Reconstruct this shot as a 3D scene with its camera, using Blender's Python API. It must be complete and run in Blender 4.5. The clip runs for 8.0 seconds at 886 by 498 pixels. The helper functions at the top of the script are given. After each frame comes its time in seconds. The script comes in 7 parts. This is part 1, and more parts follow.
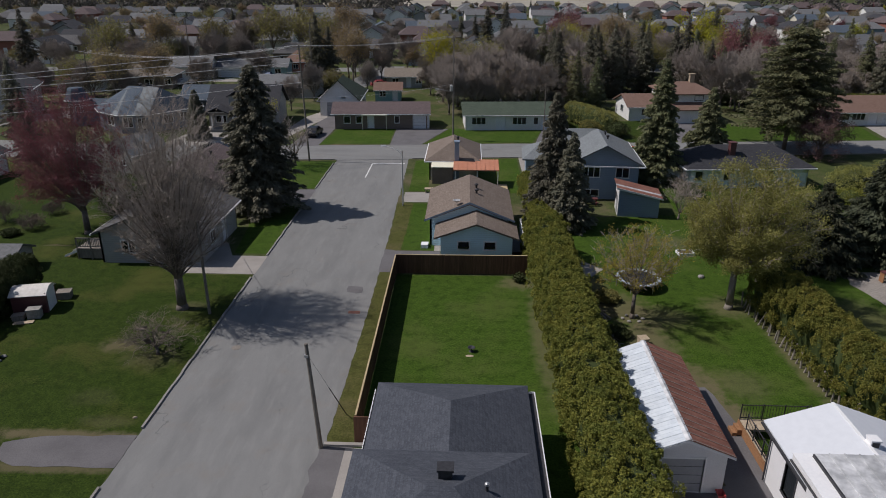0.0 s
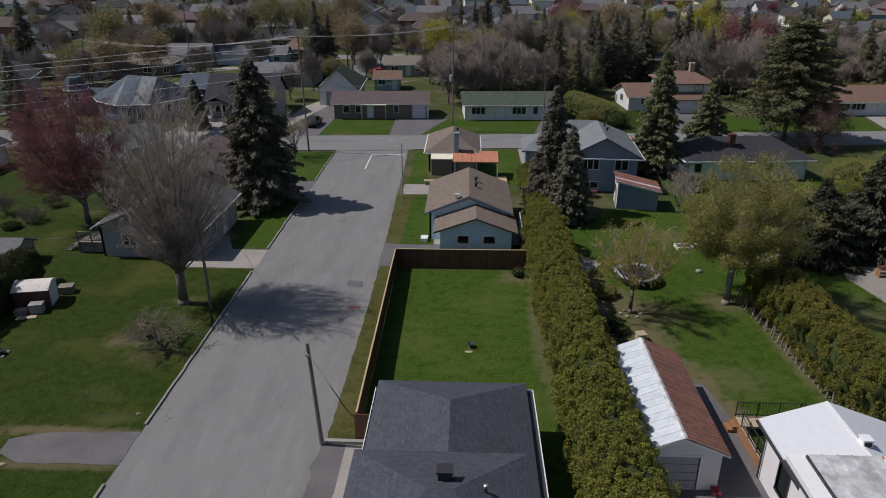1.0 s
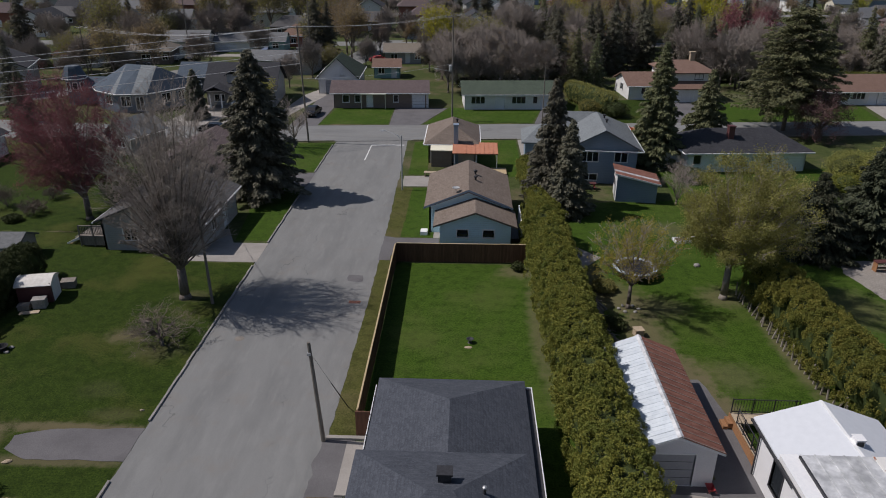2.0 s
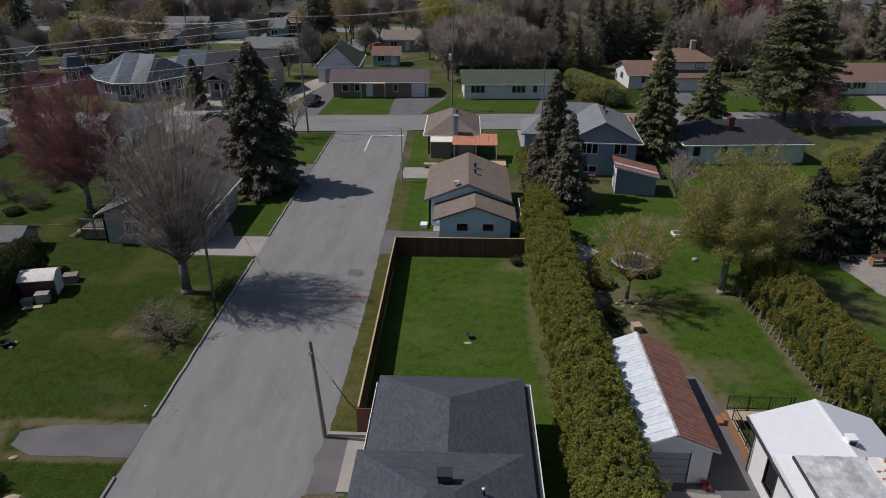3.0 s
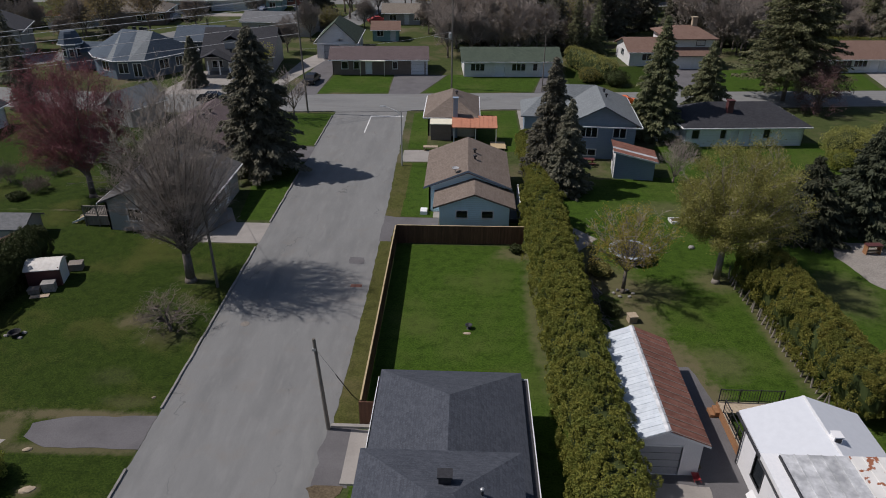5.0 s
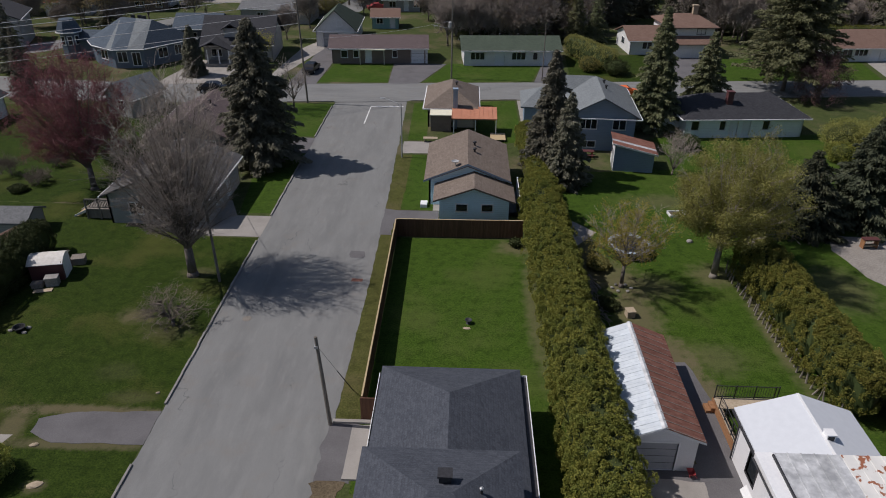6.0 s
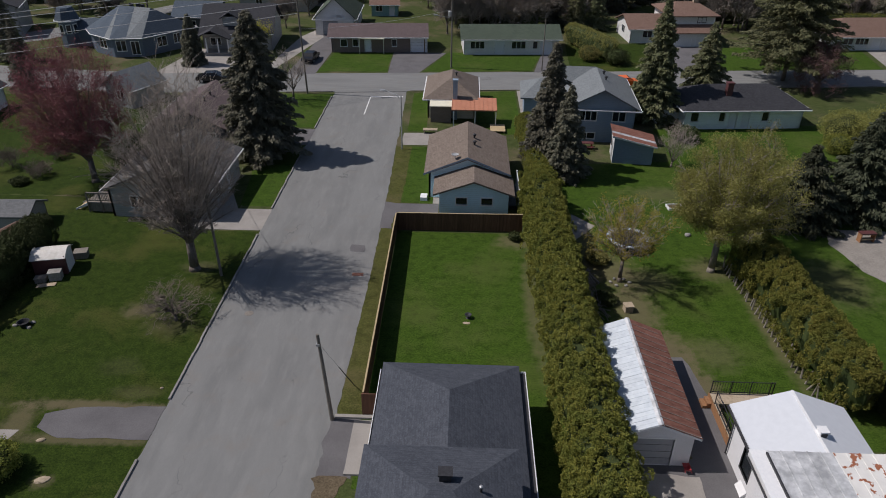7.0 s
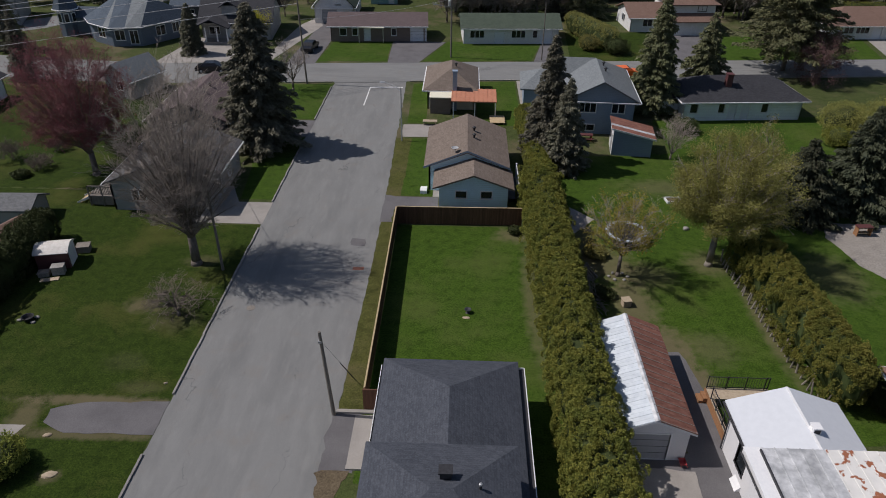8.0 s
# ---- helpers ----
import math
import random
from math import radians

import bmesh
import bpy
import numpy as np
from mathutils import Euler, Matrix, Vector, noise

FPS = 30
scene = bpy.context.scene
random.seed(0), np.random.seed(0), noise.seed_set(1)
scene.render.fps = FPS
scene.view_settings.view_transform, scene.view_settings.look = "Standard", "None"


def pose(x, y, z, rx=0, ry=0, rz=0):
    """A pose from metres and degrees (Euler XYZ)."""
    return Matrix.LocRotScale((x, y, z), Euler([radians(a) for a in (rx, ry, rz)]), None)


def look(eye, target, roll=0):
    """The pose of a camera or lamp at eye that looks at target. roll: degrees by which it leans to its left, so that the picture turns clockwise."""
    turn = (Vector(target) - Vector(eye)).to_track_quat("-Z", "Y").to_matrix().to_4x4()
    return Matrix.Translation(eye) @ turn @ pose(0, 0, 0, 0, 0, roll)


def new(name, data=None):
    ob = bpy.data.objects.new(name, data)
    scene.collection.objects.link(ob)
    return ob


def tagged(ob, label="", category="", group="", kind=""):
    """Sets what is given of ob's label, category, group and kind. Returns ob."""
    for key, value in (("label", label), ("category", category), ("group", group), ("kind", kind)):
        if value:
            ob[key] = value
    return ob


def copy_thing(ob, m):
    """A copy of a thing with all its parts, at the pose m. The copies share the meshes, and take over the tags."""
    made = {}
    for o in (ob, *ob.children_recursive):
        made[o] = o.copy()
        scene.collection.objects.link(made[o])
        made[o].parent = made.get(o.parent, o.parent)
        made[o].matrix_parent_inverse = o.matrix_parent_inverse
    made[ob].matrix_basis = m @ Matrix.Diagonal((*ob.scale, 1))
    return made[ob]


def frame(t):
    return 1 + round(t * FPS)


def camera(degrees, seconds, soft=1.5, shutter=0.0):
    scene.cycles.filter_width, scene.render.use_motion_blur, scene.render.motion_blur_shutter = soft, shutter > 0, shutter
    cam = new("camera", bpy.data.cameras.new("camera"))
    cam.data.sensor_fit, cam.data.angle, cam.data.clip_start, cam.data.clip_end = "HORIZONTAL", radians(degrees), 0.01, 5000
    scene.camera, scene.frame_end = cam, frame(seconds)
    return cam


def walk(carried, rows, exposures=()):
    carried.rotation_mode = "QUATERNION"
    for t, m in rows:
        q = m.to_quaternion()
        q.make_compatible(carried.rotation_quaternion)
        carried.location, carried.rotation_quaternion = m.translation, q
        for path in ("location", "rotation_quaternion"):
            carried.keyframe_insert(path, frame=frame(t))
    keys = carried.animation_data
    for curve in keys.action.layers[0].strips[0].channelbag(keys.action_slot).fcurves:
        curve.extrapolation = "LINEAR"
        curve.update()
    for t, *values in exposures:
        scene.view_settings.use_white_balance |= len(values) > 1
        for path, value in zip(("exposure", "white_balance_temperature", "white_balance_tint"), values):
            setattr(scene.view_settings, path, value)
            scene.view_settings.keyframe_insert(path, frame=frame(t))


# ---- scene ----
cam = camera(64.9, 8.0, soft=1.0)
PATH = [
    (0, 0.051, 0.156, 23.984, 2.006, -21.554, 0.23),
    (0.5, 0.042, 0.155, 24.404, 1.972, -22.159, 0.26),
    (1, 0.031, 0.158, 24.835, 1.940, -22.776, 0.29),
    (1.5, 0.019, 0.164, 25.276, 1.909, -23.403, 0.32),
    (3, -0.028, 0.200, 26.643, 1.823, -25.333, 0.42),
    (3.5, -0.046, 0.216, 27.109, 1.795, -25.986, 0.46),
    (4, -0.066, 0.233, 27.577, 1.767, -26.641, 0.50),
    (4.5, -0.086, 0.251, 28.046, 1.738, -27.297, 0.53),
    (6, -0.155, 0.304, 29.443, 1.646, -29.253, 0.63),
    (6.5, -0.180, 0.321, 29.901, 1.612, -29.895, 0.66),
    (7, -0.206, 0.335, 30.353, 1.576, -30.530, 0.68),
    (7.5, -0.232, 0.348, 30.797, 1.538, -31.155, 0.70),
    (8, -0.259, 0.358, 31.231, 1.496, -31.769, 0.72),
]
walk(cam, [(t, pose(x, y, z, 90 + pitch, 0, yaw) @ pose(0, 0, 0, 0, 0, roll)) for t, x, y, z, yaw, pitch, roll in PATH], [(0, 0.1, 6380, 15), (8, 0.1, 6380, 15)])

# ---- light ----
SUN_EL, SUN_ROT = radians(52), radians(-87)
world = bpy.data.worlds.new("world")
scene.world = world
world.use_nodes = True
sky = world.node_tree.nodes.new("ShaderNodeTexSky")
sky.sky_type, sky.sun_disc, sky.sun_elevation, sky.sun_rotation = "NISHITA", False, SUN_EL, SUN_ROT
back = world.node_tree.nodes["Background"]
back.inputs["Strength"].default_value = 0.056
world.node_tree.links.new(sky.outputs[0], back.inputs[0])
lamp = bpy.data.lights.new("sun", "SUN")
lamp.energy, lamp.angle, lamp.color = 3.3, radians(0.55), (1.0, 0.95, 0.88)
sun = new("sun", lamp)
sun.matrix_world = look((-60, 3, 80), (-60 + math.cos(SUN_EL), 3 - 0.055, 80 - math.sin(SUN_EL)))

# ---- materials ----
MATS = {}


def nodes_of(name):
    m = bpy.data.materials.new(name)
    m.use_nodes = True
    nt = m.node_tree
    return m, nt, nt.nodes["Principled BSDF"]


def node(nt, kind, **inputs):
    n = nt.nodes.new(kind)
    for k, v in inputs.items():
        key = k.replace("_", " ")
        if hasattr(v, "is_output"):
            nt.links.new(v, n.inputs[key])
        else:
            n.inputs[key].default_value = v
    return n


def mixc(nt, fac, a, b, mode="MIX"):
    n = nt.nodes.new("ShaderNodeMix")
    n.data_type, n.blend_type = "RGBA", mode
    for i, v in ((0, fac), (6, a), (7, b)):
        if hasattr(v, "is_output"):
            nt.links.new(v, n.inputs[i])
        elif i == 0:
            n.inputs[0].default_value = v
        else:
            n.inputs[i].default_value = (*v, 1)
    return n.outputs[2]


def ramp(nt, value, lo, hi):
    n = nt.nodes.new("ShaderNodeMapRange")
    n.inputs[1].default_value, n.inputs[2].default_value = lo, hi
    nt.links.new(value, n.inputs[0])
    return n.outputs[0]


def noise_of(nt, pos, scale, detail=4, rough=0.55):
    n = node(nt, "ShaderNodeTexNoise", Vector=pos, Scale=scale, Detail=detail, Roughness=rough)
    return n.outputs[0]


def scaled(nt, pos, v):
    n = nt.nodes.new("ShaderNodeVectorMath")
    n.operation = "MULTIPLY"
    nt.links.new(pos, n.inputs[0])
    n.inputs[1].default_value = v
    return n.outputs[0]


def mathn(nt, op, a, b=0.0):
    n = nt.nodes.new("ShaderNodeMath")
    n.operation = op
    for i, v in enumerate((a, b)):
        if hasattr(v, "is_output"):
            nt.links.new(v, n.inputs[i])
        else:
            n.inputs[i].default_value = v
    return n.outputs[0]


def bump_of(nt, bsdf, height, strength, dist=0.02):
    n = node(nt, "ShaderNodeBump", Height=height, Strength=strength, Distance=dist)
    nt.links.new(n.outputs[0], bsdf.inputs["Normal"])


def surface(name, a, b, rough=0.85, fine=12.0, large=0.4, dirt=0.25, bump=0.3, metal=0.0, spec=0.3, stretch=(1, 1, 1), per_object=0.0, contrast=(0.3, 0.7)):
    """A matt surface in two tones, with fine grain and broad stains."""
    m, nt, bsdf = nodes_of(name)
    pos = scaled(nt, nt.nodes.new("ShaderNodeNewGeometry").outputs["Position"], stretch)
    grain = noise_of(nt, pos, fine, 6)
    stain = noise_of(nt, pos, large, 4)
    col = mixc(nt, ramp(nt, grain, *contrast), a, b)
    col = mixc(nt, mathn(nt, "MULTIPLY", ramp(nt, stain, 0.42, 0.7), dirt), col, tuple(0.45 * c for c in a))
    if per_object:
        rnd = nt.nodes.new("ShaderNodeObjectInfo").outputs["Random"]
        v = mathn(nt, "ADD", mathn(nt, "MULTIPLY", rnd, per_object), 1 - per_object / 2)
        hsv = node(nt, "ShaderNodeHueSaturation", Color=col, Value=v)
        col = hsv.outputs[0]
    nt.links.new(col, bsdf.inputs["Base Color"])
    bsdf.inputs["Roughness"].default_value = rough
    bsdf.inputs["Metallic"].default_value = metal
    bsdf.inputs["Specular IOR Level"].default_value = spec
    if bump:
        bump_of(nt, bsdf, grain, bump)
    MATS[name] = m
    return m


def shingle(name, a, b, course=0.06, tab=0.32):
    """Asphalt shingles: courses at even heights, tabs of slightly different tone, granules, streaks."""
    m, nt, bsdf = nodes_of(name)
    pos = nt.nodes.new("ShaderNodeNewGeometry").outputs["Position"]
    sep = node(nt, "ShaderNodeSeparateXYZ", Vector=pos)
    row = mathn(nt, "DIVIDE", sep.outputs[2], course)
    along = mathn(nt, "DIVIDE", mathn(nt, "ADD", sep.outputs[0], sep.outputs[1]), tab)
    cell = node(nt, "ShaderNodeCombineXYZ", X=mathn(nt, "FLOOR", row), Y=mathn(nt, "FLOOR", mathn(nt, "ADD", along, mathn(nt, "MULTIPLY", mathn(nt, "FLOOR", row), 0.37))))
    tone = node(nt, "ShaderNodeTexWhiteNoise", Vector=cell.outputs[0]).outputs["Value"]
    col = mixc(nt, tone, a, b)
    col = mixc(nt, mathn(nt, "MULTIPLY", ramp(nt, noise_of(nt, pos, 0.7, 5), 0.4, 0.75), 0.35), col, tuple(1.25 * c for c in b))
    col = mixc(nt, mathn(nt, "MULTIPLY", noise_of(nt, pos, 60, 2), 0.35), col, tuple(0.4 * c for c in a))
    col = mixc(nt, mathn(nt, "MULTIPLY", ramp(nt, noise_of(nt, pos, 4.5, 6, 0.7), 0.42, 0.62), 0.5), col, tuple(0.72 * c for c in a))
    col = mixc(nt, mathn(nt, "MULTIPLY", ramp(nt, noise_of(nt, pos, 11, 4, 0.7), 0.5, 0.66), 0.45), col, tuple(1.35 * c for c in b))
    butt = mathn(nt, "LESS_THAN", mathn(nt, "FRACT", row), 0.16)
    col = mixc(nt, mathn(nt, "MULTIPLY", butt, 0.22), col, tuple(0.35 * c for c in a))
    nt.links.new(col, bsdf.inputs["Base Color"])
    bsdf.inputs["Roughness"].default_value = 0.9
    bsdf.inputs["Specular IOR Level"].default_value = 0.25
    bump_of(nt, bsdf, mathn(nt, "FRACT", row), 0.15, 0.012)
    MATS[name] = m
    return m


def siding(name, a, course=0.2, rough=0.6):
    """Horizontal lap siding with slight weathering."""
    m, nt, bsdf = nodes_of(name)
    pos = nt.nodes.new("ShaderNodeNewGeometry").outputs["Position"]
    sep = node(nt, "ShaderNodeSeparateXYZ", Vector=pos)
    lap = mathn(nt, "FRACT", mathn(nt, "DIVIDE", sep.outputs[2], course))
    col = mixc(nt, mathn(nt, "MULTIPLY", ramp(nt, noise_of(nt, pos, 1.2, 6), 0.35, 0.75), 0.3), a, tuple(0.72 * c for c in a))
    col = mixc(nt, mathn(nt, "MULTIPLY", mathn(nt, "LESS_THAN", lap, 0.09), 0.5), col, tuple(0.45 * c for c in a))
    nt.links.new(col, bsdf.inputs["Base Color"])
    bsdf.inputs["Roughness"].default_value = rough
    bump_of(nt, bsdf, lap, 0.5, 0.015)
    MATS[name] = m
    return m


def leafy(name, a, b, c, through_light=0.25):
    """Leaves: each one takes its own tone; patches of a third tone in the crown."""
    m, nt, bsdf = nodes_of(name)
    geo = nt.nodes.new("ShaderNodeNewGeometry")
    rnd = nt.nodes.new("ShaderNodeObjectInfo").outputs["Random"]
    col = mixc(nt, geo.outputs["Random Per Island"], a, b)
    col = mixc(nt, ramp(nt, noise_of(nt, geo.outputs["Position"], 0.9, 4), 0.42, 0.68), col, c)
    tuft = ramp(nt, noise_of(nt, geo.outputs["Position"], 2.6, 3), 0.3, 0.7)
    col = mixc(nt, mathn(nt, "MULTIPLY", tuft, 0.35), col, tuple(0.5 * v for v in a))
    hsv = node(nt, "ShaderNodeHueSaturation", Color=col, Value=mathn(nt, "ADD", mathn(nt, "MULTIPLY", rnd, 0.35), 0.95), Hue=mathn(nt, "ADD", mathn(nt, "MULTIPLY", rnd, 0.03), 0.485))
    nt.links.new(hsv.outputs[0], bsdf.inputs["Base Color"])
    bsdf.inputs["Roughness"].default_value = 0.7
    bsdf.inputs["Specular IOR Level"].default_value = 0.2
    if through_light:
        tr = node(nt, "ShaderNodeBsdfTranslucent", Color=hsv.outputs[0])
        mix = nt.nodes.new("ShaderNodeMixShader")
        mix.inputs[0].default_value = through_light
        nt.links.new(bsdf.outputs[0], mix.inputs[1])
        nt.links.new(tr.outputs[0], mix.inputs[2])
        nt.links.new(mix.outputs[0], nt.nodes["Material Output"].inputs[0])
    MATS[name] = m
    return m


def lawn(name, a, b, dry, dryness, spots=(), bare=(0.14, 0.115, 0.07)):
    """Mown grass: blades, clumps, mowing unevenness and dry patches."""
    m, nt, bsdf = nodes_of(name)
    pos = nt.nodes.new("ShaderNodeNewGeometry").outputs["Position"]
    blades = noise_of(nt, pos, 9, 8, 0.7)
    clump = noise_of(nt, pos, 1.3, 5, 0.6)
    patch = noise_of(nt, pos, 0.16, 5, 0.6)
    col = mixc(nt, ramp(nt, blades, 0.38, 0.62), a, b)
    col = mixc(nt, mathn(nt, "MULTIPLY", ramp(nt, clump, 0.45, 0.7), 0.6), col, tuple(0.55 * c for c in a))
    tuft = noise_of(nt, pos, 3.6, 5, 0.7)
    col = mixc(nt, mathn(nt, "MULTIPLY", ramp(nt, tuft, 0.52, 0.68), 0.45), col, tuple(1.25 * c for c in b))
    col = mixc(nt, mathn(nt, "MULTIPLY", ramp(nt, mathn(nt, "ADD", mathn(nt, "MULTIPLY", patch, 0.75), mathn(nt, "MULTIPLY", blades, 0.25)), 0.5, 0.62), dryness), col, dry)
    for x, y, rx, ry, much in spots:
        off = nt.nodes.new("ShaderNodeVectorMath")
        off.operation = "SUBTRACT"
        nt.links.new(pos, off.inputs[0])
        off.inputs[1].default_value = (x, y, 0)
        size = nt.nodes.new("ShaderNodeVectorMath")
        size.operation = "LENGTH"
        nt.links.new(scaled(nt, off.outputs[0], (1 / rx, 1 / ry, 0)), size.inputs[0])
        edge = mathn(nt, "ADD", size.outputs["Value"], mathn(nt, "MULTIPLY", mathn(nt, "ADD", clump, mathn(nt, "SUBTRACT", blades, 1.0)), 1.6))
        col = mixc(nt, mathn(nt, "MULTIPLY", ramp(nt, edge, 1.15, 0.45), much), col, bare)
    nt.links.new(col, bsdf.inputs["Base Color"])
    bsdf.inputs["Roughness"].default_value = 0.95
    bsdf.inputs["Specular IOR Level"].default_value = 0.1
    bump_of(nt, bsdf, blades, 0.6, 0.06)
    MATS[name] = m
    return m


lawn("lawn", (0.013, 0.027, 0.004), (0.042, 0.066, 0.009), (0.078, 0.080, 0.021), 0.55,
     [(-23.6, 41.7, 1.5, 1.0, 0.6), (-20.8, 40.2, 2.0, 1.6, 0.3), (-22.4, 35.4, 1.6, 1.1, 0.12), (-20.4, 33.0, 1.8, 0.7, 0.2), (-22.2, 31.7, 6.0, 0.5, 0.75), (-22.2, 28.9, 6.0, 0.45, 0.6), (-26.4, 30.2, 1.0, 1.8, 0.6), (-22.6, 25.8, 0.7, 0.5, 0.6), (-21.2, 47.8, 1.6, 1.0, 0.35)])
lawn("lawn_bright", (0.023, 0.052, 0.006), (0.062, 0.106, 0.013), (0.10, 0.115, 0.033), 0.35,
     [(14.6, 38.2, 1.6, 3.0, 0.8), (15.8, 35.2, 1.2, 1.6, 0.8), (13.0, 43.5, 2.0, 4.0, 0.7), (12.0, 49.0, 2.4, 3.0, 0.6), (14.5, 47.6, 3.0, 2.0, 0.5), (10.6, 52.0, 1.3, 6.0, 0.6), (17.5, 38.5, 2.0, 2.0, 0.35), (20.5, 49.5, 2.2, 2.0, 0.5), (5.6, 44.0, 0.9, 9.0, 0.5), (4.6, 53.4, 1.8, 1.4, 0.6), (20.0, 63.5, 4.0, 2.0, 0.4), (22.4, 42.0, 0.9, 8.0, 0.6), (30.0, 48.0, 3.0, 4.0, 0.4)])
lawn("verge", (0.046, 0.056, 0.014), (0.10, 0.098, 0.030), (0.13, 0.105, 0.055), 0.5)
lawn("open_ground", (0.040, 0.060, 0.018), (0.075, 0.088, 0.030), (0.125, 0.105, 0.065), 0.85)
lawn("dry_bed", (0.085, 0.065, 0.042), (0.15, 0.12, 0.08), (0.06, 0.07, 0.025), 0.6)


def worn_asphalt(name, a, b, stretch):
    """Old asphalt: granules, long streaks of wear, faint patches and fine dark cracks."""
    m, nt, bsdf = nodes_of(name)
    raw = nt.nodes.new("ShaderNodeNewGeometry").outputs["Position"]
    pos = scaled(nt, raw, stretch)
    grain = noise_of(nt, raw, 26, 6)
    col = mixc(nt, ramp(nt, grain, 0.3, 0.7), a, b)
    col = mixc(nt, mathn(nt, "MULTIPLY", ramp(nt, noise_of(nt, pos, 0.55, 6, 0.6), 0.46, 0.66), 0.5), col, tuple(0.80 * c for c in a))
    col = mixc(nt, mathn(nt, "MULTIPLY", ramp(nt, noise_of(nt, pos, 1.7, 5, 0.65), 0.5, 0.7), 0.4), col, tuple(1.14 * c for c in b))
    col = mixc(nt, mathn(nt, "MULTIPLY", ramp(nt, noise_of(nt, raw, 0.5, 6, 0.65), 0.55, 0.7), 0.3), col, (0.19, 0.165, 0.14))
    bent = nt.nodes.new("ShaderNodeVectorMath")
    bent.operation = "ADD"
    nt.links.new(pos, bent.inputs[0])
    wander = node(nt, "ShaderNodeTexNoise", Vector=raw, Scale=0.8, Detail=5.0).outputs["Color"]
    nt.links.new(scaled(nt, wander, (1.6, 1.6, 0)), bent.inputs[1])
    cell = nt.nodes.new("ShaderNodeTexVoronoi")
    cell.feature = "DISTANCE_TO_EDGE"
    cell.inputs["Scale"].default_value = 0.22
    nt.links.new(bent.outputs[0], cell.inputs["Vector"])
    crack = mathn(nt, "MULTIPLY", ramp(nt, cell.outputs["Distance"], 0.007, 0.002), ramp(nt, noise_of(nt, raw, 0.25, 3), 0.5, 0.62))
    col = mixc(nt, mathn(nt, "MULTIPLY", crack, 0.45), col, tuple(0.35 * c for c in a))
    nt.links.new(col, bsdf.inputs["Base Color"])
    bsdf.inputs["Roughness"].default_value = 0.9
    bsdf.inputs["Specular IOR Level"].default_value = 0.3
    bump_of(nt, bsdf, grain, 0.25)
    MATS[name] = m
    return m


worn_asphalt("asphalt", (0.163, 0.166, 0.164), (0.212, 0.214, 0.208), (1, 0.22, 1))
worn_asphalt("asphalt_cross", (0.163, 0.166, 0.164), (0.215, 0.217, 0.211), (0.22, 1, 1))
surface("asphalt_old", (0.11, 0.105, 0.11), (0.15, 0.145, 0.148), 0.9, 22, 0.5, 0.35, 0.3)
surface("tar", (0.06, 0.06, 0.062), (0.11, 0.11, 0.11), 0.85, 9, 1.2, 0.3, 0.2)
surface("concrete", (0.27, 0.25, 0.23), (0.33, 0.31, 0.285), 0.9, 22, 0.6, 0.3, 0.2)
surface("concrete_kerb", (0.22, 0.21, 0.195), (0.31, 0.295, 0.275), 0.9, 14, 1.5, 0.5, 0.3, per_object=0.3)
surface("gravel", (0.18, 0.16, 0.14), (0.36, 0.335, 0.30), 0.95, 9, 0.8, 0.2, 0.8)
surface("paint_white_road", (0.55, 0.55, 0.54), (0.75, 0.75, 0.74), 0.8, 16, 1.5, 0.3, 0.1)
shingle("shingle_dark", (0.052, 0.059, 0.074), (0.080, 0.088, 0.106))
shingle("shingle_brown", (0.155, 0.122, 0.100), (0.225, 0.185, 0.155))
shingle("shingle_rust", (0.17, 0.105, 0.08), (0.22, 0.145, 0.115))
shingle("shingle_grey", (0.13, 0.135, 0.14), (0.19, 0.195, 0.20))
shingle("shingle_blue", (0.066, 0.088, 0.115), (0.10, 0.126, 0.158))
shingle("shingle_light_grey", (0.16, 0.178, 0.188), (0.215, 0.235, 0.245))
shingle("shingle_green", (0.055, 0.075, 0.055), (0.09, 0.115, 0.085))
shingle("shingle_maroon", (0.105, 0.080, 0.080), (0.145, 0.112, 0.112))
shingle("shingle_charcoal", (0.035, 0.036, 0.042), (0.055, 0.056, 0.063))
shingle("shingle_tan", (0.18, 0.155, 0.125), (0.24, 0.21, 0.175))
shingle("shingle_smoke", (0.085, 0.084, 0.086), (0.125, 0.123, 0.124))
siding("siding_sky", (0.60, 0.79, 0.87))
siding("siding_slate_blue", (0.24, 0.31, 0.40))
siding("siding_white", (0.72, 0.72, 0.71))
siding("siding_cream", (0.62, 0.58, 0.48))
siding("siding_grey", (0.33, 0.33, 0.33))
siding("siding_dark", (0.09, 0.10, 0.12))
siding("siding_teal", (0.24, 0.40, 0.42))
siding("siding_pale_mint", (0.80, 0.86, 0.87))
siding("siding_navy", (0.12, 0.155, 0.205))
siding("siding_maroon", (0.10, 0.035, 0.035))
surface("brick_brown", (0.16, 0.125, 0.105), (0.23, 0.185, 0.16), 0.9, 14, 0.8, 0.2, 0.4, stretch=(1, 1, 3.5))
surface("brick_red", (0.22, 0.09, 0.07), (0.30, 0.13, 0.10), 0.9, 14, 0.8, 0.2, 0.4, stretch=(1, 1, 3.5))
surface("stucco_white", (0.66, 0.66, 0.67), (0.76, 0.76, 0.77), 0.9, 18, 0.7, 0.12, 0.25)
surface("wood_fence", (0.115, 0.055, 0.034), (0.175, 0.088, 0.055), 0.8, 10, 0.9, 0.3, 0.3, stretch=(1, 1, 0.12), per_object=0.35)
surface("wood_raw", (0.40, 0.30, 0.17), (0.52, 0.41, 0.25), 0.8, 12, 1.0, 0.2, 0.2)
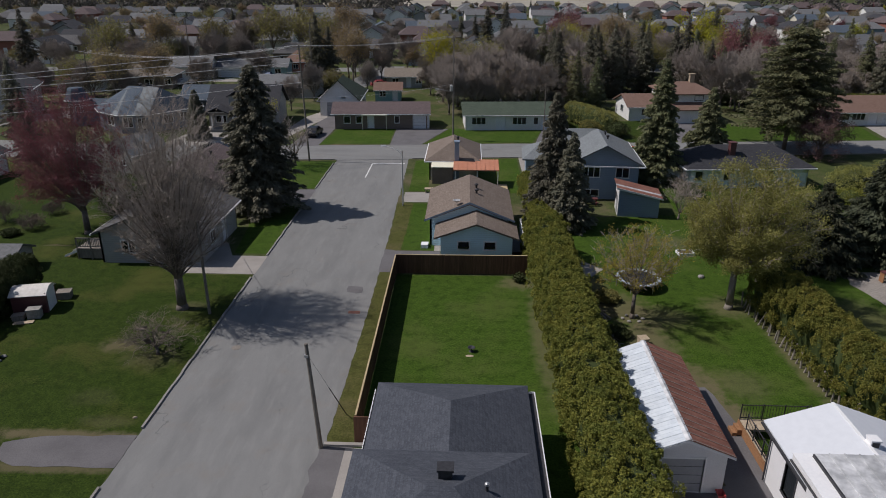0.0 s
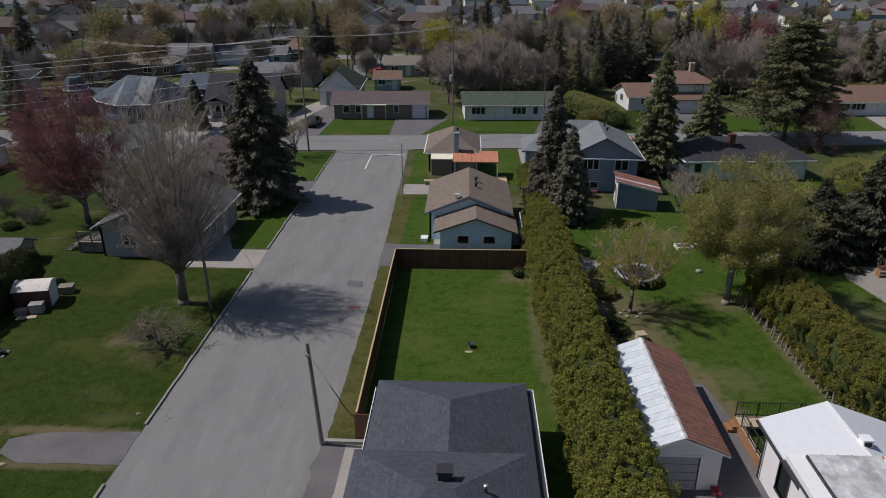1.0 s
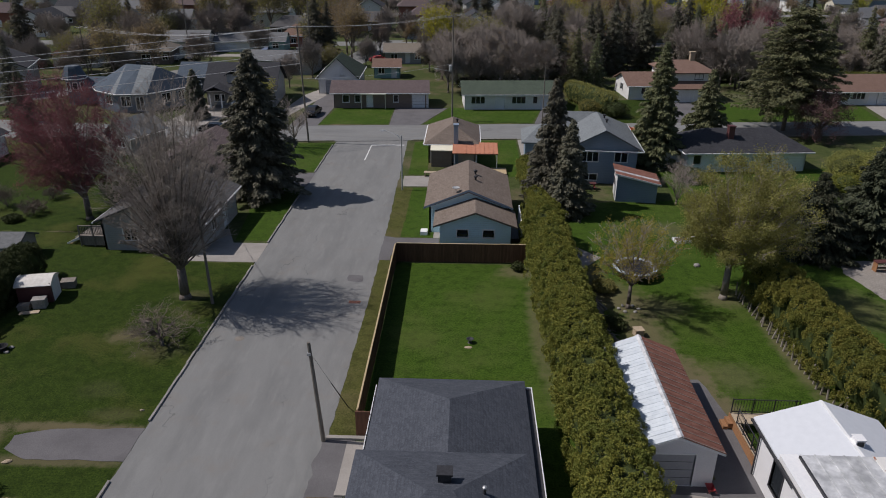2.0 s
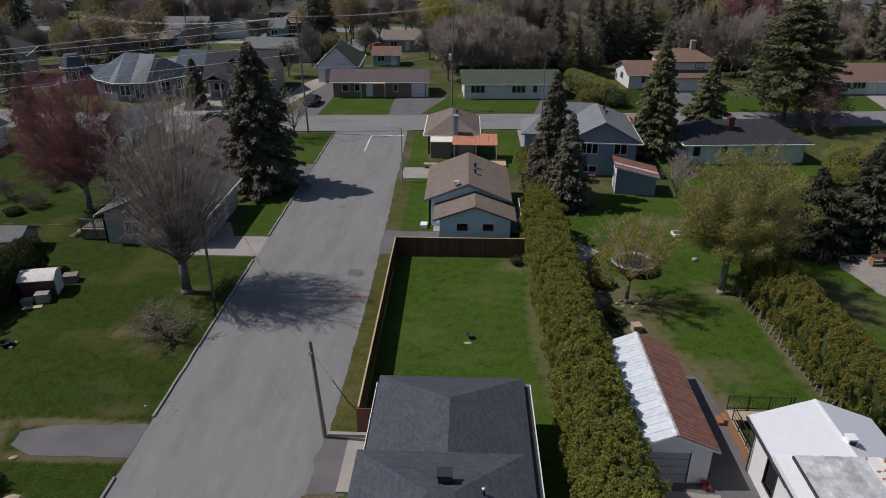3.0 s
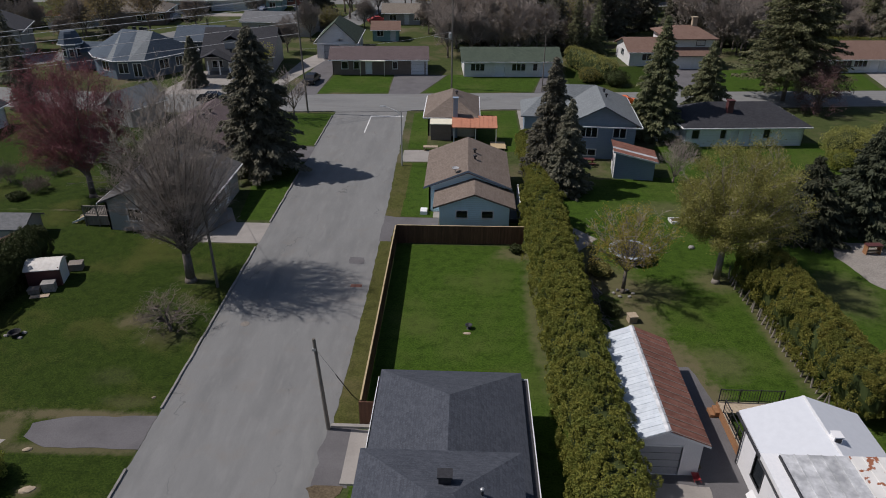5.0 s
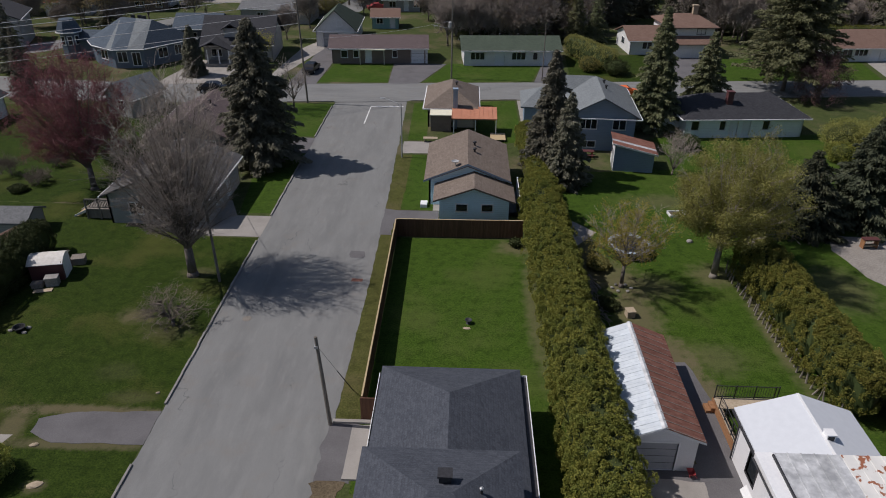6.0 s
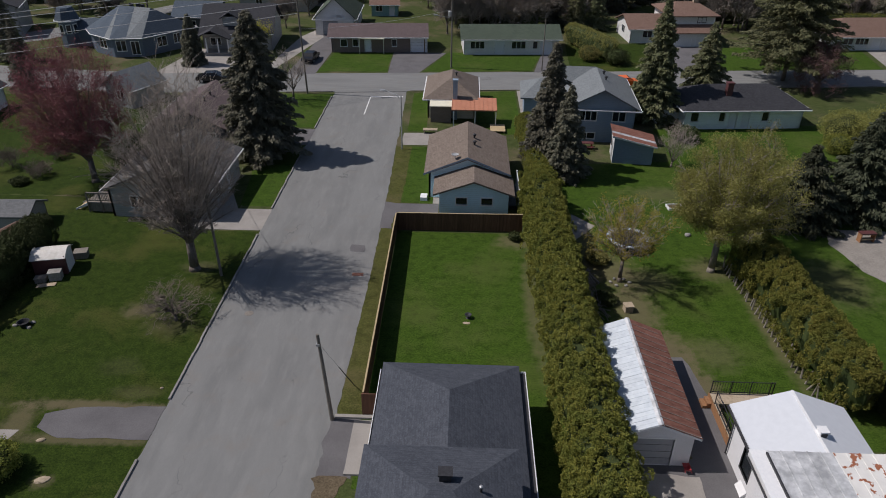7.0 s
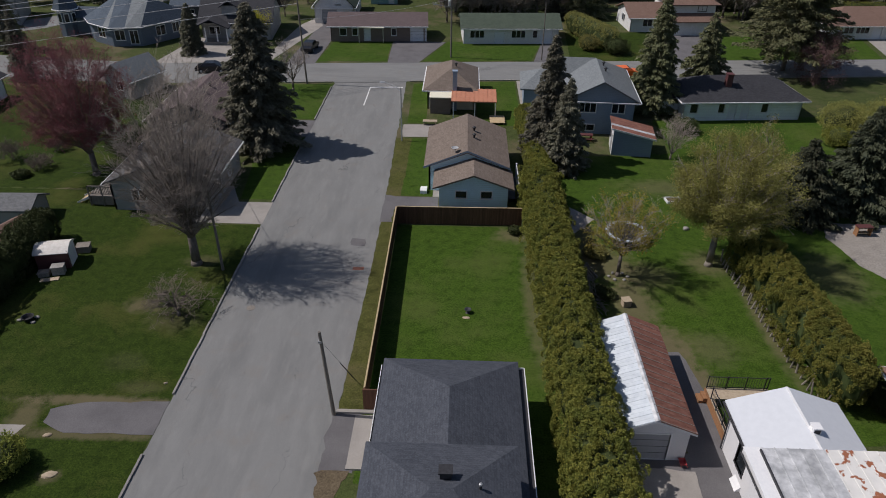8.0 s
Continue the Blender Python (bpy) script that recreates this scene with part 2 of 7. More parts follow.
surface("wood_orange", (0.25, 0.125, 0.06), (0.34, 0.18, 0.09), 0.8, 10, 0.9, 0.25, 0.2)
surface("wood_grey", (0.17, 0.15, 0.13), (0.27, 0.245, 0.215), 0.9, 12, 1.2, 0.3, 0.3, stretch=(1, 1, 0.2))
surface("wood_pole", (0.13, 0.115, 0.10), (0.21, 0.19, 0.165), 0.9, 14, 1.0, 0.35, 0.3, stretch=(1, 1, 0.1))
surface("membrane", (0.56, 0.585, 0.62), (0.60, 0.625, 0.66), 0.5, 3, 0.25, 0.0, 0.03)
surface("metal_white", (0.50, 0.55, 0.60), (0.60, 0.65, 0.69), 0.45, 3, 0.9, 0.12, 0.05, per_object=0.1)
surface("metal_worn", (0.58, 0.55, 0.50), (0.70, 0.68, 0.64), 0.6, 4, 1.6, 0.22, 0.05)
surface("metal_rust", (0.14, 0.056, 0.040), (0.28, 0.135, 0.10), 0.8, 5, 1.3, 0.25, 0.1, stretch=(0.25, 1, 1), per_object=0.18, contrast=(0.25, 0.75))
surface("metal_galv", (0.36, 0.37, 0.38), (0.62, 0.63, 0.64), 0.55, 2.2, 0.8, 0.2, 0.05, per_object=0.25, contrast=(0.35, 0.65))
surface("tile_orange", (0.42, 0.17, 0.10), (0.52, 0.24, 0.15), 0.7, 6, 0.8, 0.2, 0.1)
surface("trim_white", (0.72, 0.73, 0.74), (0.80, 0.80, 0.80), 0.5, 8, 0.8, 0.1, 0.05)
surface("trim_dark", (0.03, 0.03, 0.033), (0.05, 0.05, 0.055), 0.6, 8, 0.8, 0.1, 0.05)
surface("door_grey", (0.32, 0.33, 0.35), (0.37, 0.38, 0.40), 0.5, 5, 0.6, 0.15, 0.05)
surface("door_white", (0.66, 0.68, 0.72), (0.74, 0.76, 0.79), 0.5, 5, 0.6, 0.1, 0.05)
surface("awning_cream", (0.70, 0.67, 0.52), (0.78, 0.75, 0.60), 0.7, 5, 0.6, 0.1, 0.05)
surface("bark", (0.12, 0.10, 0.085), (0.20, 0.172, 0.15), 0.95, 9, 0.8, 0.3, 0.6, stretch=(1, 1, 0.25))
surface("bark_pale", (0.20, 0.175, 0.15), (0.30, 0.27, 0.235), 0.95, 9, 0.8, 0.2, 0.5, stretch=(1, 1, 0.3))
surface("twig_grey", (0.225, 0.192, 0.168), (0.335, 0.29, 0.255), 0.95, 5, 0.5, 0.1, 0.0)
surface("twig_brown", (0.12, 0.095, 0.08), (0.19, 0.155, 0.13), 0.95, 5, 0.5, 0.1, 0.0)
surface("twig_red", (0.17, 0.085, 0.085), (0.25, 0.13, 0.13), 0.95, 5, 0.5, 0.1, 0.0)
surface("metal_dark", (0.025, 0.025, 0.027), (0.045, 0.045, 0.05), 0.5, 8, 0.8, 0.1, 0.05)
surface("metal_pole", (0.38, 0.39, 0.40), (0.48, 0.49, 0.50), 0.45, 8, 0.8, 0.15, 0.05, metal=0.6)
surface("plastic_black", (0.016, 0.016, 0.018), (0.03, 0.03, 0.032), 0.5, 8, 0.8, 0.1, 0.05)
surface("tarp_dark", (0.022, 0.024, 0.03), (0.05, 0.053, 0.06), 0.55, 3, 0.6, 0.1, 0.2)
surface("stone_tan", (0.34, 0.27, 0.19), (0.46, 0.38, 0.28), 0.9, 7, 0.7, 0.3, 0.3)
surface("stone_grey", (0.22, 0.21, 0.20), (0.33, 0.32, 0.30), 0.9, 7, 0.7, 0.3, 0.3, per_object=0.3)
surface("paint_red", (0.28, 0.04, 0.045), (0.36, 0.06, 0.06), 0.5, 7, 0.7, 0.15, 0.1)
surface("paint_orange", (0.75, 0.13, 0.02), (0.80, 0.16, 0.03), 0.3, 7, 0.7, 0.02, 0.0, spec=0.5)
surface("paint_black", (0.008, 0.008, 0.010), (0.014, 0.014, 0.016), 0.25, 7, 0.7, 0.02, 0.0, spec=0.5)
surface("paint_silver", (0.45, 0.46, 0.48), (0.5, 0.51, 0.53), 0.3, 7, 0.7, 0.02, 0.0, spec=0.5)
surface("paint_blue", (0.03, 0.07, 0.16), (0.04, 0.09, 0.2), 0.3, 7, 0.7, 0.02, 0.0, spec=0.5)
surface("rubber", (0.012, 0.012, 0.012), (0.022, 0.022, 0.022), 0.9, 9, 0.9, 0.1, 0.1)
surface("field_tan", (0.29, 0.27, 0.22), (0.36, 0.33, 0.27), 0.95, 0.6, 0.02, 0.4, 0.0)
surface("dish_grey", (0.30, 0.31, 0.32), (0.40, 0.41, 0.42), 0.5, 7, 0.7, 0.15, 0.05)
leafy("leaf_cedar", (0.145, 0.165, 0.033), (0.30, 0.285, 0.060), (0.135, 0.162, 0.035), 0.3)
leafy("leaf_spring", (0.22, 0.218, 0.066), (0.35, 0.325, 0.10), (0.205, 0.205, 0.064), 0.4)
leafy("leaf_yellow", (0.36, 0.36, 0.03), (0.46, 0.43, 0.05), (0.33, 0.34, 0.03), 0.35)
leafy("leaf_olive", (0.22, 0.205, 0.065), (0.31, 0.28, 0.10), (0.19, 0.18, 0.065), 0.35)
# horizon wood: dull dark tone in place of distance haze
leafy("leaf_wood_haze", (0.10, 0.095, 0.085), (0.16, 0.145, 0.13), (0.08, 0.08, 0.07), 0.2)
leafy("leaf_bronze", (0.27, 0.20, 0.10), (0.35, 0.265, 0.14), (0.24, 0.19, 0.11), 0.35)
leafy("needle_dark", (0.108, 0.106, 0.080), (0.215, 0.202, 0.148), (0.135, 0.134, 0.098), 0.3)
leafy("needle_deep", (0.045, 0.055, 0.034), (0.105, 0.112, 0.066), (0.06, 0.07, 0.042), 0.2)
leafy("needle_green", (0.118, 0.132, 0.068), (0.225, 0.225, 0.118), (0.15, 0.165, 0.086), 0.3)
leafy("leaf_plum", (0.12, 0.075, 0.07), (0.18, 0.115, 0.10), (0.10, 0.075, 0.065), 0.2)
leafy("bud_red", (0.175, 0.058, 0.075), (0.26, 0.095, 0.11), (0.155, 0.07, 0.082), 0.25)
# leaf_dark: dark leaves, and the cores that give foliage its inner shade by colour
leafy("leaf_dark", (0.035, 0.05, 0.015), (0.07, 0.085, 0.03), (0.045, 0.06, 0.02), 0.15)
glass, gnt, gb = nodes_of("window_glass")
gb.inputs["Base Color"].default_value = (0.03, 0.036, 0.042, 1)
gb.inputs["Roughness"].default_value = 0.03
gb.inputs["Transmission Weight"].default_value = 0.3
gb.inputs["IOR"].default_value = 1.45
MATS["window_glass"] = glass
surface("wire_metal", (0.50, 0.50, 0.51), (0.62, 0.62, 0.63), 0.5, 8, 0.8, 0.1, 0.0)
surface("pad_blue", (0.34, 0.40, 0.46), (0.46, 0.52, 0.57), 0.6, 6, 0.8, 0.15, 0.05)
leafy("leaf_gold", (0.33, 0.29, 0.05), (0.45, 0.40, 0.08), (0.29, 0.27, 0.055), 0.45)

# ---- mesh helpers ----
class Shape:
    """Collects boxes, prisms and tubes into one mesh."""

    def __init__(self):
        self.v, self.f = [], []

    def add(self, verts, faces):
        n = len(self.v)
        self.v += [tuple(p) for p in verts]
        self.f += [tuple(i + n for i in f) for f in faces]
        return self

    def box(self, x0, x1, y0, y1, z0, z1):
        v = [(x, y, z) for z in (z0, z1) for x, y in ((x0, y0), (x1, y0), (x1, y1), (x0, y1))]
        return self.add(v, [(3, 2, 1, 0), (4, 5, 6, 7), (0, 1, 5, 4), (1, 2, 6, 5), (2, 3, 7, 6), (3, 0, 4, 7)])

    def slab(self, outline, z0, z1):
        n = len(outline)
        v = [(x, y, z0) for x, y in outline] + [(x, y, z1) for x, y in outline]
        return self.add(v, [tuple(range(n))[::-1], tuple(range(n, 2 * n))] + [(i, (i + 1) % n, n + (i + 1) % n, n + i) for i in range(n)])

    def tube(self, p, q, r0, r1, n=8, caps=True):
        p, q = Vector(p), Vector(q)
        d = (q - p).normalized()
        a = d.orthogonal().normalized()
        b = d.cross(a)
        v = []
        for c, r in ((p, r0), (q, r1)):
            v += [c + r * (math.cos(2 * math.pi * i / n) * a + math.sin(2 * math.pi * i / n) * b) for i in range(n)]
        f = [(i, (i + 1) % n, n + (i + 1) % n, n + i) for i in range(n)]
        if caps:
            f += [tuple(range(n))[::-1], tuple(range(n, 2 * n))]
        return self.add(v, f)

    def path(self, pts, r, n=6):
        """One bent tube through the points."""
        pts = [Vector(p) for p in pts]
        v, f = [], []
        for k, p in enumerate(pts):
            d = (pts[min(k + 1, len(pts) - 1)] - pts[max(k - 1, 0)]).normalized()
            a = d.cross(Vector((0.13, 0.07, 1))).normalized()
            b = d.cross(a)
            v += [p + r * (math.cos(2 * math.pi * i / n) * a + math.sin(2 * math.pi * i / n) * b) for i in range(n)]
            if k:
                f += [((k - 1) * n + i, (k - 1) * n + (i + 1) % n, k * n + (i + 1) % n, k * n + i) for i in range(n)]
        return self.add(v, f + [tuple(range(n))[::-1], tuple(range(len(v) - n, len(v)))])

    def lathe(self, rings, n=16, at=(0, 0, 0)):
        v = [(at[0] + r * math.cos(2 * math.pi * i / n), at[1] + r * math.sin(2 * math.pi * i / n), at[2] + z) for r, z in rings for i in range(n)]
        f = [(k * n + i, k * n + (i + 1) % n, (k + 1) * n + (i + 1) % n, (k + 1) * n + i) for k in range(len(rings) - 1) for i in range(n)]
        f += [tuple(range(n))[::-1], tuple(range((len(rings) - 1) * n, len(rings) * n))]
        return self.add(v, f)

    def lump(self, at, r, seed=0, n=10, m=6, rough=0.25):
        """An uneven rounded lump."""
        v, f = [], []
        for j in range(m + 1):
            th = math.pi * j / m
            for i in range(n):
                ph = 2 * math.pi * i / n
                d = Vector((math.sin(th) * math.cos(ph), math.sin(th) * math.sin(ph), math.cos(th)))
                k = 1 + rough * noise.noise(d * 1.7 + Vector((seed * 7.3, 0, 0)))
                v.append((at[0] + r[0] * d.x * k, at[1] + r[1] * d.y * k, at[2] + r[2] * d.z * k))
        for j in range(m):
            f += [(j * n + i, (j + 1) * n + i, (j + 1) * n + (i + 1) % n, j * n + (i + 1) % n) for i in range(n)]
        return self.add(v, f)

    def mesh(self, name, mat, smooth=False):
        me = bpy.data.meshes.new(name)
        me.from_pydata(self.v, [], self.f)
        me.materials.append(MATS[mat])
        if smooth:
            me.shade_smooth()
        return me


def quads_mesh(name, corners, mat):
    """A mesh of loose quads from an (n, 4, 3) array."""
    n = len(corners)
    me = bpy.data.meshes.new(name)
    me.vertices.add(4 * n)
    me.vertices.foreach_set("co", np.asarray(corners, dtype=np.float32).reshape(-1))
    me.loops.add(4 * n)
    me.loops.foreach_set("vertex_index", np.arange(4 * n, dtype=np.int32))
    me.polygons.add(n)
    me.polygons.foreach_set("loop_start", np.arange(0, 4 * n, 4, dtype=np.int32))
    me.update(calc_edges=True)
    me.validate()
    me.materials.append(MATS[mat])
    return me


def part(name, shape, mat, parent=None, label="", smooth=False):
    me = shape.mesh(name, mat, smooth) if isinstance(shape, Shape) else shape
    ob = new(name, me)
    ob.parent = parent
    if label:
        tagged(ob, label)
    return ob


def thing(name, label, category, at=(0, 0, 0), turn=0, group="", kind=""):
    ob = new(name)
    ob.empty_display_size = 0.2
    ob.matrix_basis = pose(*at, 0, 0, turn)
    return tagged(ob, label, category, group, kind)


def single(name, shape, mat, label, category, at=(0, 0, 0), turn=0, group="", kind="", smooth=False):
    ob = part(name, shape, mat, None, "", smooth)
    ob.matrix_basis = pose(*at, 0, 0, turn)
    return tagged(ob, label, category, group, kind)


def ground_patch(name, outline, z, mat, label, category, depth=0.05, wobble=0.0):
    """A thin slab on the ground; with wobble its edge is uneven like turf."""
    if wobble:
        pts = []
        n = len(outline)
        for i in range(n):
            a, b = Vector(outline[i]), Vector(outline[(i + 1) % n])
            steps = max(1, int((b - a).length / 0.4))
            for k in range(steps):
                p = a.lerp(b, k / steps)
                o = noise.noise_vector(Vector((p.x * 0.9, p.y * 0.9, 3.1))) + 0.6 * noise.noise_vector(Vector((p.x * 2.6, p.y * 2.6, 7.7)))
                pts.append((p.x + wobble * o.x, p.y + wobble * o.y))
        outline = pts
    return single(name, Shape().slab(outline, z - depth, z), mat, label, category, kind="structure")


def leaf_quads(centres, size, rng, flat=0.0, aspect=0.6):
    """Small leaf blades about the given centres, in random directions."""
    n = len(centres)
    a = rng.normal(size=(n, 3))
    a[:, 2] *= 1 - flat
    a /= np.linalg.norm(a, axis=1, keepdims=True)
    b = rng.normal(size=(n, 3))
    b[:, 2] *= 1 - flat
    b -= (a * b).sum(1, keepdims=True) * a
    b /= np.linalg.norm(b, axis=1, keepdims=True)
    s = size * rng.uniform(0.6, 1.3, size=(n, 1))
    a, b = a * s, b * s * aspect
    c = np.asarray(centres)
    return np.stack([c - a, c + b * 0.8 - a * 0.1, c + a, c - b * 0.8 - a * 0.1], axis=1)


# ---- plants ----
def grow(seed, height, limbs=5, levels=5, spread=0.55, trunk_r=0.25, fork=0.22, upward=0.35, shrink=0.68, kids=(3, 4), thin=0.010, low=0):
    """Wood of a broad-leaved tree by forking. Gives the thick wood, the twigs and the points along the twigs."""
    rng = random.Random(seed)
    wood, twigs, tips = Shape(), Shape(), []

    def branch(p, d, length, r, level):
        steps = 3 if level < 3 else 2
        pts = [p]
        for k in range(steps):
            d = (d + Vector((rng.gauss(0, 0.12), rng.gauss(0, 0.12), rng.gauss(0, 0.08) + upward * 0.14))).normalized()
            pts.append(pts[-1] + d * length / steps)
        r1 = max(thin * 0.7, r * 0.62)
        for k in range(steps):
            ra, rb = r + (r1 - r) * k / steps, r + (r1 - r) * (k + 1) / steps
            (wood if level <= 2 else twigs).tube(pts[k], pts[k + 1], ra, rb, 7 if level < 2 else (5 if level == 2 else 3), caps=False)
        if level >= levels - 1:
            for k in range(steps):
                tips.append(pts[k].lerp(pts[k + 1], rng.random()))
                tips.append(pts[k + 1])
        if level >= levels:
            return
        for k in range(rng.randint(*kids) + (1 if level == 0 else 0)):
            f = rng.uniform(0.35, 1.0) if k else 1.0
            i = min(steps - 1, int(f * steps))
            q = pts[i].lerp(pts[i + 1], f * steps - i)
            side = d.orthogonal().normalized()
            side.rotate(Matrix.Rotation(rng.uniform(0, 2 * math.pi), 3, d))
            nd = (d + side * rng.uniform(0.45, 1.0) * (spread / 0.55) + Vector((0, 0, upward * 0.3))).normalized()
            branch(q, nd, length * shrink * rng.uniform(0.8, 1.15), max(thin, r1 * rng.uniform(0.6, 0.85)), level + 1)

    top = Vector((rng.uniform(-0.15, 0.15), rng.uniform(-0.15, 0.15), height * fork))
    wood.tube((0, 0, -0.1), (0, 0, 0.35), trunk_r * 1.5, trunk_r * 1.08, 10)
    wood.tube((0, 0, 0.35), top, trunk_r * 1.08, trunk_r * 0.85, 10)
    reach = height * (1 - fork) * 0.42
    for k in range(limbs):
        a = 2 * math.pi * (k + rng.uniform(-0.25, 0.25)) / limbs
        out = spread * rng.uniform(0.6, 1.25)
        d = Vector((math.cos(a) * out, math.sin(a) * out, 1)).normalized()
        branch(top - Vector((0, 0, rng.uniform(0, 0.35) * top.z * 0.5)), d, reach * rng.uniform(0.85, 1.15), trunk_r * rng.uniform(0.4, 0.6), 0 if levels < 5 else 1)
    for k in range(low):
        a = 2.4 * k + rng.uniform(-0.3, 0.3)
        d = Vector((math.cos(a), math.sin(a), rng.uniform(0.4, 0.9))).normalized()
        branch(top * rng.uniform(0.6, 1.0), d, reach * rng.uniform(0.7, 0.95), trunk_r * rng.uniform(0.22, 0.34), 1 if levels < 5 else 2)
    branch(top, Vector((rng.uniform(-0.1, 0.1), rng.uniform(-0.1, 0.1), 1)).normalized(), reach * 1.15, trunk_r * 0.6, 0 if levels < 5 else 1)
    return wood, twigs, tips


def fitted(wood, twigs, tips, height, width):
    """Scale grown wood to the given height and breadth."""
    pts = np.array(twigs.v if twigs.v else wood.v)
    kz = height / np.percentile(pts[:, 2], 99.3)
    kx = width / 2 / np.percentile(np.hypot(pts[:, 0], pts[:, 1]), 97)
    for s in (wood, twigs):
        s.v = [(x * kx, y * kx, z * kz) if math.hypot(x, y) > 0.5 else (x, y, z * kz) for x, y, z in s.v]
    return [Vector((p.x * kx, p.y * kx, p.z * kz)) for p in tips]


def clumped(tips, clumps, rng):
    """The places about which leaves gather: all twig points, or so many of them."""
    base = np.array([tuple(p) for p in tips])
    return base[rng.choice(len(base), clumps, replace=False)] if clumps and clumps < len(base) else base


def broad_tree(name, label, at, seed, height, width, bark="bark", twig="twig_grey", leaf=None, leaves=0, leaf_size=0.12, scatter=0.35, group="", turn=0, clumps=0, **grown):
    wood, twigs, tips = grow(seed, height, **grown)
    tips = fitted(wood, twigs, tips, height, width)
    tree = thing(name, label, "tree", at, turn, group)
    part("trunk", wood, bark, tree, smooth=True)
    part("branchwork", twigs, twig, tree)
    if leaf:
        rng = np.random.default_rng(seed)
        base = clumped(tips, clumps, rng)
        c = base[rng.integers(0, len(base), leaves)] + rng.normal(size=(leaves, 3)) * scatter
        part("crown", quads_mesh("crown", leaf_quads(c, leaf_size, rng), leaf), leaf, tree)
    return tree


def fan_tree(name, label, at, seed, height, radii, fork, trunk_r, limbs=46, side=13, bark="bark", twig="twig_grey", leaf=None, leaves=0, leaf_size=0.08, scatter=0.3, shift=(0, 0), thin=0.013, low=0.30, fine=1, clumps=0):
    """A tree whose limbs fan out, nearly straight, from a short trunk to an oval crown."""
    rng = random.Random(seed)
    wood, twigs, tips = Shape(), Shape(), []
    wood.tube((0, 0, -0.1), (0, 0, 0.4), trunk_r * 1.5, trunk_r * 1.05, 10)
    wood.tube((0, 0, 0.4), (0, 0, fork), trunk_r * 1.05, trunk_r * 0.9, 10)
    wood.tube((0, 0, fork), (shift[0] * 0.2, shift[1] * 0.2, fork + height * 0.16), trunk_r * 0.9, trunk_r * 0.5, 10)
    cz = height - radii[2]

    def stick(p, d, length, r, level):
        q = p + d * length * 0.5
        d2 = (d + Vector((rng.gauss(0, 0.2), rng.gauss(0, 0.2), rng.uniform(-0.08, 0.22)))).normalized()
        e = q + d2 * length * 0.5
        twigs.tube(p, q, r, r * 0.8, 3, caps=False)
        twigs.tube(q, e, r * 0.8, r * 0.55, 3, caps=False)
        tips.extend((q, e))
        if level:
            for k in range(3):
                o = Vector((rng.gauss(0, 1), rng.gauss(0, 1), rng.gauss(0, 0.6)))
                stick(p.lerp(e, rng.uniform(0.3, 0.95)), (d2 + o * 0.5).normalized(), length * rng.uniform(0.4, 0.75), max(r * 0.8, 0.008), level - 1)

    for i in range(limbs):
        a = 2.39996 * i + rng.uniform(-0.2, 0.2)
        c = 1 - (1 + low) * ((i + 0.5) / limbs) ** 1.1
        sn = math.sqrt(max(0.0, 1 - c * c))
        k = rng.uniform(0.78, 0.98)
        end = Vector((shift[0] + radii[0] * sn * math.cos(a) * k, shift[1] + radii[1] * sn * math.sin(a) * k, cz + radii[2] * c * k))
        start = Vector((shift[0] * 0.1, shift[1] * 0.1, fork + rng.uniform(-0.25, 1.0) * height * 0.15 * (0.4 + max(c, 0))))
        mid = start.lerp(end, 0.45) + Vector((0, 0, -0.12 if c > 0.2 else 0.10)) * (end - start).length * 0.6 * (1 - abs(c)) + Vector((rng.gauss(0, 0.2), rng.gauss(0, 0.2), 0))
        n = 8
        pts = [(1 - t) ** 2 * start + 2 * t * (1 - t) * mid + t * t * end for t in [j / n for j in range(n + 1)]]
        r0 = trunk_r * rng.uniform(0.18, 0.34)
        for j in range(n):
            wood.tube(pts[j], pts[j + 1], r0 + (thin - r0) * (j / n) ** 0.7, r0 + (thin - r0) * ((j + 1) / n) ** 0.7, 5, caps=False)
        for m in range(side):
            f = rng.uniform(0.12, 1.0) ** 0.6 * n
            j = min(n - 1, int(f))
            p = pts[j].lerp(pts[j + 1], f - j)
            d = (pts[j + 1] - pts[j]).normalized()
            o = Vector((rng.gauss(0, 1), rng.gauss(0, 1), rng.gauss(0, 0.5)))
            ln = (end - start).length * rng.uniform(0.08, 0.20)
            stick(p, (d + o * 0.62).normalized(), ln, thin, fine)
    tree = thing(name, label, "tree", at)
    part("trunk", wood, bark, tree, smooth=True)
    part("branchwork", twigs, twig, tree)
    if leaf:
        gen = np.random.default_rng(seed)
        base = clumped(tips, clumps, gen)
        c = base[gen.integers(0, len(base), leaves)] + gen.normal(size=(leaves, 3)) * scatter
        part("crown", quads_mesh("crown", leaf_quads(c, leaf_size, gen), leaf), leaf, tree)
    return tree


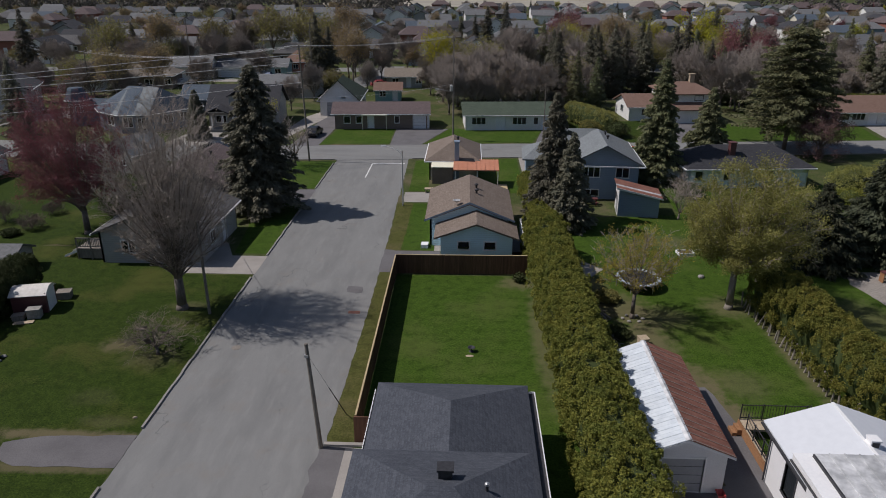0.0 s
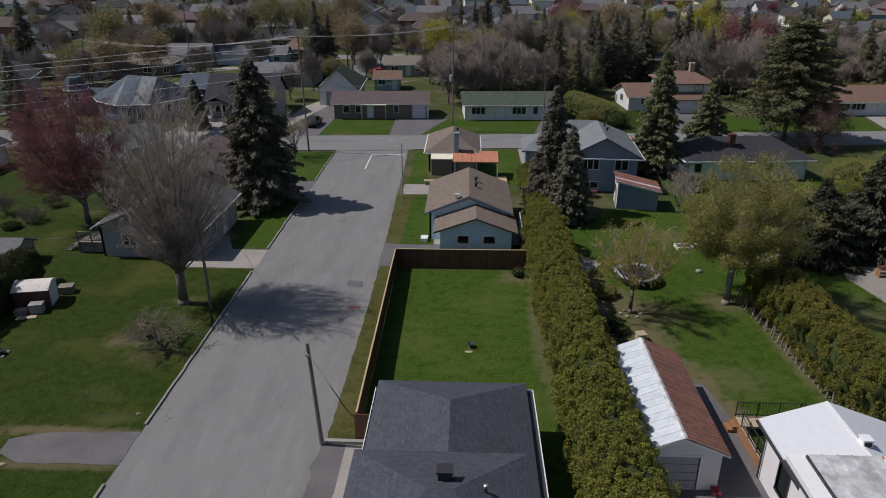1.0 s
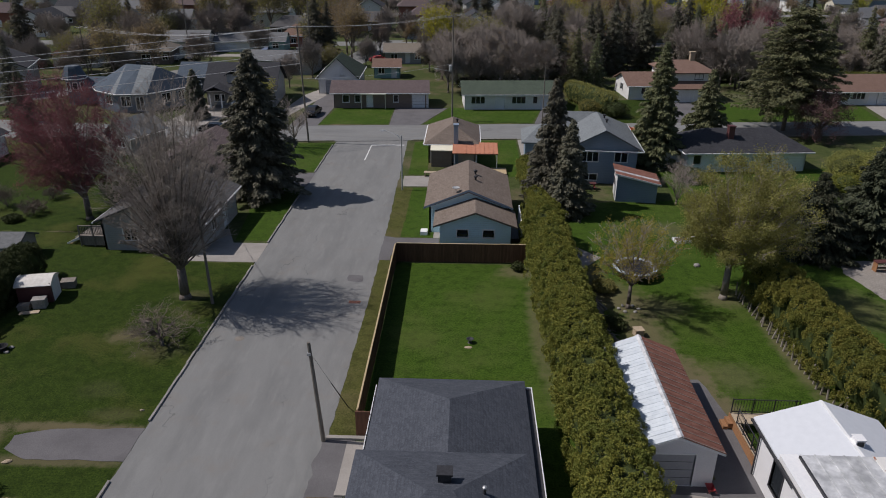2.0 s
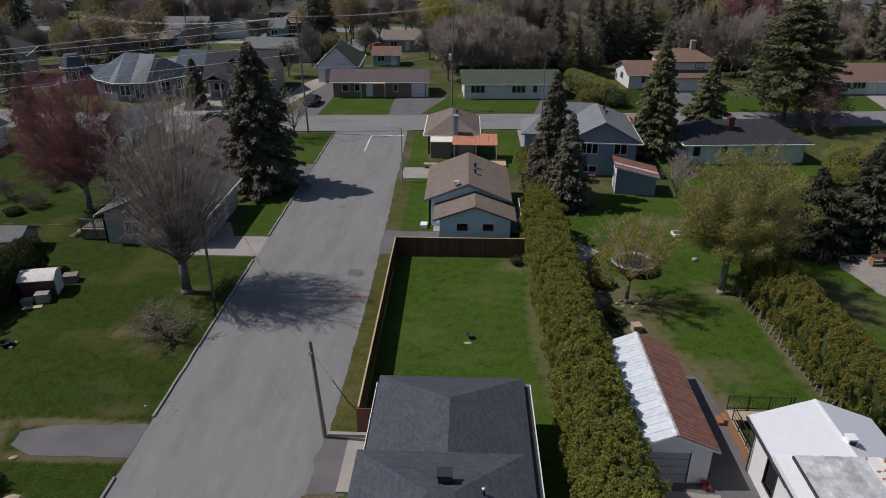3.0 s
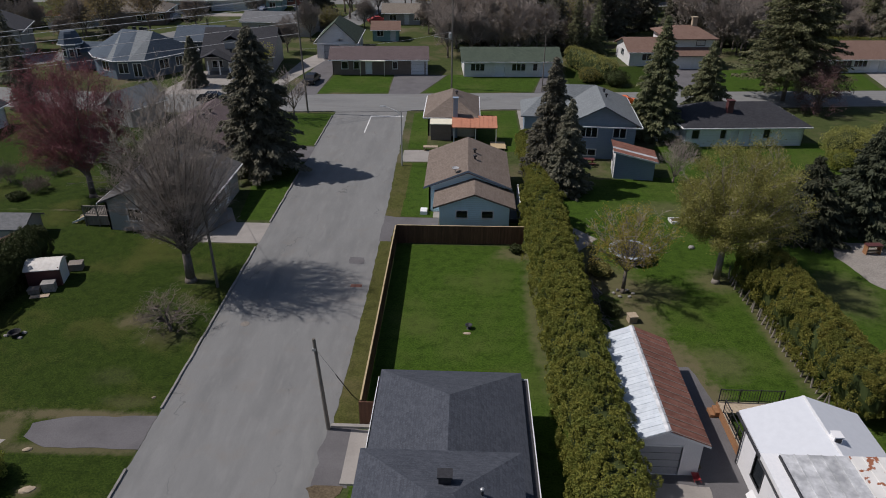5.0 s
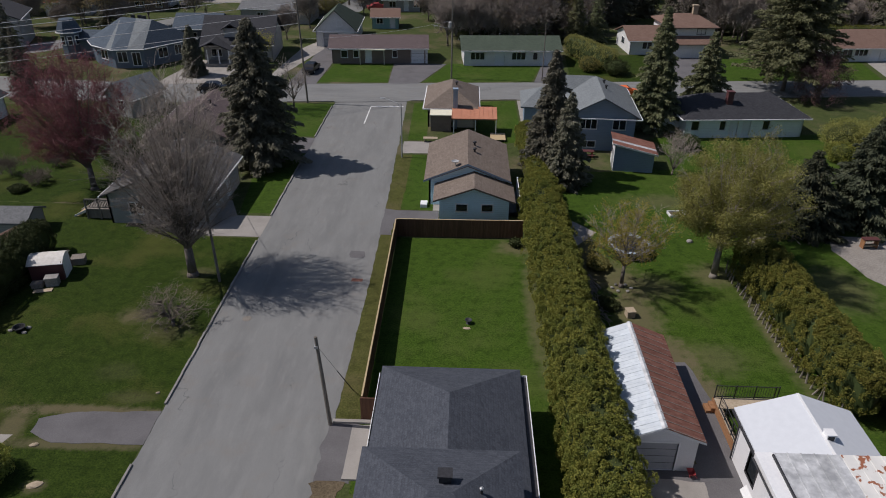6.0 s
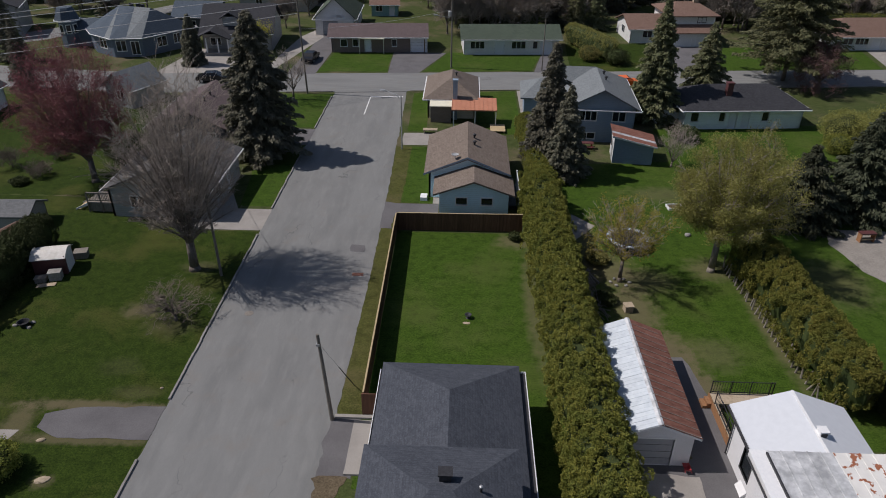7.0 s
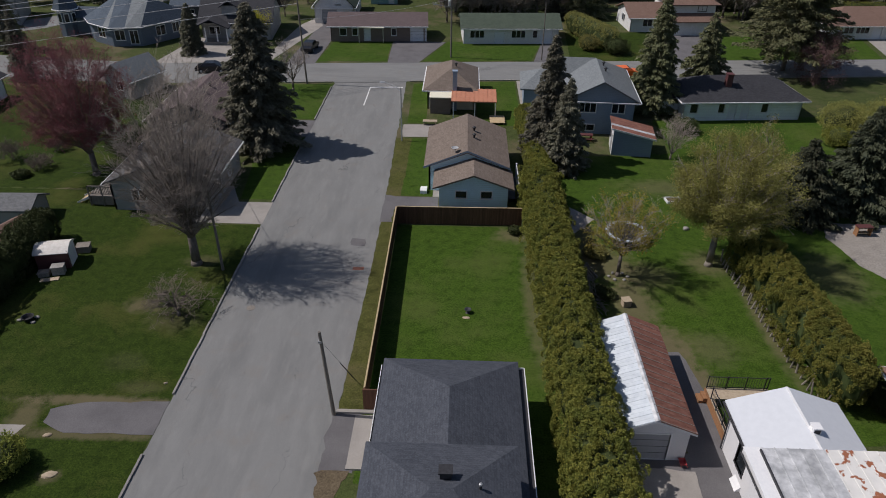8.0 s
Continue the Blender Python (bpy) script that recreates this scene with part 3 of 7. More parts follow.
def spruce(name, label, at, seed, height, width, needle="needle_dark", density=1.0, bare=0.06, turn=0, group="", droop=0.25, shape=0.85):
    """A conifer: tapered trunk and whorls of drooping boughs set with flat sprays of needles."""
    rng = np.random.default_rng(seed)
    tree = thing(name, label, "tree", at, turn, group)
    part("trunk", Shape().tube((0, 0, -0.1), (0, 0, height * 0.6), height * 0.016 + 0.06, height * 0.009, 8).tube((0, 0, height * 0.6), (0, 0, height * 0.99), height * 0.009, 0.01, 6), "bark", tree, smooth=True)
    boughs, cs, dirs, sizes = Shape(), [], [], []
    z = height * bare
    while z < height * 0.985:
        f = 1 - (z - height * bare) / (height * (1 - bare))
        reach = width / 2 * (f ** shape) * rng.uniform(0.8, 1.12) + 0.12
        k = max(4, int(round((5 + 5 * f) * density)))
        for j in range(k):
            a = 2 * math.pi * (j + rng.uniform(-0.35, 0.35)) / k + z
            ln = reach * rng.uniform(0.6, 1.15)
            sag = droop * ln
            end = np.array([math.cos(a) * ln, math.sin(a) * ln, z - sag * 0.6 + rng.uniform(-0.15, 0.15)])
            rise = rng.uniform(-0.3, 0.3) * (0.4 + f)
            end[2] += rise
            start = np.array([0, 0, z + rise + 0.12 * ln])
            boughs.tube(start, end, 0.02 + 0.008 * ln, 0.008, 3, caps=False)
            m = max(8, int(ln * 42 * density))
            t = rng.uniform(0.12, 1.05, m) ** 0.8
            side = np.array([-math.sin(a), math.cos(a), 0])
            off = rng.uniform(-1, 1, m) * 0.42 * ln * (1.12 - t) + rng.normal(size=m) * 0.09
            p = start + (end - start) * t[:, None] + side * off[:, None]
            p[:, 2] -= np.abs(off) * 0.25 + rng.uniform(0, 0.34, m) - 0.14
            d = (end - start) / ln + side * np.sign(off)[:, None] * 0.6
            cs.append(p), dirs.append(d), sizes.append(np.full(m, 0.098 + 0.034 * min(ln, 3)))
        z += (0.20 + 0.30 * f) * (height / 14) ** 0.5 / density ** 0.5
    c, d, s = np.concatenate(cs), np.concatenate(dirs), np.concatenate(sizes)[:, None]
    d = d + rng.normal(size=d.shape) * 0.3
    d /= np.linalg.norm(d, axis=1, keepdims=True)
    b = np.cross(d, rng.normal(size=d.shape) * 0.55 + np.array([0, 0, 1.0]))
    b /= np.linalg.norm(b, axis=1, keepdims=True)
    s = s * rng.uniform(0.7, 1.4, size=s.shape)
    quads = np.stack([c - d * s, c + b * s * 0.42, c + d * s * 1.1 - np.array([0, 0, 0.05]), c - b * s * 0.42], axis=1)
    part("branchwork", boughs, "bark", tree)
    part("crown", quads_mesh("crown", quads, needle), needle, tree)
    return tree


def bush(name, label, at, r, seed, leaf="leaf_cedar", n=2500, size=0.1, group="", category="bush"):
    rng = np.random.default_rng(seed)
    b = thing(name, label, category, at, 0, group)
    # solid core whose dark colour gives the shade within the foliage
    part("shade_core", Shape().lump((0, 0, r[2] * 0.9), (r[0] * 0.75, r[1] * 0.75, r[2] * 0.85), seed).tube((0, 0, -0.05), (0, 0, 0.3), 0.1, 0.1, 6), "leaf_dark", b)
    d = rng.normal(size=(n, 3))
    d /= np.linalg.norm(d, axis=1, keepdims=True)
    lump = np.array([1 + 0.28 * noise.noise(Vector(tuple(v * 2.3)) + Vector((seed * 3.7, 0, 0))) for v in d])
    c = d * np.array(r) * (lump * rng.uniform(0.72, 1.05, n))[:, None] + np.array([0, 0, r[2]])
    c = c[c[:, 2] > 0.03]
    part("foliage", quads_mesh("foliage", leaf_quads(c, size, rng), leaf), leaf, b)
    return b


def hedge(name, label, line, width, height, seed, leaf="leaf_cedar", per_metre=2000, stems=False):
    """A row of cedars grown together: a core coloured dark for the shade inside, sprays of leaf outside, uneven top and
    flanks.
    """
    rng = np.random.default_rng(seed)
    h = thing(name, label, "hedge")
    a, b = np.array(line[0], float), np.array(line[1], float)
    length = np.linalg.norm(b - a)
    u = (b - a) / length
    w = np.array([-u[1], u[0]])
    nsec = int(length / 0.45)

    def girth(s, th):
        """Half width, and height, of the hedge at a place along it."""
        plant = 0.24 * abs(math.sin(math.pi * s / 0.95 + 0.4 * math.sin(s)))
        n1 = noise.noise(Vector((s * 0.55, th * 1.1, seed * 9.1)))
        n2 = noise.noise(Vector((s * 1.7, th * 2.3, seed * 4.3)))
        return 0.96 + plant + 0.18 * n1 + 0.24 * n2

    def place(s, th, k):
        g = girth(s, th) * k
        endf = math.sqrt(max(0.004, min(1.0, min(s, length - s) / 1.5)))
        c, sn = math.cos(th), math.sin(th)
        x = width / 2 * (abs(c) ** 0.75) * (1 if c > 0 else -1) * g * endf
        zz = height * 0.5 + height * 0.5 * (abs(sn) ** 0.7) * (1 if sn > 0 else -1) * (0.86 + 0.14 * g) * (endf ** 0.4)
        p = a + u * s + w * x
        return p[0], p[1], max(zz + (0.25 if stems else 0.0), 0.02)

    core = Shape()
    ring = 10
    v = [place(length * i / nsec, 2 * math.pi * j / ring, 0.66) for i in range(nsec + 1) for j in range(ring)]
    f = [(i * ring + j, i * ring + (j + 1) % ring, (i + 1) * ring + (j + 1) % ring, (i + 1) * ring + j) for i in range(nsec) for j in range(ring)]
    core.add(v, f + [tuple(range(ring))[::-1], tuple(range(nsec * ring, nsec * ring + ring))])
    # dark core colour acts as shade between the sprays
    part("shade_core", core, "leaf_dark", h)
    # sprays of leaf in clumps of different size, some standing out of the face
    clumps = int(length * (width + 1.6 * height) * 6.0)
    each = int(length * per_metre / clumps)
    cs = []
    for i in range(clumps):
        sp, th = rng.uniform(0, length), rng.uniform(-0.75, math.pi + 0.75)
        if rng.random() < 0.42:
            side = rng.uniform(-1, 1)
            th = math.acos(math.copysign(abs(side) ** 1.33, side))
        q = np.array(place(sp, th, rng.uniform(0.84, 1.0) + 0.12 * (rng.random() < 0.1)))
        out = q - np.array(place(sp, th, 0.6))
        out /= np.linalg.norm(out) + 1e-6
        r = rng.uniform(0.15, 0.34)
        d = rng.normal(size=(each, 3)) * 0.75 + out * 0.75 + np.array([0, 0, 0.25])
        d /= np.linalg.norm(d, axis=1, keepdims=True)
        cs.append(q + d * np.array([r, r, r * 1.35]) * rng.uniform(0.55, 1.1, (each, 1)))
    c = np.concatenate(cs)
    c[:, 2] = np.maximum(c[:, 2], 0.03)
    part("foliage", quads_mesh("foliage", leaf_quads(c, 0.060, rng, 0.0, 0.62), leaf), leaf, h)
    if stems:
        for i in range(int(length / 0.55)):
            p = a + u * (0.3 + 0.55 * i) + w * (stems * width * 0.5 + rng.uniform(-0.1, 0.1))
            q = p - w * stems * rng.uniform(0.0, 0.3)
            part("stem", Shape().tube((p[0], p[1], -0.05), (q[0] + rng.uniform(-0.2, 0.2), q[1] + rng.uniform(-0.2, 0.2), 1.1), 0.07, 0.05, 6), "bark_pale", h)
    return h

# ---- ground, roads, lawns ----
single("ground", Shape().add([(-2500, -400, 0), (2500, -400, 0), (2500, 4000, 0), (-2500, 4000, 0)], [(0, 1, 2, 3)]), "open_ground", "spring grass and bare earth of the town", "ground", kind="structure")
ROAD_L, ROAD_R = -18.0, -7.45
ground_patch("road", [(ROAD_L, -60), (ROAD_R, -60), (ROAD_R, 31), (-7.3, 50), (-7.6, 70), (-8.1, 96), (-17.9, 96), (ROAD_L, 70)], 0.012, "asphalt", "grey worn asphalt residential street", "road", 0.05, 0.10)


def cross(x, edge):
    """The cross street's near (0) or far (1) kerb line."""
    return (95.5 + 0.095 * x) if edge == 0 else (104.2 + 0.09 * x)


ground_patch("road", [(-46, 91.6), (-18, cross(-18, 0)), (160, cross(160, 0)), (160, cross(160, 1)), (-18, cross(-18, 1)), (-46, 100.6)], 0.016, "asphalt_cross", "grey asphalt cross street", "road")
ground_patch("road", [(-46, 91.6), (-46, 100.6), (-80, 104), (-140, 96), (-140, 86), (-80, 94.5)], 0.014, "asphalt_cross", "grey asphalt cross street", "road")
ground_patch("road", [(-71.5, 119), (-100, 96), (-103, 100), (-75, 126), (-60, 150), (-56, 146)], 0.012, "asphalt", "curving grey asphalt side street", "road")


def strip(x0, y0, x1, y1, width, z, mat, label):
    d = Vector((x1 - x0, y1 - y0)).normalized()
    s = Vector((-d.y, d.x)) * width / 2
    ground_patch("road", [(x0 - s.x, y0 - s.y), (x1 - s.x, y1 - s.y), (x1 + s.x, y1 + s.y), (x0 + s.x, y0 + s.y)], z, mat, label, "road")


strip(-130, 186, 180, 200, 8, 0.012, "asphalt_cross", "grey asphalt street between houses")
strip(-180, 262, 220, 282, 8, 0.012, "asphalt_cross", "grey asphalt street between houses")
strip(-30, 150, -42, 188, 7, 0.014, "asphalt", "grey asphalt lane between houses")
strip(-220, 352, 260, 366, 8, 0.012, "asphalt_cross", "grey asphalt street between houses")

# driveways, paths and pads
ground_patch("driveway", [(-18.02, 29.0), (-18.02, 31.8), (-23.4, 31.5), (-25.1, 30.9), (-25.0, 29.7), (-23.4, 29.0)], 0.02, "asphalt_old", "short old asphalt driveway", "driveway", 0.05, 0.09)
ground_patch("path", [(-26.2, 28.6), (-25.9, 29.5), (-40, 29.3), (-40, 28.3)], 0.016, "concrete", "pale concrete garden path", "path")
ground_patch("driveway", [(-17.95, 54.2), (-17.95, 58.3), (-21.2, 58.3), (-22.6, 61.5), (-24.5, 61.5), (-24.5, 54.2)], 0.02, "concrete", "pale concrete driveway", "driveway")
ground_patch("driveway", [(-17.9, 74.4), (-17.9, 79.4), (-24, 79.4), (-24, 74.4)], 0.02, "asphalt_old", "asphalt driveway beside the house", "driveway")
ground_patch("driveway", [(-7.65, 26.8), (-7.75, 31.2), (-5.9, 31.3), (-5.9, 26.8)], 0.017, "asphalt_old", "dark patched asphalt apron", "driveway", 0.05, 0.25)
ground_patch("driveway", [(-6.3, 27.2), (-6.3, 31.15), (-3.8, 31.2), (-3.8, 27.2)], 0.021, "concrete", "pale concrete parking pad", "driveway")
ground_patch("driveway", [(-7.4, 57.6), (-7.4, 60.2), (-2.3, 60.2), (-2.3, 57.6)], 0.02, "asphalt_old", "asphalt driveway beside the house", "driveway")
ground_patch("driveway", [(-7.5, 55.2), (-7.5, 60.5), (-6.4, 60.2), (-6.4, 55.2)], 0.016, "asphalt_old", "dark asphalt apron at the driveway", "driveway", 0.05, 0.15)
ground_patch("path", [(-2.9, 60.3), (-2.9, 66), (-2.1, 66), (-2.1, 60.3)], 0.02, "concrete", "concrete path along the house", "path")
ground_patch("driveway", [(-7.2, 75.0), (-7.2, 78.8), (-2.0, 79.0), (-2.0, 75.2)], 0.02, "concrete", "concrete pad beside the house", "driveway")
ground_patch("driveway", [(-11.6, 103.0), (-7.0, 103.4), (-3.2, 115), (-11.8, 115)], 0.02, "asphalt_old", "asphalt driveway in front of a garage", "driveway")
ground_patch("driveway", [(10.3, 104.9), (12.9, 105.2), (15.8, 118), (12.9, 118)], 0.02, "asphalt_old", "asphalt driveway beside the house", "driveway")
ground_patch("driveway", [(-26.5, 101.6), (-22.3, 102), (-21.5, 128), (-25.5, 128)], 0.02, "asphalt_old", "asphalt lane to the garage", "driveway")
ground_patch("driveway", [(-46, 100.5), (-29.5, 102.4), (-32.5, 111.6), (-44.5, 111.4)], 0.019, "concrete", "pale concrete forecourt", "driveway")
ground_patch("path", [(-30.5, 102.4), (-29.2, 102.4), (-25, 124), (-27, 130), (-29, 124)], 0.022, "concrete", "pale concrete path", "path")
ground_patch("driveway", [(32.5, 107), (37.5, 107.4), (41.5, 122.5), (33.5, 122.5)], 0.02, "asphalt_old", "asphalt driveway in front of garages", "driveway")
ground_patch("driveway", [(66, 110), (70, 110.5), (74, 122), (68, 122)], 0.02, "concrete", "pale driveway in front of a garage", "driveway")
ground_patch("driveway", [(7.2, 95.8), (7.2, 86), (9.4, 86), (9.4, 96)], 0.02, "concrete", "pale concrete walk beside the house", "driveway")
ground_patch("driveway", [(9.0, 14), (15.4, 14), (15.6, 28), (15.9, 33.5), (15.2, 38), (13.6, 38), (13.4, 29), (9.0, 28.2)], 0.018, "asphalt_old", "old asphalt driveway beside the garage", "driveway", 0.05, 0.1)
ground_patch("driveway", [(9.2, 14), (13.3, 14), (13.4, 27.6), (9.2, 27.9)], 0.026, "concrete", "worn concrete pad before the garage", "driveway", 0.05, 0.08)
ground_patch("earth_bed", [(-7.7, 22), (-7.75, 26.8), (-6.4, 26.9), (-6.3, 22)], 0.022, "dry_bed", "brown dirt at the road's edge", "ground", 0.05, 0.5)
ground_patch("gravel_bed", [(32.2, 54.5), (33, 50), (34.4, 47.5), (44, 46), (46, 57), (33, 57)], 0.02, "gravel", "pale gravel terrace", "gravel", 0.05, 0.2)
ground_patch("patio", [(9.5, 53.4), (12.1, 56.6), (10.0, 59), (9.2, 58)], 0.03, "concrete", "pale concrete slab beside the hedge", "path", 0.08, 0.1)

# lawns
ground_patch("lawn", [(-5.75, 26), (-5.75, 54.7), (6.4, 54.7), (6.4, 26)], 0.006, "lawn_bright", "mown bright green back lawn", "lawn")
ground_patch("lawn", [(-18.1, 32.2), (-18.1, 54.0), (-24, 54), (-34, 60), (-60, 60), (-60, 28), (-40, 32)], 0.005, "lawn", "wide green lawn with dry patches", "lawn")
ground_patch("lawn", [(-18.1, 28.2), (-18.1, 32.8), (-60, 32.8), (-60, 27.0)], 0.004, "lawn", "lawn strip beside the old driveway", "lawn")
ground_patch("lawn", [(-18.1, 10), (-18.1, 28.7), (-40, 28.3), (-40, 10)], 0.006, "lawn", "green front lawn", "lawn")
ground_patch("lawn", [(-18.05, 58.9), (-18.05, 73.8), (-24.2, 73.8), (-22, 66), (-21.2, 58.9)], 0.007, "lawn_bright", "bright striped front lawn", "lawn")
ground_patch("lawn", [(-18.0, 79.9), (-18, 92.8), (-24.8, 92.6), (-24.6, 79.9)], 0.007, "lawn_bright", "bright front lawn", "lawn")
ground_patch("lawn", [(-6.3, 60.4), (-6.3, 74.6), (-2.9, 74.6), (-2.9, 60.4)], 0.007, "lawn_bright", "bright front lawn", "lawn")
ground_patch("lawn", [(-6.8, 79.4), (-7.0, 93.8), (-4.6, 94.2), (-4.6, 79.4)], 0.007, "lawn_bright", "bright front lawn", "lawn")
ground_patch("verge", [(-7.42, 31.6), (-7.35, 50), (-7.6, 74.6), (-5.9, 74.6), (-6.0, 55), (-5.95, 31.6)], 0.010, "verge", "yellowed grass verge along the fence", "verge", 0.05, 0.12)
ground_patch("lawn", [(1.6, 79), (1.6, 95.0), (6.9, 95.6), (6.9, 79)], 0.007, "lawn_bright", "bright back lawn", "lawn")
ground_patch("lawn", [(-22.2, 103.2), (-11.8, 103.9), (-12, 114.6), (-21.4, 114)], 0.007, "lawn_bright", "bright front lawn", "lawn")
ground_patch("lawn", [(-6.4, 104.2), (10, 105.6), (12.5, 116), (-2.8, 115.4)], 0.007, "lawn_bright", "bright front lawn", "lawn")
ground_patch("lawn", [(16, 105.8), (32, 107.2), (32, 124), (17, 122)], 0.007, "lawn", "green front lawn", "lawn")
ground_patch("lawn", [(38, 107.8), (65, 110.2), (67, 122), (42, 122)], 0.007, "lawn_bright", "bright front lawn", "lawn")
ground_patch("lawn", [(72, 111), (110, 114), (110, 124), (76, 122)], 0.007, "lawn_bright", "bright front lawn", "lawn")
ground_patch("lawn", [(9.6, 33), (9.6, 70), (23, 72), (23, 30), (16, 30), (16, 34)], 0.005, "lawn_bright", "green back garden lawn", "lawn", 0.05, 0.3)
ground_patch("lawn", [(23, 30), (23, 82), (60, 86), (60, 30)], 0.004, "lawn_bright", "green back garden lawn", "lawn", 0.05, 0.3)
ground_patch("field", [(-120, 570), (230, 590), (260, 760), (-140, 760)], 0.02, "field_tan", "pale dry farm field", "field")

ground_patch("lawn", [(-33, 60.2), (-60, 60.2), (-85, 60), (-85, 90), (-47, 90), (-35, 84)], 0.006, "lawn", "rough green lawn behind the maples", "lawn", 0.05, 0.3)
ground_patch("road", [(-30, 158), (-23.5, 158), (-17.5, 198), (-24.5, 198)], 0.014, "asphalt", "grey asphalt lane between houses", "road")
ground_patch("driveway", [(-62, 166), (-48, 167), (-46, 171), (-63, 170)], 0.018, "concrete", "pale concrete forecourt before the garages", "driveway")

# kerbs along the street's left side and at the crossing
kerb = thing("kerb", "weathered concrete street kerb", "kerb", kind="structure")
KERB = Shape().box(-0.065, 0.065, 0.01, 1.49, -0.05, 0.12)
kerb_mesh = KERB.mesh("kerb_stone", "concrete_kerb")
for y0, y1 in ((14.0, 28.9), (32.4, 54.1), (58.4, 74.2), (79.6, 92.8)):
    for i in range(int((y1 - y0) / 1.5)):
        k = part("kerb_stone", kerb_mesh, "", kerb)
        k.matrix_basis = pose(ROAD_L - 0.05 + 0.02 * math.sin(i * 2.7), y0 + 1.5 * i, 0, 0, 0, 0.3 * math.sin(i * 1.9))
kerb2 = thing("kerb", "pale concrete kerb of the cross street", "kerb", kind="structure")
for x0, x1 in ((-24.6, -18.2), (-7.6, 7.2), (9.6, 60)):
    part("kerb_stone", Shape().slab([(x0, cross(x0, 0) - 0.15), (x1, cross(x1, 0) - 0.15), (x1, cross(x1, 0) + 0.05), (x0, cross(x0, 0) + 0.05)], -0.05, 0.13), "concrete_kerb", kerb2)
single("kerb", Shape().box(-7.5, -4.6, 31.25, 31.5, 0, 0.15), "concrete", "short concrete kerb at the parking pad", "kerb", kind="structure")
single("kerb", Shape().box(-6.3, -4.6, 26.9, 27.2, 0, 0.14), "concrete", "short concrete kerb at the parking pad", "kerb", kind="structure")
single("road_marking", Shape().slab([(-12.8, 91.75), (-8.4, 92.0), (-8.4, 92.35), (-12.8, 92.1)], 0.0, 0.022), "paint_white_road", "white painted stop line", "road marking", kind="structure")
single("road_marking", Shape().slab([(-12.85, 84.9), (-12.7, 84.9), (-12.7, 91.7), (-12.85, 91.7)], 0.0, 0.022), "paint_white_road", "thin white painted centre line", "road marking", kind="structure")
single("tar_joint", Shape().slab([(-18, 93.3), (-8, 94.4), (-8, 94.65), (-18, 93.55)], 0.0, 0.021), "tar", "dark tarred joint across the street", "road marking", kind="structure")
for x, y, r, l, m in ((-8.35, 47.4, 0.34, "rusty square street drain", "metal_rust"), (-15.6, 41.7, 0.33, "worn brown round manhole cover", "wood_grey"), (-8.9, 51.5, 0.6, "dark asphalt patch", "tar")):
    if m == "tar":
        ground_patch("asphalt_patch", [(x - r, y - r), (x + r, y - r), (x + r, y + r), (x - r, y + r)], 0.018, "asphalt_old", l, "road patch", 0.02, 0.2)
    else:
        d = single("street_drain", (Shape().box(-0.45, 0.45, -0.22, 0.22, -0.02, 0.022) if "square" in l else Shape().lathe([(r, -0.02), (r, 0.02), (r * 0.85, 0.024), (r * 0.2, 0.024)], 14)), m, l, "drain", (x, y, 0))

# ---- houses ----
def wall_run(shape, p, q, z0, z1, t, holes):
    """An upright wall from p to q, its outer face on that line, t thick, with openings (u0, u1, v0, v1)."""
    p, q = Vector(p), Vector(q)
    u = (q - p).normalized()
    n = Vector((-u.y, u.x))
    length = (q - p).length
    cuts = sorted({0.0, length, *[h[0] for h in holes], *[h[1] for h in holes]})
    for a, b in zip(cuts, cuts[1:]):
        mid = (a + b) / 2
        levels = [z0]
        for h in sorted((h for h in holes if h[0] <= mid <= h[1]), key=lambda h: h[2]):
            levels += [h[2], h[3]]
        levels.append(z1)
        for lo, hi in zip(levels[::2], levels[1::2]):
            if hi - lo > 0.01:
                o = [p + u * a, p + u * b, p + u * b + n * t, p + u * a + n * t]
                shape.slab([(v.x, v.y) for v in o], lo, hi)


def bar(shape, p, u, n, u0, u1, v0, v1, d0, d1):
    o = [p + u * u0 + n * d0, p + u * u1 + n * d0, p + u * u1 + n * d1, p + u * u0 + n * d1]
    shape.slab([(v.x, v.y) for v in o], v0, v1)


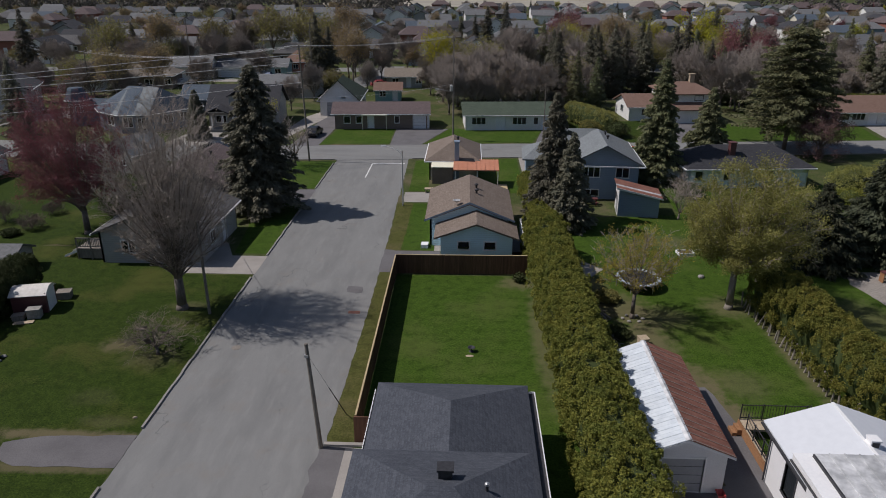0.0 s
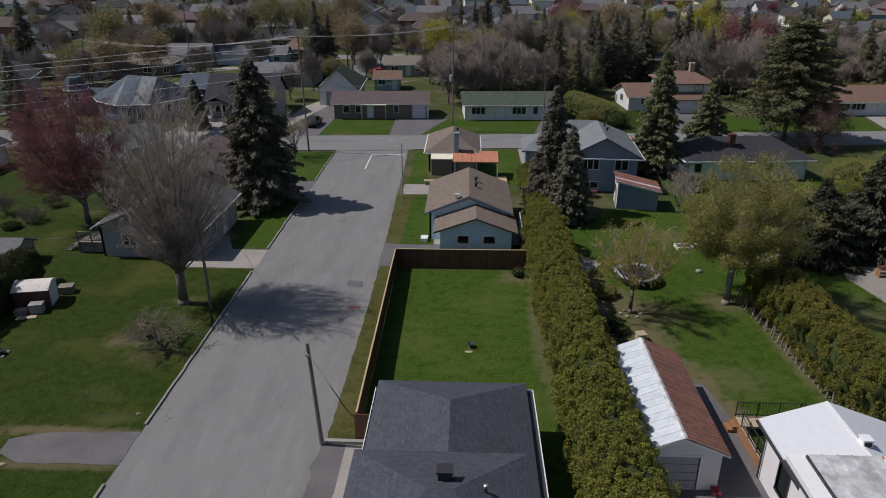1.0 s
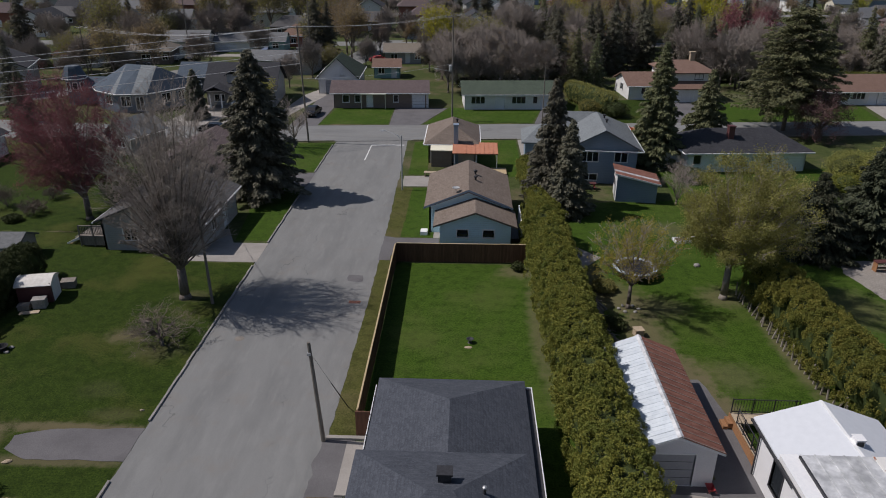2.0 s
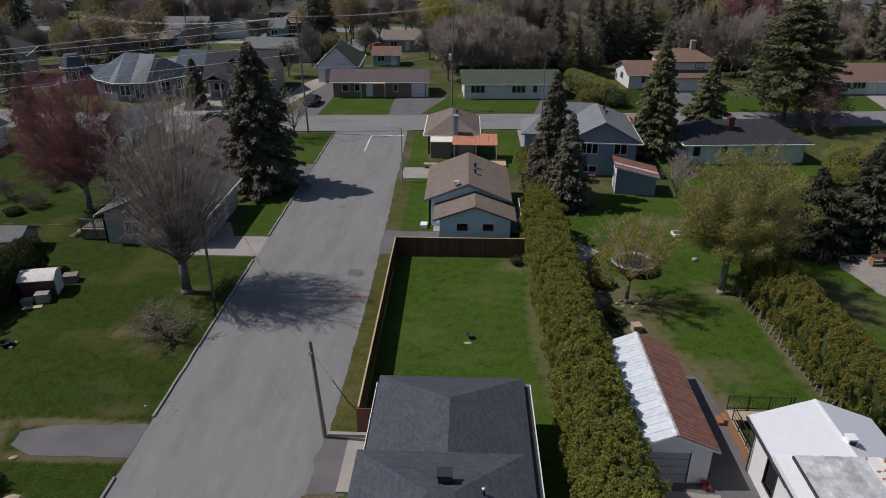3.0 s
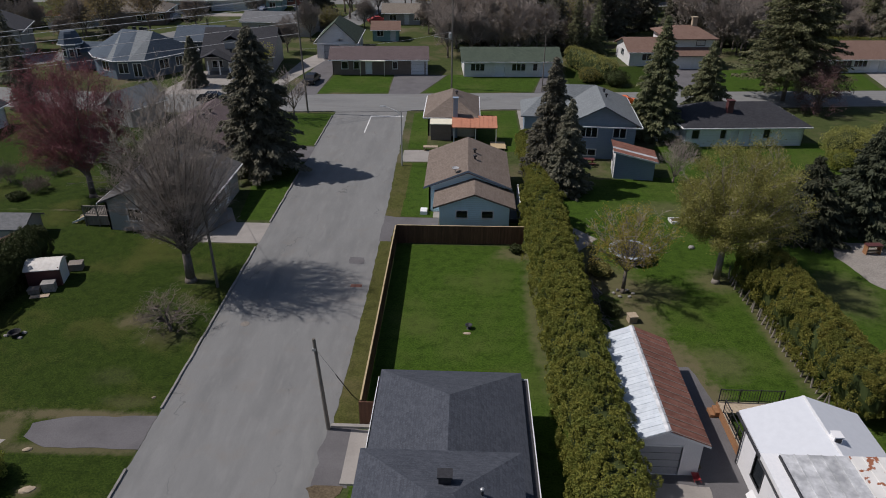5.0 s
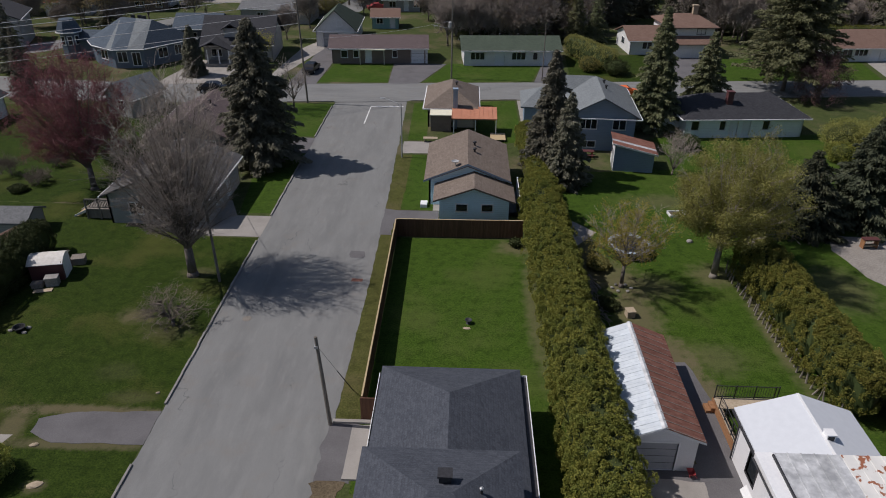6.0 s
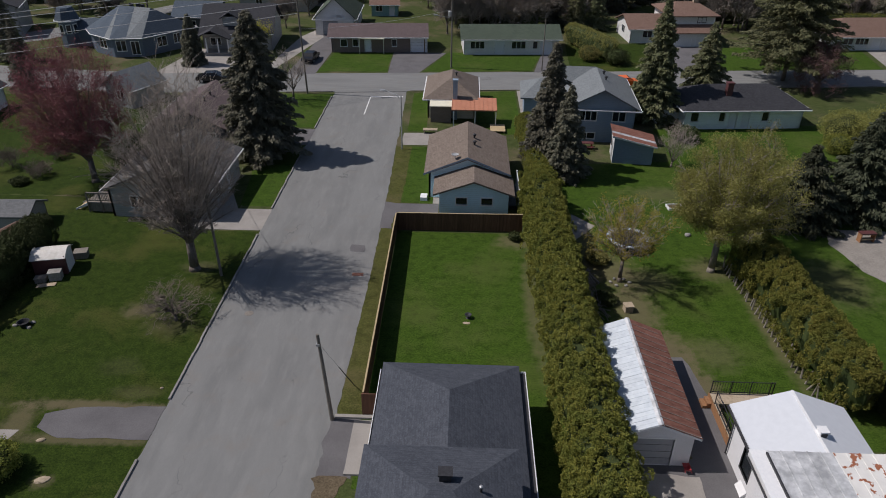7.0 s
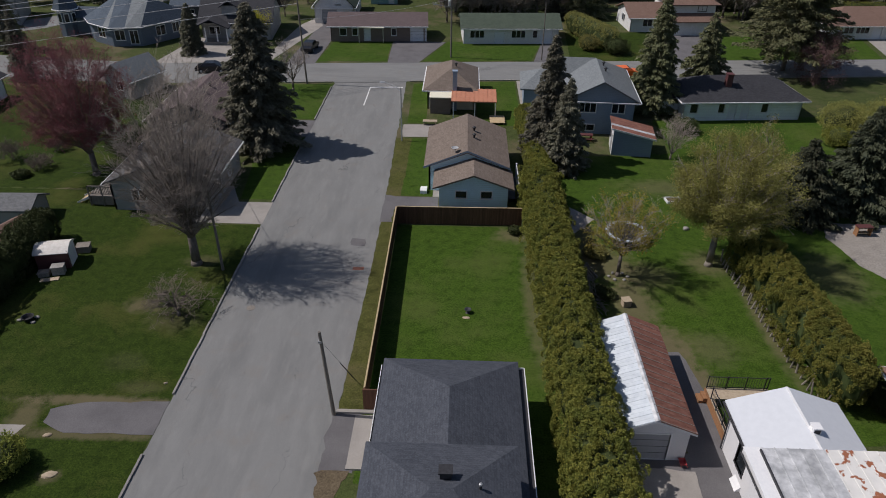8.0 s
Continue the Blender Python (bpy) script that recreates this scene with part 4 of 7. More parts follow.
def fit_opening(house, p, q, kind, u0, u1, v0, v1, frame_mat, door_mat):
    """A window or a door in an opening of the wall from p to q."""
    p, q = Vector(p), Vector(q)
    u = (q - p).normalized()
    n = Vector((-u.y, u.x))
    if kind == "w":
        win = Shape()
        for a, b, c, d in ((u0 - 0.08, u1 + 0.08, v1, v1 + 0.1), (u0 - 0.1, u1 + 0.1, v0 - 0.1, v0), (u0 - 0.08, u0, v0, v1), (u1, u1 + 0.08, v0, v1)):
            bar(win, p, u, n, a, b, c, d, -0.04, 0.08)
        w = part("window", win, frame_mat, house)
        panes = max(1, int(round((u1 - u0) / 0.75)))
        step = (u1 - u0) / panes
        for k in range(panes):
            g = Shape()
            bar(g, p, u, n, u0 + k * step + 0.04, u0 + (k + 1) * step - 0.04, v0 + 0.03, v1 - 0.03, 0.06, 0.075)
            part("pane", g, "window_glass", w)
        if panes > 1:
            for k in range(1, panes):
                m = Shape()
                bar(m, p, u, n, u0 + k * step - 0.04, u0 + k * step + 0.04, v0, v1, 0.0, 0.08)
                part("mullion", m, frame_mat, w)
    else:
        d = Shape()
        bar(d, p, u, n, u0 + 0.03, u1 - 0.03, v0, v1 - 0.03, 0.06, 0.11)
        door = part("garage_door" if kind == "g" else "door", d, door_mat, house)
        fr = Shape()
        for a, b, c, e in ((u0 - 0.08, u0, v0, v1), (u1, u1 + 0.08, v0, v1), (u0 - 0.08, u1 + 0.08, v1, v1 + 0.1)):
            bar(fr, p, u, n, a, b, c, e, -0.03, 0.08)
        part("frame", fr, frame_mat, door)
        if kind == "g":
            for k in range(1, 4):
                s = Shape()
                z = v0 + (v1 - v0) * k / 4
                bar(s, p, u, n, u0 + 0.03, u1 - 0.03, z - 0.012, z + 0.012, 0.055, 0.07)
                part("panel_joint", s, "trim_dark", door)


def roof_shape(x0, x1, y0, y1, eave, ridge, axis, hip0=0.0, hip1=0.0, t=0.16):
    """A roof over the rectangle: ridge along axis, its ends drawn in by hip0 and hip1 (0: a gable)."""
    s = Shape()
    if axis == "x":
        ym = (y0 + y1) / 2
        top = [(x0, y0, eave), (x1, y0, eave), (x1, y1, eave), (x0, y1, eave), (x0 + hip0, ym, ridge), (x1 - hip1, ym, ridge)]
        faces = [(0, 1, 5, 4), (2, 3, 4, 5), (3, 0, 4), (1, 2, 5)]
    else:
        xm = (x0 + x1) / 2
        top = [(x0, y0, eave), (x1, y0, eave), (x1, y1, eave), (x0, y1, eave), (xm, y0 + hip0, ridge), (xm, y1 - hip1, ridge)]
        faces = [(3, 0, 4, 5), (1, 2, 5, 4), (0, 1, 4), (2, 3, 5)]
    keep = faces[:2] + ([faces[2]] if hip0 > 0 else []) + ([faces[3]] if hip1 > 0 else [])
    low = [(x, y, z - t) for x, y, z in top]
    f = list(keep) + [tuple(i + 6 for i in g)[::-1] for g in keep]
    edges = {}
    for g in keep:
        for a, b in zip(g, g[1:] + g[:1]):
            if (b, a) in edges:
                del edges[(b, a)]
            else:
                edges[(a, b)] = 1
    f += [(b, a, a + 6, b + 6) for a, b in edges]
    return s.add(top + low, f)


def house(name, label, at, size, eave, rise, axis="x", turn=0, wall="siding_white", roof="shingle_grey", trim="trim_white", over=0.45, hips=(0, 0), openings=(), door="door_white", base=0.0, vents=0, chimney=None, gutters=True, category="house", group=""):
    """A house: walls with openings, windows, doors, roof, gutters. size is its breadth and depth; openings are (side, kind, u, width, v0, v1) with sides s, e, n, w."""
    w, d = size
    h = thing(name, label, category, at, turn, group)
    x0, x1, y0, y1 = -w / 2, w / 2, -d / 2, d / 2
    sides = {"s": ((x0, y0), (x1, y0)), "e": ((x1, y0), (x1, y1)), "n": ((x1, y1), (x0, y1)), "w": ((x0, y1), (x0, y0))}
    body = Shape()
    for key, (p, q) in sides.items():
        holes = [(u - b / 2, u + b / 2, v0, v1) for s, k, u, b, v0, v1 in openings if s == key]
        wall_run(body, p, q, -0.1, eave, 0.18, holes)
    ridge = eave + rise
    if axis == "x":
        slope = rise / (d / 2)
        for x, hp, sg in ((x0, hips[0], 1), (x1, hips[1], -1)):
            if not hp:
                body.add([(x, y0, eave), (x, y1, eave), (x, 0, ridge), (x + 0.18 * sg, y0, eave), (x + 0.18 * sg, y1, eave), (x + 0.18 * sg, 0, ridge)], [(0, 1, 2), (5, 4, 3), (0, 2, 5, 3), (1, 4, 5, 2)])
    else:
        slope = rise / (w / 2)
        for y, hp, sg in ((y0, hips[0], 1), (y1, hips[1], -1)):
            if not hp:
                body.add([(x0, y, eave), (x1, y, eave), (0, y, ridge), (x0, y + 0.18 * sg, eave), (x1, y + 0.18 * sg, eave), (0, y + 0.18 * sg, ridge)], [(0, 1, 2), (5, 4, 3), (0, 2, 5, 3), (1, 4, 5, 2)])
    part("wall", body, wall, h)
    dz = slope * over
    rf = part("roof", roof_shape(x0 - over, x1 + over, y0 - over, y1 + over, eave - dz + 0.16, ridge + 0.16, axis, hips[0] + (over if hips[0] else 0), hips[1] + (over if hips[1] else 0)), roof, h)
    if gutters:
        z = eave - dz
        runs = []
        if axis == "x" or hips[0] or hips[1]:
            runs += [((x0 - over, y0 - over - 0.06), (x1 + over, y0 - over - 0.06)), ((x0 - over, y1 + over + 0.06), (x1 + over, y1 + over + 0.06))]
        if axis == "y" or hips[0] or hips[1]:
            runs += [((x0 - over - 0.06, y0 - over), (x0 - over - 0.06, y1 + over)), ((x1 + over + 0.06, y0 - over), (x1 + over + 0.06, y1 + over))]
        for (a, b), (c, e) in runs:
            part("gutter", Shape().box(min(a, c) - (0.06 if a == c else 0), max(a, c) + (0.06 if a == c else 0), min(b, e) - (0.06 if b == e else 0), max(b, e) + (0.06 if b == e else 0), z - 0.02, z + 0.1), trim, h)
    for k in range(vents):
        f = (k + 1) / (vents + 1) - 0.5
        px, py = (f * w * 0.6, d * 0.12) if axis == "x" else (w * 0.09, f * d * 0.6)
        zz = ridge - slope * (abs(py) if axis == "x" else abs(px)) + 0.16
        part("roof_vent", Shape().tube((px, py, zz - 0.1), (px, py, zz + 0.3), 0.1, 0.1, 8).lathe([(0.2, 0), (0.2, 0.1), (0.06, 0.18)], 10, (px, py, zz + 0.3)), "metal_dark", rf)
    if chimney:
        cx, cy, cz, mat = chimney
        part("chimney", Shape().box(cx - 0.35, cx + 0.35, cy - 0.35, cy + 0.35, eave * 0.5, cz).box(cx - 0.42, cx + 0.42, cy - 0.42, cy + 0.42, cz, cz + 0.12), mat, h)
    for s, k, u, b, v0, v1 in openings:
        p, q = sides[s]
        fit_opening(h, p, q, k, u - b / 2, u + b / 2, v0, v1, trim, door)
    return h


def W(side, u, width=1.2, v0=1.0, v1=2.1):
    return (side, "w", u, width, v0, v1)


def D(side, u, width=0.95, v0=0.1, v1=2.15):
    return (side, "d", u, width, v0, v1)


def G(side, u, width=2.6, v0=0.02, v1=2.15):
    return (side, "g", u, width, v0, v1)


# dark-roofed house below the camera: a low hipped wing and a taller hipped block
front = thing("house", "house with dark blue-grey shingled roof", "house", (0, 0, 0))
body = Shape()
wall_run(body, (3.15, 32.5), (-4.1, 32.5), -0.1, 3.0, 0.18, [(1.2, 2.4, 1.0, 2.1), (4.4, 6.2, 1.0, 2.1)])
body.box(-4.1, -3.92, 15.5, 32.32, -0.1, 3.0).box(2.97, 3.15, 15.5, 32.32, -0.1, 3.0)
part("wall", body, "siding_white", front)
for u0, u1 in ((1.2, 2.4), (4.4, 6.2)):
    fit_opening(front, (3.15, 32.5), (-4.1, 32.5), "w", u0, u1, 1.0, 2.1, "trim_white", "door_white")

ZC = 5.5
part("roof", roof_shape(-4.62, 3.55, 15.0, 33.0, 3.05, 4.80, "y", 0, 4.2), "shingle_dark", front, "hipped roof of the low wing")
part("upper_wall", Shape().box(-4.05, 2.5, 16.4, 23.5, 2.9, 5.45), "siding_white", front)
upper = part("upper_roof", roof_shape(-4.5, 2.86, 16.6, 24.0, ZC + 0.03, 6.85, "x", 3.3, 3.1), "shingle_dark", front)
part("roof_vent", Shape().box(-0.82, -0.3, 20.95, 21.4, 6.2, 6.95).box(-0.88, -0.24, 20.9, 21.45, 6.95, 7.04), "metal_dark", upper)
part("vent_pipe", Shape().tube((0.98, 20.75, 5.9), (0.98, 20.75, 6.6), 0.06, 0.06, 8), "metal_dark", upper)
part("pipe_cap", Shape().lathe([(0.09, 0), (0.09, 0.08), (0.03, 0.12)], 10, (0.98, 20.75, 6.58)), "metal_pole", upper)
g = part("gutter", Shape().box(3.58, 3.92, 16.5, 32.7, 2.72, 2.76), "trim_dark", front)
part("gutter_rim", Shape().box(3.9, 3.94, 16.5, 32.7, 2.74, 2.86).box(3.58, 3.9, 32.66, 32.7, 2.74, 2.86), "trim_white", g)
g = part("gutter", Shape().box(-4.72, -4.5, 24.5, 32.6, 2.72, 2.76), "trim_dark", front)
part("gutter_rim", Shape().box(-4.76, -4.72, 24.5, 32.6, 2.74, 2.86), "trim_white", g)
for i in range(14):
    part("bracket", Shape().box(-4.73, -4.5, 24.9 + 0.55 * i, 24.94 + 0.55 * i, 2.78, 2.9), "trim_dark", g)

# sky-blue bungalow behind the fence, its low front wing and the main roof
main = house("house", "sky-blue bungalow with brown shingled roof", (0.35, 66.3, 0), (7.4, 9.2), 2.75, 1.45, "y", 0, "siding_sky", "shingle_brown", "trim_white", 0.45, (0, 0), [W("w", 2.0), W("w", 6.5, 1.6), D("w", 4.3), W("e", 3.0), W("e", 6.5)], vents=2, gutters=False)
wing = Shape()
wall_run(wing, (-2.55, -8.1), (3.85, -8.1), -0.1, 2.3, 0.18, [(1.55, 2.55, 1.05, 1.75), (3.9, 4.9, 1.05, 1.75)])
for x in (-2.55, 3.67):
    part("wing_side_wall", Shape().box(x, x + 0.18, -7.92, -4.6, -0.1, 2.3), "siding_sky", main)
part("wing_gable", Shape().add([(-2.55, -8.1, 2.3), (3.85, -8.1, 2.3), (0.65, -8.1, 3.45), (-2.55, -7.92, 2.3), (3.85, -7.92, 2.3), (0.65, -7.92, 3.45)], [(0, 1, 2), (5, 4, 3), (0, 2, 5, 3), (1, 4, 5, 2)]), "siding_sky", main)
part("wing_front_wall", wing, "siding_sky", main)
part("wing_roof", roof_shape(-3.15, 4.4, -8.55, -4.6, 2.24, 3.6, "y"), "shingle_brown", main)
for u in (2.05, 4.4):
    fit_opening(main, (-2.55, -8.1), (3.85, -8.1), "w", u - 0.5, u + 0.5, 1.05, 1.75, "trim_white", "door_white")
part("rake_trim", Shape().add([(-4.2, -5.06, 2.55), (4.2, -5.06, 2.55), (0, -5.06, 4.3), (-4.2, -5.06, 2.75), (4.2, -5.06, 2.75), (0, -5.06, 4.5)], [(0, 3, 5, 2), (2, 5, 4, 1)]), "siding_slate_blue", main)
part("satellite_dish", Shape().tube((-1.2, -4.0, 3.9), (-1.2, -4.0, 4.3), 0.03, 0.03, 6).lathe([(0.05, 0), (0.25, 0.06), (0.36, 0.16), (0.34, 0.17), (0.2, 0.09)], 14, (-1.2, -4.15, 4.25)), "dish_grey", main)
single("porch_step", Shape().box(-4.15, -3.5, 60.9, 61.6, 0, 0.35).box(-4.15, -3.5, 61.6, 62.2, 0, 0.18), "trim_white", "white wooden entrance steps", "steps")
fb = thing("side_fence", "white vinyl screen fence beside the house", "fence")
part("panel", Shape().box(5.3, 5.38, 59.4, 64.5, 0, 1.7), "trim_white", fb)
for y in (59.4, 61.9, 64.4):
    part("post", Shape().box(5.27, 5.41, y, y + 0.14, 0, 1.85), "trim_white", fb)
single("side_deck", Shape().box(4.2, 5.25, 59.6, 64.4, 0, 0.35), "tarp_dark", "dark boarded side deck", "deck")

# corner bungalow with a terracotta porch roof
corner = house("house", "corner bungalow with brown shingled hip roof", (-1.7, 88.6, 0), (5.9, 8.8), 2.7, 1.6, "y", 0, "siding_cream", "shingle_brown", "trim_white", 0.5, (2.6, 2.6), [W("w", 2.0, 1.6), W("w", 6.4, 2.0), W("s", 1.6, 1.2), D("s", 2.9)], vents=1)
part("chimney", Shape().box(0.2, 0.75, -4.9, -4.35, 0, 4.9).box(0.14, 0.81, -4.96, -4.29, 4.9, 5.05), "siding_slate_blue", corner, "slate-blue boxed chimney")
part("porch_awning", Shape().add([(-2.6, -6.2, 2.15), (0.1, -6.2, 2.15), (0.1, -4.5, 2.6), (-2.6, -4.5, 2.6), (-2.6, -6.2, 2.05), (0.1, -6.2, 2.05), (0.1, -4.5, 2.5), (-2.6, -4.5, 2.5)], [(0, 1, 2, 3), (7, 6, 5, 4), (0, 4, 5, 1), (1, 5, 6, 2), (2, 6, 7, 3), (3, 7, 4, 0)]), "awning_cream", corner)
part("porch_wall", Shape().box(-2.5, 0.0, -6.0, -4.6, 0, 2.1), "brick_brown", corner)
porch = part("porch_roof", Shape().add([(0.1, -7.5, 2.2), (5.6, -7.5, 2.2), (5.6, -4.3, 2.7), (0.1, -4.3, 2.7), (0.1, -7.5, 2.08), (5.6, -7.5, 2.08), (5.6, -4.3, 2.58), (0.1, -4.3, 2.58)], [(0, 1, 2, 3), (7, 6, 5, 4), (0, 4, 5, 1), (1, 5, 6, 2), (2, 6, 7, 3), (3, 7, 4, 0)]), "tile_orange", corner, "terracotta-red metal porch roof")
for i in range(11):
    x = 0.12 + 0.54 * i
    part("seam", Shape().add([(x, -7.5, 2.2), (x + 0.04, -7.5, 2.2), (x + 0.04, -4.3, 2.7), (x, -4.3, 2.7), (x, -7.5, 2.24), (x + 0.04, -7.5, 2.24), (x + 0.04, -4.3, 2.74), (x, -4.3, 2.74)], [(4, 5, 6, 7), (0, 1, 5, 4), (1, 2, 6, 5), (3, 0, 4, 7)]), "tile_orange", porch)
for x in (0.3, 2.9, 5.4):
    part("porch_post", Shape().box(x, x + 0.12, -7.4, -7.28, 0, 2.1), "trim_white", corner)
single("garden_deck", Shape().box(3.1, 4.9, 79.2, 81.6, 0.25, 0.32).box(3.2, 3.3, 79.3, 81.5, 0, 0.25).box(4.7, 4.8, 79.3, 81.5, 0, 0.25), "wood_raw", "small pale wooden garden deck", "deck")
single("bench", Shape().box(-4.9, -3.2, 78.6, 79.3, 0.42, 0.5).box(-4.8, -4.7, 78.65, 79.25, 0, 0.42).box(-3.4, -3.3, 78.65, 79.25, 0, 0.42), "stone_tan", "pale wooden garden bench", "bench")

# slate-blue split-level house
slate = house("house", "slate-blue split-level house with light grey roof", (15.9, 83.0, 0), (7.6, 11.5), 4.2, 2.0, "y", -3, "siding_slate_blue", "shingle_light_grey", "trim_white", 0.55, (0, 3.0), [W("s", 2.3, 1.9, 2.6, 3.7), W("s", 5.8, 1.4, 2.6, 3.7), W("s", 2.4, 1.8, 0.4, 1.1), W("e", 3.0), W("e", 8.0)], vents=2)
part("cross_roof", roof_shape(-4.3, 0.0, 1.2, 5.6, 4.3, 6.25, "x"), "shingle_light_grey", slate)
part("garage_wing", Shape().box(-8.6, -3.8, 1.5, 7.5, -0.1, 2.8), "siding_slate_blue", slate)
part("garage_roof", roof_shape(-9.1, -3.0, 1.0, 8.0, 2.75, 4.3, "x", 2.5, 0), "shingle_light_grey", slate)

# pale mint bungalow with charcoal roof
mint = house("house", "pale mint bungalow with charcoal hip roof", (33.6, 86.2, 0), (14.6, 7.2), 2.7, 1.7, "x", 5, "siding_pale_mint", "shingle_charcoal", "trim_white", 0.6, (3.2, 3.2), [W("s", 1.2, 0.9), W("s", 4.6, 0.7), D("s", 6.0), D("s", 7.6, 0.9), W("s", 10.0, 0.8), W("e", 3.6)], chimney=(-1.6, -1.6, 5.1, "siding_maroon"))
part("garage_wing", Shape().box(-10.3, -7.3, -1.6, 3.4, -0.1, 2.5), "siding_white", mint)
part("garage_roof", roof_shape(-10.8, -6.6, -2.1, 3.9, 2.5, 3.6, "x"), "shingle_charcoal", mint)

# grey house behind the bare maple, with a brown-roofed one beyond
grey = house("house", "weathered grey house behind the bare maple", (-27.6, 61.0, 0), (9.0, 9.6), 2.9, 1.9, "y", 0, "siding_grey", "shingle_smoke", "trim_white", 0.45, (0, 0), [W("s", 2.5), W("s", 6.0, 1.4), W("e", 3), D("e", 6)])
deck = thing("entrance_deck", "weathered wooden entrance deck with stairs", "deck", (-33.6, 58.0, 0))
part("platform", Shape().box(-1.1, 1.4, -1.2, 1.2, 0.95, 1.05), "wood_grey", deck)
part("skirt", Shape().box(-1.0, 1.3, -1.1, -1.04, 0.1, 0.95).box(-1.0, -0.94, -1.1, 1.1, 0.1, 0.95), "wood_grey", deck)
for k in range(5):
    part("tread", Shape().box(-1.4 - 0.27 * k, -1.12 - 0.27 * k, -0.7, 0.7, 0.74 - 0.18 * k, 0.8 - 0.18 * k), "wood_raw", deck)
for y in (-0.75, 0.7):
    part("stringer", Shape().add([(-1.1, y, 0.9), (-1.1, y, 0.6), (-2.6, y, 0.0), (-2.6, y, 0.15), (-1.1, y + 0.05, 0.9), (-1.1, y + 0.05, 0.6), (-2.6, y + 0.05, 0.0), (-2.6, y + 0.05, 0.15)], [(0, 1, 2, 3), (7, 6, 5, 4), (0, 4, 5, 1), (3, 2, 6, 7), (0, 3, 7, 4)]), "trim_white", deck)
for x in (-1.05, 0.2, 1.35):
    part("post", Shape().box(x - 0.05, x + 0.05, -1.18, -1.08, 0, 2.05), "wood_grey", deck)
part("rail", Shape().box(-1.1, 1.4, -1.18, -1.08, 1.95, 2.05).box(-1.1, 1.4, -1.16, -1.1, 1.2, 1.26), "wood_grey", deck)
for i in range(16):
    part("baluster", Shape().box(-1.0 + 0.15 * i, -0.96 + 0.15 * i, -1.15, -1.11, 1.2, 1.95), "wood_grey", deck)
house("house", "dark house with brown shingled roof beside the spruce", (-30.4, 77.2, 0), (8.6, 10.5), 2.7, 1.9, "y", 0, "siding_dark", "shingle_maroon", "trim_white", 0.45, (0, 0), [W("s", 6.8, 1.0), W("e", 3.0), W("e", 7.0), W("s", 2.5)], vents=2)
house("house", "dark-roofed house at the lawn's far end", (-63.5, 79.5, 0), (9, 12), 2.8, 2.2, "y", 0, "siding_white", "shingle_charcoal", "trim_white", 0.5, (0, 0), [W("e", 3), W("e", 8), W("s", 3)])

# across the cross street
house("house", "long brown brick bungalow with maroon shingled roof", (-14.5, 117.9, 0), (15.2, 6.6), 2.65, 1.15, "x", 4, "brick_brown", "shingle_maroon", "trim_white", 0.6, (0, 0), [W("s", 2.0, 1.0), W("s", 3.9, 0.8), D("s", 5.9), W("s", 10.2, 0.7), G("s", 14.2, 2.6)])
single("porch_awning", Shape().box(-17.4, -13.2, 113.6, 115.0, 2.35, 2.5).box(-17.3, -17.2, 113.7, 113.8, 0, 2.35).box(-13.4, -13.3, 113.9, 114.0, 0, 2.35), "awning_cream", "pale porch awning on posts before the brick bungalow", "awning")
house("house", "white-sided bungalow with dark green roof", (7.1, 118.2, 0), (15.4, 7.0), 2.65, 1.3, "x", 4, "siding_white", "shingle_green", "trim_white", 0.55, (0, 0), [W("s", 2.2, 2.2), D("s", 5.8, 1.6), W("s", 8.9, 2.2), W("s", 11.6, 0.7), D("s", 13.4, 2.0)], vents=2)
cape = house("house", "white gabled house with dark green roof", (-23.4, 132.0, 0), (6.9, 12.6), 3.0, 3.2, "y", 2, "siding_white", "shingle_green", "trim_white", 0.4, (0, 6), [G("s", 2.6, 2.7, 0.02, 2.4), W("s", 4.2, 0.9, 3.5, 4.5), W("e", 4), W("e", 8)], door="door_grey")
house("house", "teal-sided shed house with rust-brown roof", (-16.2, 143.6, 0), (5.2, 4.6), 2.3, 1.1, "x", 4, "siding_teal", "shingle_rust", "trim_white", 0.4, (0, 0), [W("s", 1.5), D("s", 4.0)])
house("house", "grey brick bungalow with brown roof", (-14.6, 162.6, 0), (8.0, 7.0), 2.6, 1.3, "x", 4, "siding_grey", "shingle_tan", "trim_white", 0.5, (0, 0), [W("s", 2.0, 1.4), D("s", 5.0), W("s", 7.2, 1.2)])
split = house("house", "white split-level house with rust-brown roof", (33.4, 128.3, 0), (11.0, 8.4), 2.5, 1.5, "x", 5, "siding_white", "shingle_rust", "trim_white", 0.5, (0, 0), [W("w", 4, 1.6), W("s", 3, 1.6)])
part("upper_block", Shape().box(1.0, 8.6, -5.0, 4.0, -0.1, 4.9), "siding_white", split)
part("upper_roof", roof_shape(0.4, 9.2, -5.6, 4.6, 4.85, 6.3, "x", 2.6, 2.6), "shingle_rust", split)
part("garage_wall", Shape().box(1.2, 8.6, -6.6, -5.0, -0.1, 2.5), "siding_white", split)
part("garage_roof", Shape().add([(0.7, -7.2, 2.4), (9.1, -7.2, 2.4), (9.1, -5.0, 3.4), (0.7, -5.0, 3.4), (0.7, -7.2, 2.25), (9.1, -7.2, 2.25), (9.1, -5.0, 3.25), (0.7, -5.0, 3.25)], [(0, 1, 2, 3), (7, 6, 5, 4), (0, 4, 5, 1), (1, 5, 6, 2), (3, 7, 4, 0)]), "shingle_rust", split)
for x in (3.0, 6.6):
    fit_opening(split, (1.2, -6.6), (8.6, -6.6), "g", x - 1.2 - 1.4, x - 1.2 + 1.4, 0.02, 2.1, "trim_white", "door_grey")
